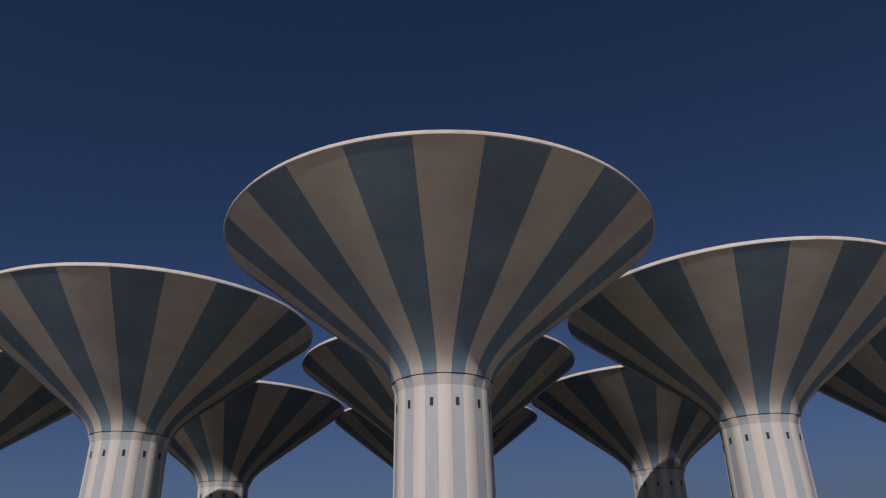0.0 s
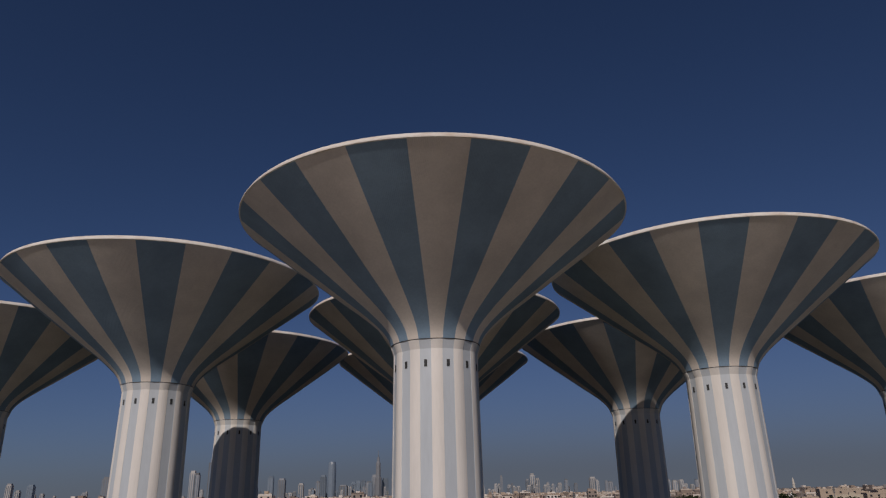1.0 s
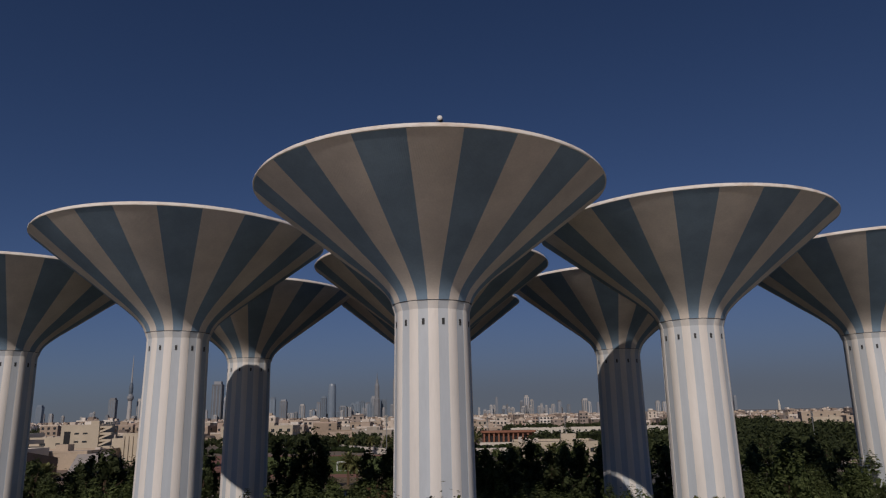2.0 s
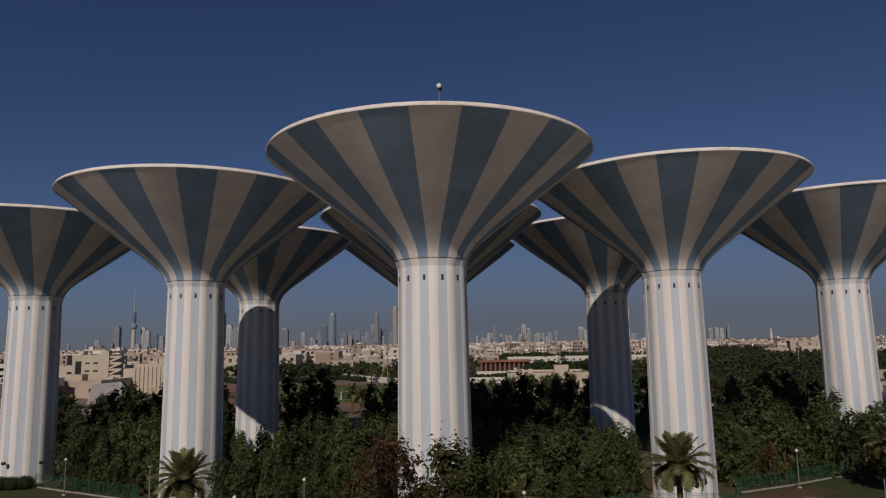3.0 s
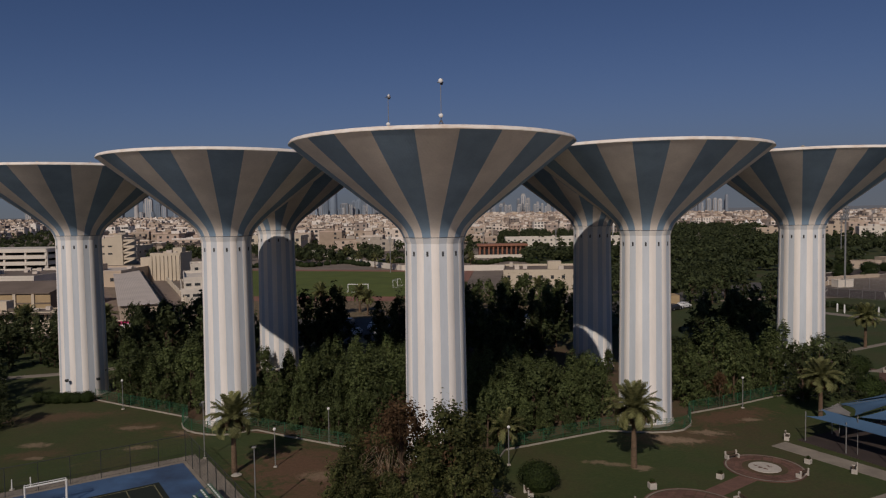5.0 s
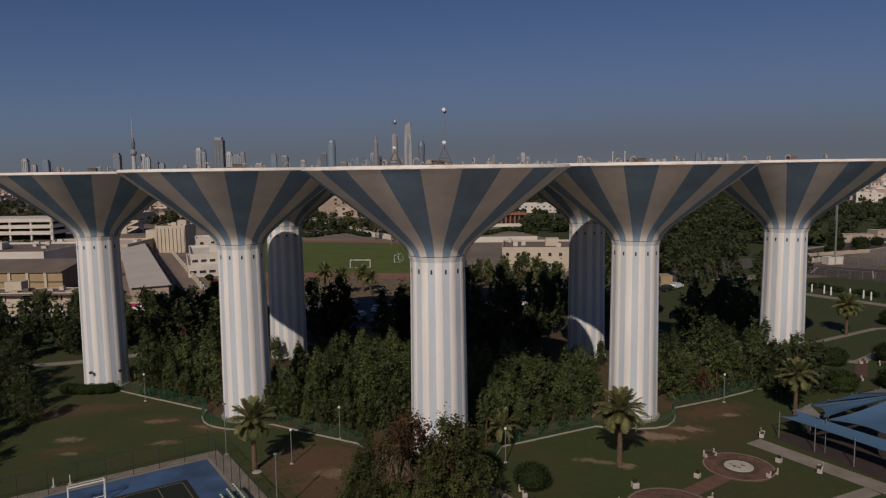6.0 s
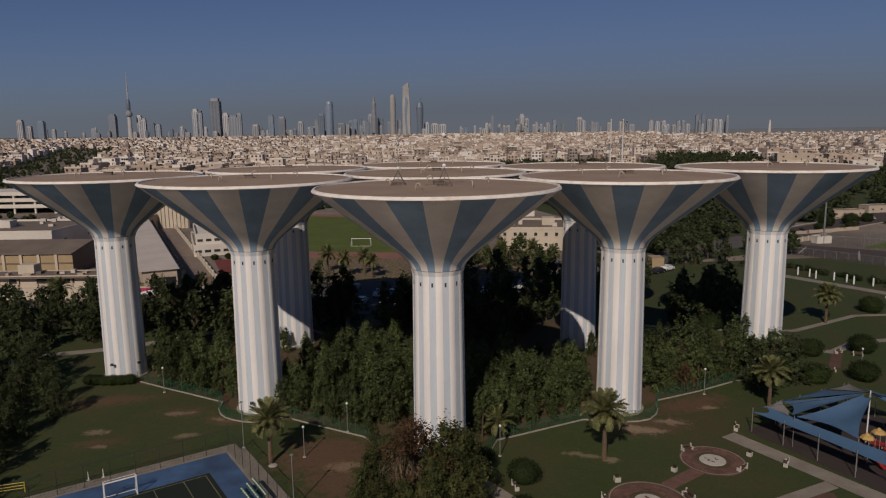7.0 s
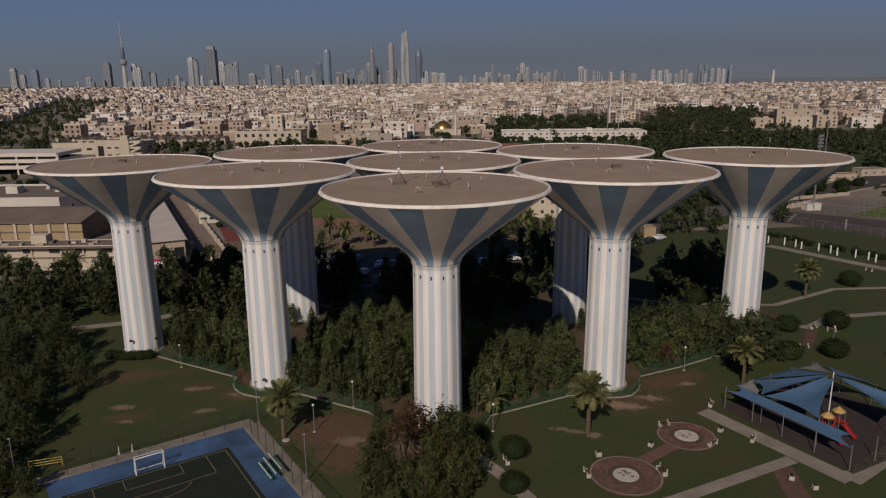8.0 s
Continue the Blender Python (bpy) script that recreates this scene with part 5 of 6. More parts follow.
hd = round_hedge("round clipped dark green bush on the lawn", 5, 1.9, 2.4)
hd.matrix_basis = pose(8.6, 33.2, 0)
for x, y, k in ((7.8, 26.2, 0.9), (4.6, 37.6, 0.75), (68.3, 73.9, 1.25), (61, 61.3, 1.2), (53.8, 60.8, 1.15), (59.3, 72.8, 1.15), (84.8, 98.7, 1.3), (78.5, 69, 1.1), (70.5, 58.5, 1.2), (49.0, 88.0, 1.2), (57.2, 84.5, 1.0), (-46.0, 63.9, 0.6), (-47.2, 63.6, 0.58), (-48.4, 63.5, 0.6), (-49.6, 63.5, 0.57), (-50.8, 63.7, 0.6), (-52.0, 63.9, 0.6), (92, 85, 1.2), (44.5, 90.5, 1.35)):
    copy_thing(hd, ground_at(x, y, (x * 31) % 360, k))

# white wrapped posts along the broad walk
wp = thing("wrapped_sapling", "young tree wrapped in white cloth beside the walk", "sapling", group="wrapped saplings")
part("wrap", Shape().lathe([(0.15, 0), (0.19, 0.4), (0.17, 1.7), (0.08, 2.0)], 8), M_WHITEMETAL, wp)
for i in range(12):
    k = i / 11
    m = pose(85.8 + 19.0 * k + (1.0 if i % 3 else -0.4), 136.8 - 25.0 * k, 0, 0, 0, i * 40)
    if i:
        copy_thing(wp, m)
    else:
        wp.matrix_basis = m

# ---- sports ground, roads and parking ----
sheet("running_track", [(-63, 171), (4, 163), (13, 262), (-96, 290)], 0.0, M_TRACK, "faded red running track", "running track", 0.11)
sheet("grove_floor", [(30, 134), (60, 151), (98, 168), (130, 232), (260, 215), (420, 330), (420, 520), (30, 520), (40, 300), (66, 205)], -0.01, M_LAWN, "dark grassy floor under the tree belt", "grass", 0.1)
sheet("football_pitch", [(-58, 181), (-4, 173.5), (4, 256), (-86, 279)], 0.02, M_PITCH, "bright mown football pitch", "football pitch", 0.02)
sheet("sandy_verge", [(-60, 133.2), (24, 133.2), (30, 178), (4.2, 182), (2.4, 162.8), (-60, 170.2)], 0.005, M_SAND, "dusty sand verge before the track", "sand", 0.1)
sheet("parking_lot", [(-34, 97), (-24, 102), (20, 103), (24, 133), (-36, 133)], 0.012, M_ASPHALT, "shaded asphalt parking lot", "parking lot", 0.05)
sheet("side_road", [(24, 122), (60, 150), (108, 190), (101, 199), (50, 160), (20, 133)], 0.006, M_ASPHALT, "asphalt road past the park", "road", 0.05)
big_goal = goal(6.3, 2.3, 1.8, 0.07, "white full-size football goal on the pitch")
big_goal.matrix_basis = pose(-26.0, 189, 0.02, 0, 0, 176)
copy_thing(big_goal, pose(-15.5, 203, 0.02, 0, 0, -100))
field_mast = pole(15, "floodlight_mast", "tall steel floodlight mast beside the sports ground", "light mast", "array", M_STEEL, "floodlight masts")
field_mast.matrix_basis = pose(-21.3, 258, 0)
for x, y, k in ((120.6, 182, 1.6), (121, 470, 1.75), (129, 470, 1.95), (205, 332, 1.3), (22, 350, 0.9), (66, 380, 0.9), (160, 300, 0.9), (85, 300, 0.85)):
    copy_thing(field_mast, ground_at(x, y, 20, k))


def car(paint, label):
    t = thing("car", label, "car", group="parked cars")
    prof = [(-2.2, 0.35), (-2.2, 0.8), (-1.55, 0.95), (-0.9, 1.45), (0.7, 1.48), (1.4, 0.98), (2.15, 0.85), (2.2, 0.35)]
    b = Shape()
    for y in (-0.88, 0.88):
        b.v += [(x, y * (0.86 if z > 1.2 else 1.0), z) for x, z in prof]
    n = len(prof)
    b.f = [tuple(range(n)), tuple(range(2 * n - 1, n - 1, -1))] + [(i, n + i, n + (i + 1) % n, (i + 1) % n) for i in range(n)]
    b.s = [0] * len(b.f)
    part("body", b, paint, t)
    part("glasshouse", Shape().box(-1.15, 1.0, -0.80, 0.80, 1.02, 1.40), M_GLASS, t)
    rim = Shape().lathe([(0.02, -0.115), (0.16, -0.11), (0.19, -0.1), (0.19, 0.1), (0.16, 0.11), (0.02, 0.115)], 10).mesh("rim", [M_STEEL])
    wheel = Shape().lathe([(0.2, -0.1), (0.32, -0.1), (0.34, 0), (0.32, 0.1), (0.2, 0.1)], 14).mesh("wheel", [M_TYRE])
    for x in (-1.35, 1.35):
        for y in (-0.85, 0.85):
            part("rim", rim, None, part("wheel", wheel, None, t, at=pose(x, y, 0.34, 90)))
    return t


cars = [car(M_CARWHITE, "small white saloon car parked on asphalt"), car(M_CARGREY, "grey saloon car parked on asphalt"), car(M_CARDARK, "dark saloon car parked on asphalt")]
spots = [(-14, 118, 80), (-11, 118, 82), (-8, 117.5, 80), (-5, 117, 85), (-17, 111, 80), (-12, 110, 82), (10, 119, 80), (14, 118, 80), (17, 122, 15), (-20, 124, 80), (20, 128, 60), (55.2, 139, 40), (58.5, 142, 40), (51, 135.5, 50), (-66, 121, 10), (48.5, 141, 40), (168, 235, 36)]
for i, (x, y, a) in enumerate(spots):
    c = cars[(0, 1, 0, 2)[i % 4]]
    if i < 2 or i == 3:
        c.matrix_basis = pose(x, y, 0.01, 0, 0, a)
    else:
        copy_thing(c, pose(x, y, 0.01, 0, 0, a))


# ---- buildings near the park ----
def building(label, x0, x1, y0, y1, h, wall, roof=M_BROWNROOF, floors=2, bays=6, turn=0.0, win=(1.1, 1.3), side=3, category="building", parapet=0.7, extras=True, name="building"):
    """A flat-roofed block with parapet, roof plant and single windows; placed by its front left corner, turned about it."""
    t = thing(name, label, category, pose(x0, y0, 0, 0, 0, turn))
    W, D = x1 - x0, y1 - y0
    part("wall", Shape().box(0, W, 0, D, -0.2, h), wall, t)
    p = Shape()
    p.box(-0.05, W + 0.05, -0.05, 0.22, h, h + parapet).box(-0.05, W + 0.05, D - 0.22, D + 0.05, h, h + parapet)
    p.box(-0.05, 0.22, 0.22, D - 0.22, h, h + parapet).box(W - 0.22, W + 0.05, 0.22, D - 0.22, h, h + parapet)
    part("parapet", p, wall, t)
    part("roof", Shape().box(0.22, W - 0.22, 0.22, D - 0.22, h, h + 0.08), roof, t)
    if extras:
        rnd = random.Random(int(abs(x0 * 7 + y0)))
        part("stair_room", Shape().box(W * 0.6, W * 0.6 + min(4, W * 0.3), D * 0.4, D * 0.4 + min(4, D * 0.4), h, h + 2.4), wall, t)
        for i in range(max(2, int(W * D / 120))):
            x, y = rnd.uniform(1, max(1.1, W - 2.5)), rnd.uniform(1, max(1.1, D - 2.5))
            part("roof_unit", Shape().box(x, x + rnd.uniform(0.8, 2), y, y + rnd.uniform(0.8, 1.6), h + 0.08, h + rnd.uniform(0.8, 1.5)), M_GREYROOF, t)
    ww, wh = win
    wmesh = Shape().box(-ww / 2, ww / 2, -0.05, 0.15, 0, wh, 0).box(-ww / 2 - 0.1, ww / 2 + 0.1, -0.12, 0.0, -0.12, 0.0, 1).mesh("window", [M_GLASS, wall])
    fh = h / max(1, floors)
    for f in range(floors):
        z = f * fh + fh * 0.38
        for i in range(bays):
            part("window", wmesh, None, t, at=pose(W * (i + 0.5) / bays, 0, z))
        for i in range(side):
            part("window", wmesh, None, t, at=pose(0, D * (i + 0.5) / side, z, 0, 0, -90))
            part("window", wmesh, None, t, at=pose(W, D * (i + 0.5) / side, z, 0, 0, 90))
    return t


# works yard
annex = building("long low cream workshop with a cluttered dusty roof", -140, -80.5, 131, 138, 2.7, M_CREAM, M_BROWNROOF, 1, 9, 0, (2.6, 1.5), 2, "workshop", 0.25)
fac = thing("factory_hall", "brown-roofed works hall with ochre wall panels between pilasters", "factory", pose(-160, 149, 0))
part("wall", Shape().box(0, 61, 0, 26, -0.2, 5.4), M_BROWNROOF, fac)
part("roof", Shape().add([(-0.3, -0.6, 5.4), (61.3, -0.6, 5.4), (61.3, 12, 7.4), (-0.3, 12, 7.4), (61.3, 26.4, 5.4), (-0.3, 26.4, 5.4), (-0.3, -0.6, 5.2), (61.3, -0.6, 5.2)],
                         [(0, 1, 2, 3), (3, 2, 4, 5), (1, 4, 2), (0, 3, 5), (6, 7, 1, 0)]), M_BROWNROOF, fac)
for i in range(13):
    x = 0.6 + i * 4.7
    part("panel", Shape().box(x + 0.4, x + 4.3, -0.14, 0.0, 2.9, 4.9, c=0.03), M_OCHRE, fac)
    part("panel", Shape().box(x + 0.4, x + 4.3, -0.14, 0.0, 0.4, 2.6, c=0.03), M_OCHRE, fac)
    part("pilaster", Shape().box(x - 0.35, x + 0.35, -0.5, 0.0, 0, 5.2), M_CREAM, fac)
    part("lintel", Shape().box(x + 0.4, x + 4.3, -0.3, 0.0, 2.62, 2.88), M_BROWNROOF, fac)
rw = random.Random(8)
for i in range(26):
    x, y = rw.uniform(2, 56), rw.uniform(0.8, 5)
    part("roof_unit", Shape().box(x, x + rw.uniform(0.6, 2.2), y, y + rw.uniform(0.5, 1.4), 2.7, 2.9 + rw.uniform(0.2, 0.6)), rw.choice((M_TAN, M_GREYROOF, M_BROWNROOF)), annex)
for x in (8, 21, 37, 50):
    part("pilaster", Shape().box(x, x + 0.5, -0.25, 0, 0, 2.6), M_TAN, annex)
part("eaves", Shape().box(-0.6, 60, -1.4, -0.06, 2.5, 2.7), M_BROWNROOF, annex, "projecting brown eaves")
building("white flat-roofed hall behind the works", -185, -123.5, 184, 215, 6.2, M_OFFWHITE, M_BROWNROOF, 1, 8, 0, (1.4, 1.0), 2, "hall")
building("grey low yard building with cluttered roof", -150, -112, 216, 240, 5.0, M_TAN, M_GREYROOF, 1, 6, 0, (1.4, 1.2), 2, "hall")
deck = thing("car_deck", "white open-sided parking structure with long deck bands", "parking structure", pose(-245, 298, 0))
for z in (2.6, 5.6, 8.6):
    part("deck_band", Shape().box(0, 60, 0, 24, z, z + 1.7, c=0.05), M_OFFWHITE, deck)
for x in range(0, 61, 10):
    part("column", Shape().box(x - 0.4 + (0.5 if x == 0 else 0) - (0.5 if x == 60 else 0), x + 0.4, 0.4, 1.2, -0.1, 9.8), M_OFFWHITE, deck)
part("back_wall", Shape().box(0.2, 59.8, 12, 12.4, 0, 8.8), M_DARK, deck)
part("stair_room", Shape().box(8, 14, 8, 14, 9.8, 12.4), M_OFFWHITE, deck)

wh = thing("warehouse", "long shed with a pale grey sheet roof", "warehouse", pose(-70.35, 125.3, 0, 0, 0, 26.0))
part("wall", Shape().box(0.3, 8.0, 0.4, 118, -0.1, 4.6), M_TAN, wh)
rf = Shape()
ridges = [(-0.2 + 0.22 * i, 4.64 + 0.025 * (i % 2)) for i in range(41)]
rf.add([(x, y, z) for x, z in ridges for y in (-0.2, 119)] + [(x, y, 4.5) for x in (-0.2, 8.6) for y in (-0.2, 119)],
       [(2 * i, 2 * i + 2, 2 * i + 3, 2 * i + 1) for i in range(40)] + [(82, 0, 1, 83), (80, 84, 85, 81)])
part("roof", rf, M_GREYROOF, wh, "pale grey sheet roof")
part("roof_trim", Shape().box(8.6, 9.0, -0.2, 119, 4.3, 4.6), M_DARK, wh)
for i in range(26):
    part("bracket", Shape().box(9.0, 10.0, i * 4.6, i * 4.6 + 0.9, 3.3, 4.2), M_DARK, wh)
part("dock_door", Shape().box(2.0, 4.2, 0.28, 0.42, 0, 2.8).box(5.4, 7.6, 0.28, 0.42, 0, 2.8), M_DARK, wh)
sheet("yard_alley", [(-62, 124), (-51.5, 124), (-110, 246), (-122, 250)], 0.004, M_ALLEY, "worn asphalt alley beside the shed", "alley", 0.1)
sheet("yard_floor", [(-140, 119), (-59.6, 119), (-59.6, 132), (-72, 132), (-130, 240), (-140, 240)], 0.002, M_ALLEY, "worn yard floor", "yard", 0.1)
for x, y in ((-66.5, 166.5), (-62.8, 168.0)):
    copy_thing(hd, ground_at(x, y, x * 31, 0.7))
yw = thing("yard_wall", "cream yard wall with a gate and a banner", "wall", pose(-140, 118.6, 0))
part("wall_panel", Shape().box(0, 79, 0, 0.3, -0.1, 2.6), M_CREAM, yw)
part("wall_panel", Shape().box(84, 92, 0, 0.3, -0.1, 2.6), M_CREAM, yw)
part("gate", Shape().box(79, 84, 0.1, 0.2, 0, 2.9), M_DARKMETAL, yw, "dark steel gate")
part("banner", Shape().box(72, 76.5, -0.1, -0.03, 0.9, 2.4), M_WHITEMETAL, yw, "white banner")
part("banner_stripe", Shape().add([(72, -0.12, 2.4), (72, -0.12, 1.4), (76.5, -0.12, 2.3), (76.5, -0.12, 2.4)], [(0, 1, 2, 3)]), M_PINK, yw, "magenta banner stripe")
canopy_y = thing("yard_canopy", "long low white flat canopy in the yard", "canopy", pose(-125, 109.5, 0))
part("roof", Shape().box(0, 34, 0, 4.2, 2.7, 3.0, c=0.04), M_OFFWHITE, canopy_y)
for x in (0.5, 9, 18, 26.5, 33.5):
    part("post", Shape().box(x - 0.1, x + 0.1, 1.6, 1.8, -0.05, 2.7), M_STEEL, canopy_y)
aw = thing("alley_wall", "low pale plastered wall along the yard alley", "wall", pose(-51.2, 125.5, 0, 0, 0, 115.6))
for i in range(22):
    part("wall_panel", Shape().box(i * 6.0, i * 6.0 + 5.7, -0.12, 0.12, -0.1, 1.5, c=0.03), M_CREAM, aw)
    part("pier", Shape().box(i * 6.0 - 0.3, i * 6.0, -0.2, 0.2, -0.1, 1.8, c=0.03), M_OFFWHITE, aw)
sheet("red_court", [(-58.5, 146.5), (-49.5, 146.5), (-58, 166.5), (-66.8, 166.5)], 0.008, M_REDCOURT, "red hard court", "court", 0.1)
building("white low house with stepped terraces", -74.5, -61, 172, 204, 2.6, M_OFFWHITE, M_OFFWHITE, 1, 5, 21, (1.8, 0.8), 6, "house", 0.9, False, "house")
building("white middle terrace of the low house", -75.3, -65.3, 176.5, 204, 5.4, M_OFFWHITE, M_OFFWHITE, 2, 4, 21, (1.6, 0.8), 5, "house", 0.9, True, "house")
building("upper white storey block behind the terraces", -84, -73, 206, 218, 7.6, M_OFFWHITE, M_OFFWHITE, 3, 3, 21, (1.2, 1.0), 3, "house", name="house")
block = building("plain windowless beige service block with ribbed walls", -111, -99.5, 238, 250, 9.8, M_CREAM, M_BROWNROOF, 1, 0, 0, (1.2, 1.0), 0, "building")
for i in range(8):
    part("rib", Shape().box(0.3 + i * 1.5, 0.75 + i * 1.5, -0.4, 0, 0, 9.4), M_CREAM, block)
part("side_wing", Shape().box(-4.0, -0.02, 0.6, 10, -0.1, 8.8), M_CREAM, block)
stairs = building("blank cream block with tall dark recess and outside stairs", -182, -164, 330, 346, 13.0, M_CREAM, M_BROWNROOF, 1, 0, 0, (1.3, 1.3), 0, "apartment block")
part("recess", Shape().box(1.6, 4.6, -0.06, 0.1, 3.0, 10.6), M_DARK, stairs, "tall dark recess")
for x, z in ((6.5, 9.2), (6.5, 5.4), (10.5, 9.2), (10.5, 5.4)):
    part("window", Shape().box(x, x + 2.2, -0.06, 0.1, z, z + 0.8), M_GLASS, stairs, "narrow strip window")
for f in range(4):
    part("stair_landing", Shape().box(18.02, 24.0, 0.6, 6.6, f * 3.1 + 2.6, f * 3.1 + 3.7, c=0.05), M_CREAM, stairs)
    part("stair_flight", Shape().add([(18.2, 0.3, f * 3.1 + 0.4), (23.8, 0.3, f * 3.1 + 2.7), (23.8, 0.3, f * 3.1 + 3.7), (18.2, 0.3, f * 3.1 + 1.4), (18.2, 0.6, f * 3.1 + 0.4), (23.8, 0.6, f * 3.1 + 2.7), (23.8, 0.6, f * 3.1 + 3.7), (18.2, 0.6, f * 3.1 + 1.4)],
                                     [(0, 1, 2, 3), (7, 6, 5, 4), (3, 2, 6, 7), (0, 4, 5, 1), (1, 5, 6, 2), (0, 3, 7, 4)]), M_CREAM, stairs, "slanting stair parapet")
part("stair_column", Shape().box(23.4, 24.0, 6.0, 6.6, -0.1, 13.0), M_CREAM, stairs)
building("cream block with a row of square windows", -135.6, -92.1, 425, 448, 10.4, M_CREAM, M_BROWNROOF, 2, 9, 0, (2.0, 2.0), 4, "apartment block")
building("low white complex with a tall dark gate", -241, -186, 396, 420, 6.4, M_CREAM, M_BROWNROOF, 1, 6, 0, (3.2, 1.4), 3, "building")
building("pale long two-storey school", 44, 146, 462, 486, 5.4, M_OFFWHITE, M_OFFWHITE, 2, 24, -3, (1.3, 1.0), 4, "school")
building("cream two-storey school building", 18.0, 40.0, 177, 200, 6.4, M_CREAM, M_BROWNROOF, 2, 7, -6, (0.9, 1.0), 5, "school")
building("small yellow timber shed by the road", 55.4, 58.6, 145, 149, 2.7, M_OCHRE, M_OCHRE, 1, 0, 0, (1, 1), 0, "shed", 0.1, False, "shed")
pav = thing("pavilion", "red brick pavilion with an arcade of openings", "pavilion", pose(19.5, 345, 0))
part("wall", Shape().box(0, 25, 1.6, 12, -0.1, 6.0), M_REDBRICK, pav)
part("roof", Shape().box(-1, 26, -0.6, 13, 6.0, 7.0, c=0.1), M_REDBRICK, pav)
for i in range(11):
    part("pier", Shape().box(i * 2.4, i * 2.4 + 0.8, 0, 0.8, -0.1, 6.0), M_REDBRICK, pav)
    if i < 10:
        part("opening", Shape().box(i * 2.4 + 0.85, i * 2.4 + 2.35, 1.5, 1.62, 1.0, 4.6), M_DARK, pav)
part("front_wall", Shape().box(-3, 27, -2.2, -1.8, -0.1, 1.6), M_OFFWHITE, pav)
mq = thing("mosque", "low cream mosque with a golden dome and slim minarets", "mosque", pose(2, 515, 0))
part("wall", Shape().box(-14, 14, 0, 26, -0.2, 4.6), M_CREAM, mq)
part("dome", Shape().lathe([(7.6, 4.4), (7.8, 5.6), (7.0, 8.2), (5.0, 10.6), (2.4, 12.0), (0.3, 12.8), (0.1, 14.0)], 28), M_GOLD, mq, "golden dome", pose(0, 13, -2.0), True)
for x, hh in ((10.0, 17.0), (-4.0, 16.0)):
    part("minaret", Shape().lathe([(1.0, 0), (0.95, hh * 0.7), (1.4, hh * 0.72), (1.3, hh * 0.78), (0.7, hh * 0.8), (0.6, hh * 0.92), (0.1, hh)], 12), M_OFFWHITE, mq, "slim pale minaret", pose(x, -1 if x > 0 else 27, 0))
bw = thing("boundary_wall", "long pale wall beyond the sports ground", "wall")
WALL = [(-120, 470), (-88, 420), (-60, 360), (-36, 300), (-17, 268), (8, 262), (40, 262)]
for i, ((x0, y0), (x1, y1)) in enumerate(zip(WALL, WALL[1:])):
    d = math.hypot(x1 - x0, y1 - y0)
    part("wall_panel", Shape().box(0, d, -0.15, 0.15, -0.1, 2.4 - 0.03 * i, c=0.03), M_OFFWHITE, bw, at=pose(x0, y0, 0, 0, 0, math.degrees(math.atan2(y1 - y0, x1 - x0))))
for x, y, k, a in ((-30, 282, 1.0, 10), (-22, 270, 1.1, 50), (-40, 304, 0.9, 90), (-12, 266, 1.0, 130), (-50, 330, 1.1, 20), (0, 266, 1.0, 75), (12, 268, 1.1, 160)):
    copy_thing(pc, ground_at(x, y, a, k))
hw = Shape()
for i in range(60):
    x = -110 + 2.6 * i
    hw.m = pose(x, 306 + 10 * math.sin(i * 0.6), 0, 0, 0, i * 40)
    hw.lathe([(1.6, 0), (1.9, 0.8), (1.3, 1.7 + 0.5 * math.sin(i * 2.1)), (0.2, 2.2)], 7)
tagged(solid("hedge_row", hw, M_HEDGE, "low dark hedge clumps beyond the pitch", "hedge"), kind="stuff")
# villas behind the tree belt
for x, y, w, d, h, wall, fl in ((262, 556, 18, 14, 7.0, M_TAN, 2), (288, 548, 20, 15, 8.0, M_CREAM, 2), (316, 552, 16, 14, 9.0, M_TAN, 3), (342, 546, 20, 15, 7.0, M_OFFWHITE, 2), (376, 552, 18, 15, 9.0, M_TAN, 3),
                               (410, 548, 20, 16, 7.5, M_CREAM, 2), (300, 590, 30, 18, 12.5, M_TAN, 3), (352, 600, 24, 18, 11.0, M_TAN, 3), (404, 596, 22, 18, 11.5, M_CREAM, 3)):
    building("flat-roofed plastered villa behind the tree belt", x, x + w, y, y + d, h, wall, M_BROWNROOF, fl, 3, -20 + (x * 7) % 9, (1.5, 1.5), 1, "villa", 1.0, True, "villa")
for x, y in ((378, 842), (396, 846)):
    tn = thing("tent", "white peaked fabric tent among the houses", "tent", pose(x, y, 0), "white tents")
    part("roof", Shape().lathe([(5.0, 4.5), (3.0, 6.5), (1.3, 8.6), (0.2, 11.0)], 8), M_WHITEMETAL, tn)
    part("wall", Shape().lathe([(4.8, -0.1), (4.8, 4.6)], 8), M_OFFWHITE, tn)
tall_pole = thing("flag_mast", "very tall pale mast standing beyond the school", "mast", pose(150.4, 588, 0), "tall masts")
part("pole", Shape().lathe([(0.9, -0.1), (0.75, 12), (0.6, 30), (0.42, 44)], 10), M_OFFWHITE, tall_pole)
part("cap", Shape().lathe([(0.3, 43.8), (0.8, 44.2), (0.6, 45.0), (0.1, 45.3)], 10), M_OFFWHITE, tall_pole)
copy_thing(tall_pole, pose(160.6, 586, 0))
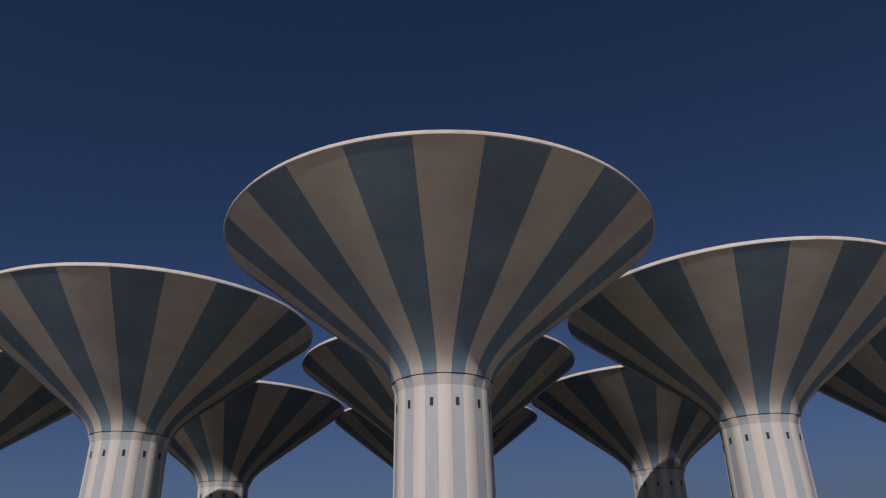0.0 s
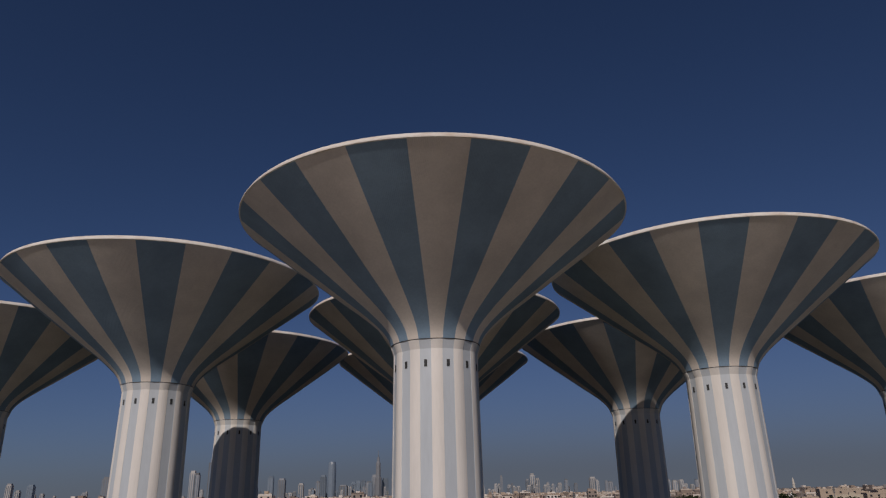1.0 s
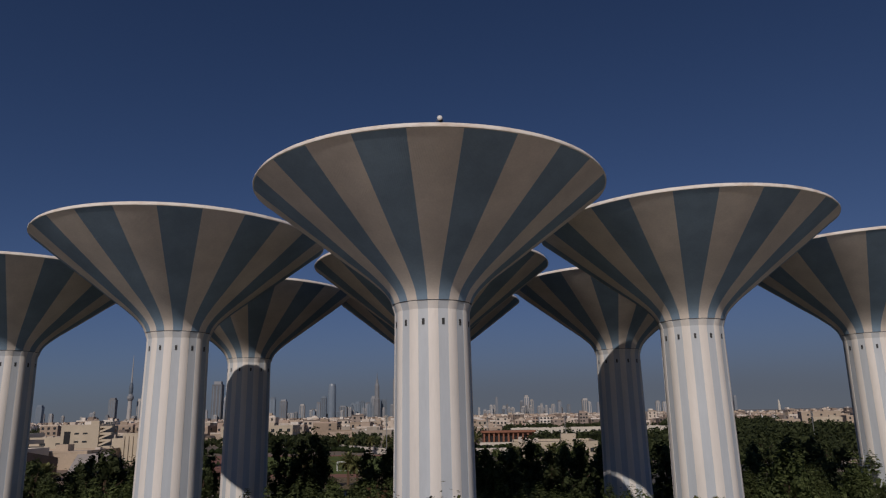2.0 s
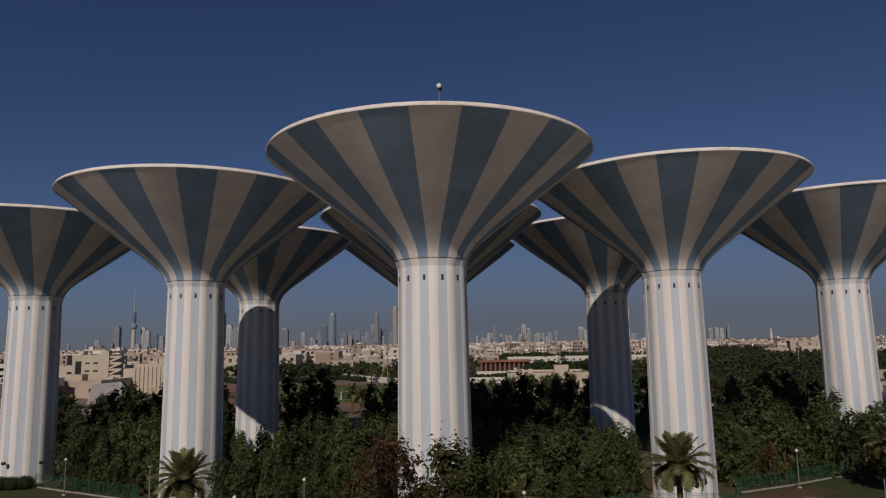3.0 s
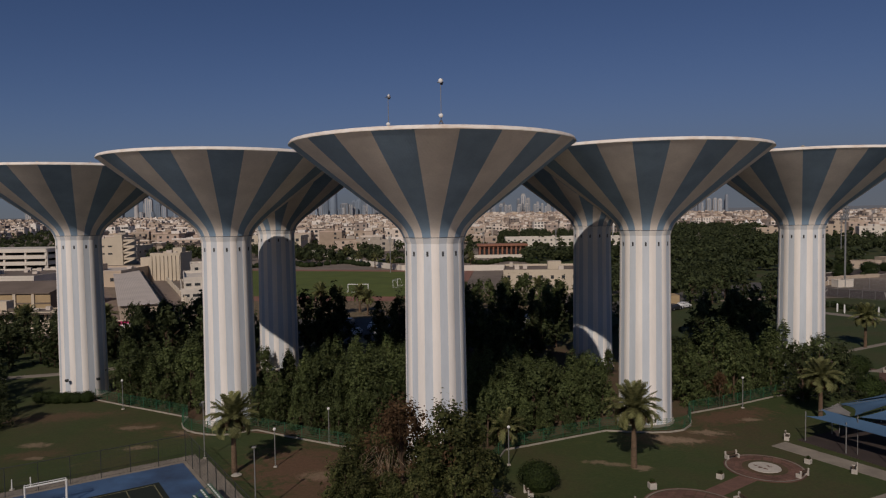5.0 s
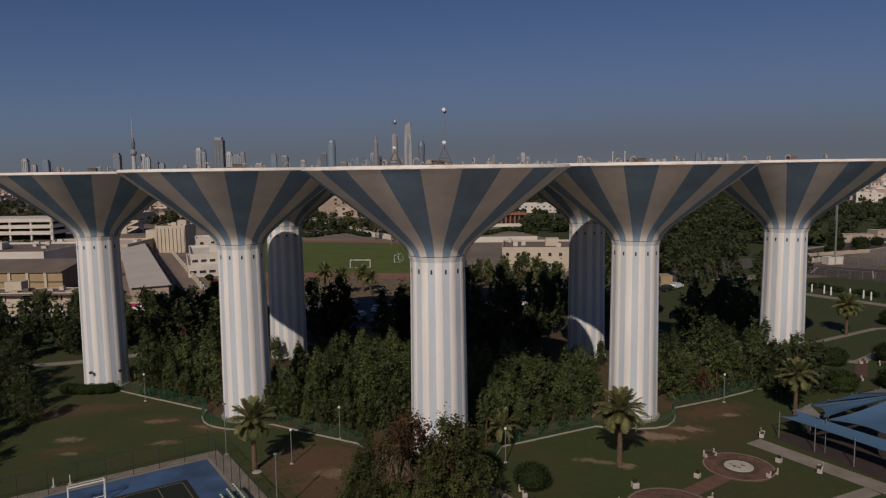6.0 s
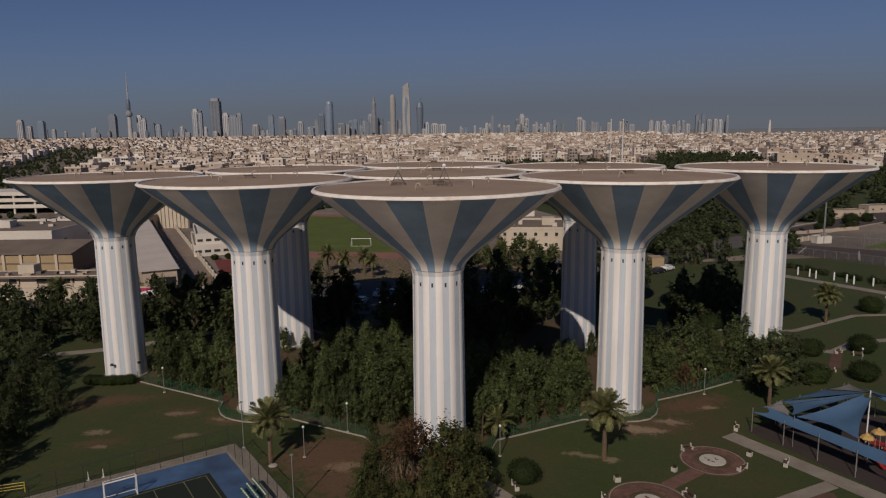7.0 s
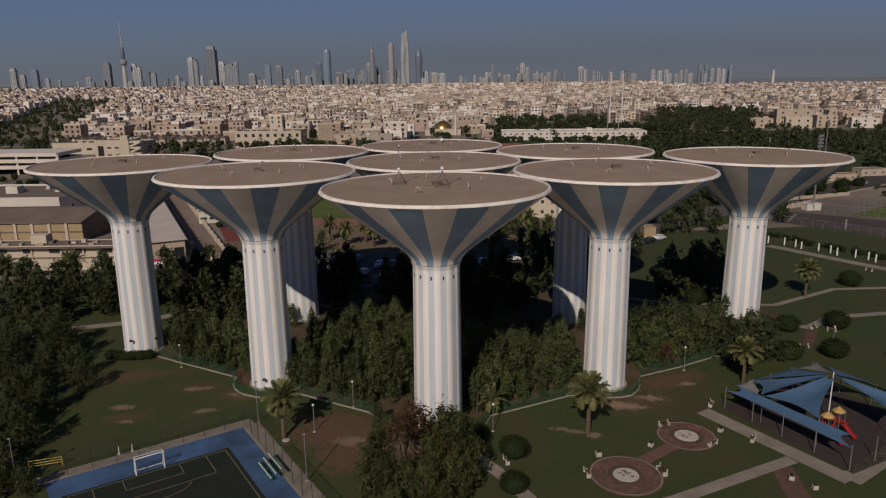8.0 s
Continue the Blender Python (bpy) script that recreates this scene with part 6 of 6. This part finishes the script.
# market of small vaulted shops behind the low complex
shop_roof = Shape()
shop_roof.add([(4.2 * k / 8 - 2.1, y, 4.4 + 1.5 * math.sin(math.pi * k / 8)) for k in range(9) for y in (0, 11)], [(2 * k, 2 * k + 2, 2 * k + 3, 2 * k + 1) for k in range(8)] + [tuple(range(0, 18, 2)), tuple(range(17, 0, -2))])
vault = thing("market_shop", "small tan market shop with a vaulted brown roof", "shop", group="market shops")
part("wall", Shape().box(-2.0, 2.0, 0.2, 10.8, -0.1, 4.42), M_TAN, vault)
part("roof", shop_roof, M_BROWNROOF, vault, "vaulted brown roof")
part("door", Shape().box(-1.1, 1.1, 0.06, 0.2, 0, 2.8), M_DARK, vault)
for i in range(44):
    m = pose(-262 + 5.0 * (i % 22) + 2.0 * (i // 22), 446 + 15 * (i // 22) + 1.5 * math.sin(i * 1.7), 0)
    if i:
        copy_thing(vault, m @ Matrix.Diagonal((1, 1, 1 + 0.12 * math.sin(i * 2.3), 1)))
    else:
        vault.matrix_basis = m
# fenced courts, road and kiosks on the far side of the park
sheet("hard_courts", [(99.7, 165.8), (150, 112), (168, 138), (108.8, 181.7)], 0.012, M_COURTGREY, "dark grey hard courts", "court", 0.1)
sheet("right_pitch", [(128.9, 174), (176, 138), (205, 160), (147, 187)], 0.016, M_PITCH, "green practice pitch", "pitch", 0.1)
sheet("far_road", [(113, 190), (240, 282), (232, 292), (106, 201)], 0.01, M_COURTGREY, "dusty road behind the courts", "road", 0.1)
walkway([(111.5, 187.2), (240, 280)], 0.7, M_CONCRETE, "pale kerb of the far road", 0.08)
walkway([(105.5, 202.5), (230, 293)], 0.7, M_CONCRETE, "pale kerb of the far road", 0.08)
for k in range(5):
    walkway([(104 + 11 * k, 164.5 - 11 * k), (112 + 11 * k, 175.5 - 8.6 * k)], 0.3, M_CONCRETE, "pale painted line on the hard court", 0.022)
mesh_fence(pose(98.6, 164.3, 0, 0, 0, -49.6), 60, 2.4, M_STEEL, "pale wire fence along the park edge", 3.0, 0.32)
mesh_fence(pose(109.4, 182.2, 0, 0, 0, -36.5), 60, 3.4, M_STEEL, "tall pale wire fence of the sports courts", 4.0, 0.4)
mesh_fence(pose(128.2, 173.4, 0, 0, 0, 36), 40, 4.4, M_STEEL, "pale wire fence behind the practice pitch", 4.0, 0.4)
cw = thing("court_wall", "low pinkish plastered wall beside the courts", "wall", pose(105.8, 180.4, 0, 0, 0, 29.4))
for i in range(7):
    part("wall_panel", Shape().box(i * 3.0, i * 3.0 + 2.7, -0.1, 0.1, -0.1, 1.3, c=0.02), M_TAN, cw)
    part("pier", Shape().box(i * 3.0 - 0.3, i * 3.0, -0.16, 0.16, -0.1, 1.55, c=0.02), M_OFFWHITE, cw)
for x, y, w, d, h, n in ((118.4, 181.5, 5, 3, 1.9, 0), (158, 244, 14, 5, 2.6, 4), (181, 258, 12, 6, 2.8, 3)):
    building("small pale service building by the courts", x, x + w, y, y + d, h, M_OFFWHITE if n == 0 else M_TAN, M_BROWNROOF, 1, n, 8, (0.8, 0.7), min(n, 1), "service building", 0.3, False, "service_building")
tw2 = thing("terrace_wall", "low pinkish wall along the far road", "wall", pose(117.7, 199.1, 0, 0, 0, 20))
for i in range(11):
    part("wall_panel", Shape().box(i * 3.0, i * 3.0 + 2.9, -0.1, 0.1, -0.1, 1.1 + 0.1 * (i % 2), c=0.02), M_TAN, tw2)
for x, y, k in ((142.3, 220.1, 1.7), (153.7, 224.3, 1.8), (147.5, 214.0, 1.0), (164.0, 231.0, 1.4), (134.0, 209.0, 1.2)):
    copy_thing(hd, ground_at(x, y, x * 17, k))
rsh = np.random.default_rng(31)
shrub = []
for i in range(46):
    k = i / 45
    shrub.append((89.5 + 16.5 * k + rsh.uniform(-1.4, 1.4), 145.0 - 28 * k + rsh.uniform(-1.2, 1.2), rsh.uniform(0.3, 0.7), rsh.uniform(0.6, 1.1), rsh.uniform(0.6, 1.1), rsh.uniform(0.5, 1.0)))
sv, sf = leaf_cloud(rsh, shrub, 5200, 0.16)
sv[:, 2] = np.maximum(sv[:, 2], 0.03)
tagged(new("shrub_row", leaf_mesh("shrub_row", sv, sf, M_HEDGE)), "low green shrubs between the wrapped saplings", "shrubs", kind="stuff")

# ---- the city ----
def house_proto(i):
    rnd = random.Random(100 + i)
    W, D, fl = rnd.uniform(12, 18), rnd.uniform(13, 20), rnd.choice((2, 2, 3, 3, 4))
    h = fl * 3.3
    t = thing("house", rnd.choice(("flat-roofed plastered city house with small windows", "pale flat-roofed villa with a roof room", "sandy stuccoed house with roof parapets")), "house", group="city houses")
    w = Shape().box(-W / 2, W / 2, 0, D, -0.3, h)
    if rnd.random() < 0.6:
        w.box(-W / 2 + rnd.uniform(0, 4), W / 2 - rnd.uniform(0, 6), -rnd.uniform(1, 2.2), 0, -0.3, h - 3.3)
    part("wall", w, M_HOUSE, t)
    p = Shape()
    for a in ((-W / 2, W / 2, -0.04, 0.3), (-W / 2, W / 2, D - 0.3, D), (-W / 2 - 0.04, -W / 2 + 0.3, 0.3, D - 0.3), (W / 2 - 0.3, W / 2 + 0.04, 0.3, D - 0.3)):
        p.box(*a, h, h + 1.0)
    part("parapet", p, M_HOUSE, t)
    x = rnd.uniform(-W / 2 + 1, W / 2 - 6)
    part("roof_room", Shape().box(x, x + 5, D * 0.4, D * 0.4 + 5, h, h + 2.9), M_HOUSE, t)
    part("water_tank", Shape().lathe([(0.8, h), (0.85, h + 0.2), (0.85, h + 1.5), (0.2, h + 1.8)], 10), M_WHITEMETAL, t, at=pose(-x * 0.5, D * 0.75, 0))
    wm = Shape().box(-0.7, 0.7, -0.12, 0.1, 0, 1.6).mesh("window", [M_GLASS])
    n = 3 if W < 15 else 4
    for f in range(fl):
        for k in range(n):
            part("window", wm, None, t, at=pose(-W / 2 + W * (k + 0.5) / n, -0.02, f * 3.3 + 1.0))
    for f in range(fl):
        part("window", wm, None, t, at=pose(W / 2, D * 0.3, f * 3.3 + 1.0, 0, 0, 90))
        part("window", wm, None, t, at=pose(-W / 2, D * 0.3, f * 3.3 + 1.0, 0, 0, -90))
    return t


def green_belt(x, y):
    """Where trees or roads stand in place of houses."""
    if 430 < y < 1900 and abs(x + 0.455 * y + 100) < 26 + 0.03 * y:
        return True
    if 480 < y < 860 and 0.31 * y < x < 0.475 * y:
        return True
    if 560 < y < 720 and 0.085 * y < x < 0.25 * y:
        return True
    if 40 < x < 520 and 300 < y < 620 and y < 640 - 0.35 * abs(x - 220):
        return True
    return math.sin(x * 0.011 + 1.3) * math.sin(y * 0.0063 + x * 0.002) > 0.93


rc = random.Random(42)
near, mid = [], []
y = 440.0
while y < 4550:
    step = 14.5 if y < 1250 else 16 if y < 1500 else 20 if y < 2600 else 30
    half = 0.74 * (y + 42) + 30
    x = -half + rc.uniform(0, step)
    street = rc.random() < 0.18
    while x < half:
        px, py = x + rc.uniform(-3, 3), y + rc.uniform(-4, 4)
        if not (green_belt(px, py) or (py > 3250 and px > 0.31 * py) or (y < 640 and 30 < px < 200) or (y < 560 and abs(px - 2) < 26) or (y < 492 and -270 < px < -80)) and rc.random() < (0.9 if y < 1500 else 0.85):
            (near if y < 640 else mid).append((px, py, step))
        x += step * rc.choice((0.85, 1.0, 1.0, 1.6 if street else 1.1))
    y += step * (1.05 if not street else 1.6)
protos = [house_proto(i) for i in range(9)]
used = set()
rc.shuffle(near)
for i, (px, py, _) in enumerate(near[:150]):
    k = i % 9
    m = pose(px, py, -0.1, 0, 0, rc.choice((0, 0, 90, -90, 12, -8))) @ Matrix.Diagonal((rc.uniform(0.85, 1.2), rc.uniform(0.85, 1.2), rc.uniform(0.85, 1.15), 1))
    if k in used:
        copy_thing(protos[k], m)
    else:
        protos[k].matrix_basis = m
        used.add(k)
mid += near[150:]
city = Shape()
cv, cf, cs = [], [], []
BOXF = ((0, 2, 3, 1), (4, 5, 7, 6), (0, 1, 5, 4), (2, 6, 7, 3), (0, 4, 6, 2), (1, 3, 7, 5))


def cbox(x0, x1, y0, y1, z0, z1, slot=0, faces=BOXF):
    k = len(cv)
    cv.extend([(xx, yy, zz) for zz in (z0, z1) for yy in (y0, y1) for xx in (x0, x1)])
    cf.extend([tuple(k + q for q in f) for f in faces])
    cs.extend([slot] * len(faces))


SIDES = BOXF[1:]
for px, py, step in mid:
    W, D = step * rc.uniform(0.55, 0.92), step * rc.uniform(0.6, 0.95)
    fl = rc.choice((2, 2, 3, 3, 3, 4, 1, 5 if rc.random() < 0.2 else 2)) if py < 3300 else rc.choice((2, 3, 4, 5, 6, 7))
    h = fl * 3.3 * (1 if step < 25 else 1.1)
    cbox(px, px + W, py, py + D, -0.4, h, 0, SIDES)
    a = rc.uniform(0, 0.5)
    cbox(px + W * a, px + W * (a + rc.uniform(0.25, 0.45)), py + D * 0.3, py + D * rc.uniform(0.55, 0.9), h, h + rc.uniform(2.2, 3.6), 0, SIDES)
    if py < 2600:
        q = rc.uniform(0.1, 0.7)
        cbox(px + W * q, px + W * q + rc.uniform(1, 3.5), py + D * 0.1, py + D * 0.1 + 2.0, h, h + rc.uniform(0.8, 2.2), 0, SIDES)
    if py < 1500:
        cbox(px, px + W, py - 0.05, py + 0.3, h, h + 1.0, 0, SIDES)
        cbox(px + W * 0.7, px + W * 0.7 + 1.6, py + D * 0.2, py + D * 0.2 + 1.6, h, h + 1.7, 0, SIDES)
        if rc.random() < 0.5:
            cbox(px + W * rc.uniform(0.0, 0.3), px + W * rc.uniform(0.5, 0.8), py - rc.uniform(1, 3), py, -0.4, h * rc.uniform(0.5, 0.75), 0, SIDES)
        n = rc.choice((2, 3, 3, 4))
        ww = rc.uniform(0.6, 1.1)
        for f in range(fl if py < 1000 else 0):
            for k in range(n):
                if rc.random() < 0.85:
                    xx = px + W * (k + 0.5) / n
                    cbox(xx - ww, xx + ww, py - 0.12, py, f * 3.3 + 0.9, f * 3.3 + 2.6, 1, (BOXF[1], BOXF[2]))
            if py < 800:
                for xx, face in ((px - 0.1, BOXF[4]), (px + W, BOXF[5])):
                    cbox(xx, xx + 0.1, py + D * 0.3, py + D * 0.3 + 1.6, f * 3.3 + 0.9, f * 3.3 + 2.5, 1, (face,))
city.v, city.f, city.s = cv, cf, cs
solid("city_houses", city, [M_HOUSES, M_GLASS], "dense sea of flat-roofed sand-coloured city houses", "houses", kind="stuff")

# ---- belts of trees in and before the city ----
rngt = np.random.default_rng(77)
tv, tf = [], []
spots = []
def belt(n, x0, x1, y0, y1, h0, h1):
    for _ in range(n):
        spots.append((rngt.uniform(x0, x1), rngt.uniform(y0, y1), rngt.uniform(h0, h1)))


belt(95, 58, 104, 162, 222, 4, 7)
belt(110, 70, 160, 215, 300, 4, 7.5)
belt(330, 120, 340, 285, 445, 5, 10)
belt(110, 40, 150, 300, 345, 5, 8)
belt(60, -90, 14, 318, 345, 5, 8)
belt(40, -170, -80, 345, 400, 5, 9)
belt(60, -190, 40, 405, 418, 5, 9)
belt(110, 20, 190, 490, 560, 6, 9)
belt(40, 36, 130, 440, 452, 3, 5)
belt(120, 330, 520, 300, 520, 6, 9)
belt(36, 200, 330, 230, 300, 5, 8)
belt(12, -250, -170, 250, 280, 3, 5)
belt(60, -340, -240, 330, 440, 6, 10)
belt(24, 40, 60, 160, 210, 6, 9)
belt(26, 128, 186, 206, 246, 1.8, 3.6)
belt(30, 170, 250, 250, 300, 3, 6)
for _ in range(330):
    yy = rngt.uniform(430, 1900)
    spots.append((-0.455 * yy - 100 + rngt.uniform(-1, 1) * (26 + 0.03 * yy), yy, rngt.uniform(6, 11)))
for _ in range(330):
    yy = rngt.uniform(480, 860)
    spots.append((rngt.uniform(0.31, 0.475) * yy, yy, rngt.uniform(7, 12)))
for _ in range(110):
    yy = rngt.uniform(560, 720)
    spots.append((rngt.uniform(0.085, 0.25) * yy, yy, rngt.uniform(5, 10)))
for _ in range(1900):
    yy = 460 + 2600 * rngt.uniform(0, 1) ** 1.3
    spots.append((rngt.uniform(-0.7, 0.7) * yy, yy, rngt.uniform(4, 8)))
for px in np.arange(-2200, 2200, 26):
    for py in np.arange(460, 3600, 26):
        if abs(px) < 0.72 * py and math.sin(px * 0.011 + 1.3) * math.sin(py * 0.0063 + px * 0.002) > 0.935:
            spots.append((px + rngt.uniform(-9, 9), py + rngt.uniform(-9, 9), rngt.uniform(5, 9)))
nv = 0
for x, y, h in spots:
    if abs(y - 0.84 * x - 104) < 6 or (105 < x < 245 and abs(y - 0.724 * x - 117) < 9):
        continue
    far = y > 700
    w = h * rngt.uniform(0.36, 0.55)
    blobs = [(x + rngt.uniform(-.4, .4) * w, y + rngt.uniform(-.4, .4) * w, h * rngt.uniform(0.35, 0.72), w * rngt.uniform(0.5, 0.8), w * rngt.uniform(0.5, 0.8), h * rngt.uniform(0.22, 0.32)) for _ in range(2 if far else 5)]
    v, f = leaf_cloud(rngt, blobs, 18 if far else 210 if y < 225 else 88, 1.5 if far else 0.45 if y < 225 else 0.8)
    v[:, 2] = np.maximum(v[:, 2], 0.05)
    tv.append(v)
    tf.append(f + nv)
    nv += len(v)
ft = new("far_trees", leaf_mesh("far_trees", np.concatenate(tv), np.concatenate(tf), M_DARKLEAF))
tagged(ft, "dark green tree belts and gardens among the houses", "trees", kind="stuff")

# ---- skyline ----
KX, KH = 0.924, 0.962
def tower_block(x, w, h, style, y=4000):
    mats = {"g": M_TOWERGLASS, "p": M_TOWERPALE, "s": M_TOWERGREY}
    x, w, h = x * KX, w * KX, (h - 42) * KH + 42
    t = thing("high_rise", {"g": "distant dark glass office tower in the skyline", "p": "distant pale stone high-rise in the skyline", "s": "distant grey concrete high-rise in the skyline"}[style], "high-rise", pose(x, y, -1), "skyline towers")
    s = Shape().box(-w / 2, w / 2, 0, w * 0.8, 0, h * 0.93)
    part("body", s, mats[style], t)
    part("crown", Shape().box(-w * 0.36, w * 0.36, w * 0.1, w * 0.7, h * 0.93, h), mats[style], t)
    n = 2 if w < 30 else 3
    bands = Shape()
    for i in range(n):
        x0 = -w / 2 + w * (i + 0.28) / n
        bands.box(x0, x0 + w / n * 0.38, -0.5, 0, h * 0.06, h * 0.9)
    tagged(part("window_band", bands, M_TOWERGLASS, t), kind="stuff")
    return t


for row in [(-2605, 34, 140, "p"), (-2549, 27, 103, "p"), (-2476, 37, 132, "g"), (-2032, 41, 166, "s"), (-1865, 30, 158, "p"), (-1838, 26, 140, "p"), (-1790, 34, 112, "g"), (-1752, 30, 104, "s"),
            (-1518, 34, 190, "p"), (-1490, 28, 178, "s"), (-1395, 60, 250, "s"), (-1331, 34, 165, "p"), (-1285, 52, 150, "s"), (-1246, 26, 164, "s"), (-1052, 32, 152, "g"), (-986, 41, 138, "s"), (-1150, 40, 95, "p")]:
    tower_block(*row)
for row in [(-740, 34, 152, "g"), (-770, 24, 120, "s"), (-560, 26, 112, "g"), (-532, 28, 118, "g"), (-502, 26, 122, "g"), (-470, 34, 112, "s"), (-436, 30, 148, "s"), (-372, 34, 128, "g"), (-320, 24, 100, "s"),
            (-258, 24, 112, "s"), (-90, 30, 96, "p"), (-40, 40, 88, "p"), (10, 40, 84, "p"), (-620, 50, 96, "s"), (-870, 30, 110, "p"), (317, 14, 129, "s"), (500, 27, 137, "p"), (530, 24, 112, "p"), (470, 20, 108, "s"), (857, 36, 112, "p"), (880, 24, 96, "p")]:
    tower_block(*row)
for row in [(1585, 18, 124, "s"), (1622, 16, 126, "g"), (1772, 15, 113, "s"), (1660, 26, 92, "p"), (1700, 24, 94, "p"), (1730, 22, 90, "p"), (1500, 20, 88, "s"), (1300, 24, 92, "p"), (1340, 26, 86, "p"), (1380, 24, 88, "p"), (700, 20, 104, "s"), (660, 24, 84, "p"), (960, 26, 86, "s"), (1040, 24, 80, "p")]:
    tower_block(*row)
rs = random.Random(5)
for i in range(150):
    x = rs.choice((rs.uniform(-2700, 0), rs.uniform(250, 1750), rs.gauss(-1350, 260), rs.gauss(-480, 180), rs.gauss(480, 160), rs.gauss(1320, 200)))
    tower_block(x, rs.uniform(11, 26), rs.uniform(50, 90) + (14 if abs(x + 480) < 180 else 0), rs.choice("ppppssg"), rs.uniform(3800, 4250))


def landmark(name, label, x, profile, material, n=16, turn=0.0, squash=1.0):
    t = thing(name, label, "landmark tower", pose(x * KX, 3960, -1, 0, 0, turn))
    part("body", Shape().lathe([(r * KX, (z - 42) * KH + 42 if z > 0 else 0) for r, z in profile], n), material, t)
    return t


# broadcasting tower with two drums and a needle
bt = landmark("broadcast_tower", "slim telecommunications tower with drums and a long needle", -1903, [(16, 0), (14, 40), (12.5, 100), (11, 158)], M_TOWERPALE)
part("lower_drum", Shape().lathe([(11, 142), (17, 150), (18.5, 156), (18, 165), (12, 172), (10, 178)], 20), M_TOWERGREY, bt, "wide grey viewing drum")
part("upper_drum", Shape().lathe([(9, 178), (11, 190), (11.5, 214), (10, 224), (8, 236), (5, 242)], 20), M_TOWERGLASS, bt, "slim upper drum of glass")
part("needle", Shape().lathe([(4.2, 240), (3.4, 300), (2.2, 350), (1.0, 394)], 8), M_TOWERPALE, bt)
tt = landmark("tall_tower", "tallest pale skyscraper with a folded slanting crown", -211, [(32, 0), (33, 60), (31, 200), (28, 250)], M_TOWERPALE, 4, 45)
part("crown", Shape().add([(-18, -18, 236), (18, -18, 236), (18, 18, 236), (-18, 18, 236), (-17, -16, 290), (14, -16, 314), (14, 15, 316), (-17, 15, 296)],
                          [(0, 1, 5, 4), (1, 2, 6, 5), (2, 3, 7, 6), (3, 0, 4, 7), (4, 5, 6, 7)]), M_TOWERPALE, tt, at=pose(0, 0, 0, 0, 0, -45))
part("fold", Shape().add([(-3, -22.4, 10), (10, -22.4, 10), (2, -22.4, 120), (11, -21.2, 215), (-3, -19.4, 240), (-9, -22.2, 160)], [(0, 1, 2, 5), (5, 2, 3, 4)]), M_TOWERGLASS, tt, "dark glazed fold", pose(0, 0, 0, 0, 0, -45))
vt = landmark("vase_tower", "dark glass tower swelling upwards with a curled top", -129, [(15, 0), (16, 50), (21, 140), (22, 180), (16, 206), (9, 213)], M_TOWERGLASS)
part("curl", Shape().tube([(-6, 0, 196), (2, 0, 208), (8, 0, 222), (11, 0, 227)], 4, 1.5), M_TOWERGLASS, vt)
landmark("pair_tower", "brown-grey rounded twin-edged skyscraper", -294, [(17, 0), (18, 120), (18, 215), (16, 240), (11, 252), (7, 256)], M_TOWERPALE, 12)
sp2 = landmark("spire_tower", "grey stepped skyscraper with a spire", -409, [(22, 0), (21, 130), (15, 134), (14, 206), (9, 218), (7, 240)], M_TOWERGREY, 8, 22)
part("spire", Shape().lathe([(4, 222), (1.8, 250), (0.7, 272)], 6), M_TOWERGREY, sp2)
landmark("round_tower", "dark blue glass tower with a rounded side", -681, [(24, 0), (24, 180), (22, 206), (19, 220)], M_TOWERGLASS, 14)
landmark("white_minaret", "tall pale mosque minaret among the houses", 2015, [(8, 0), (7.5, 46), (8.5, 48), (8.5, 52), (6, 54), (5.5, 68), (1.5, 84)], M_OFFWHITE, 8)
vv = thing("forked_tower", "far pair of towers joined by a V-shaped top", "landmark tower", pose(1141 * KX, 4000, -1))
part("body", Shape().box(-14, -6, 0, 12, 0, 84).box(6, 14, 0, 12, 0, 84), M_TOWERGREY, vv)
part("fork", Shape().add([(-16, 0, 88), (-8, 0, 88), (4, 0, 62), (-4, 0, 62), (16, 0, 88), (8, 0, 88)], [(0, 3, 2, 1), (5, 3, 2, 4)]), M_TOWERGREY, vv)
# backdrop ring for far land and sea that closes the horizon, haze in its colour
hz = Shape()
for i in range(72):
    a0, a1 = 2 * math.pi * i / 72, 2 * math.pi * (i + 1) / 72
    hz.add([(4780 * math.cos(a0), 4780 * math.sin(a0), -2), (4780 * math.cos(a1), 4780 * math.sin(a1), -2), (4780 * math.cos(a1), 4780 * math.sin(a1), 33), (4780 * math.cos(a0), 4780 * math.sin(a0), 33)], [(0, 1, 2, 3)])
solid("backdrop", hz, M_HAZE, "far shore backdrop ring with haze put into its colour", "distance", kind="structure")
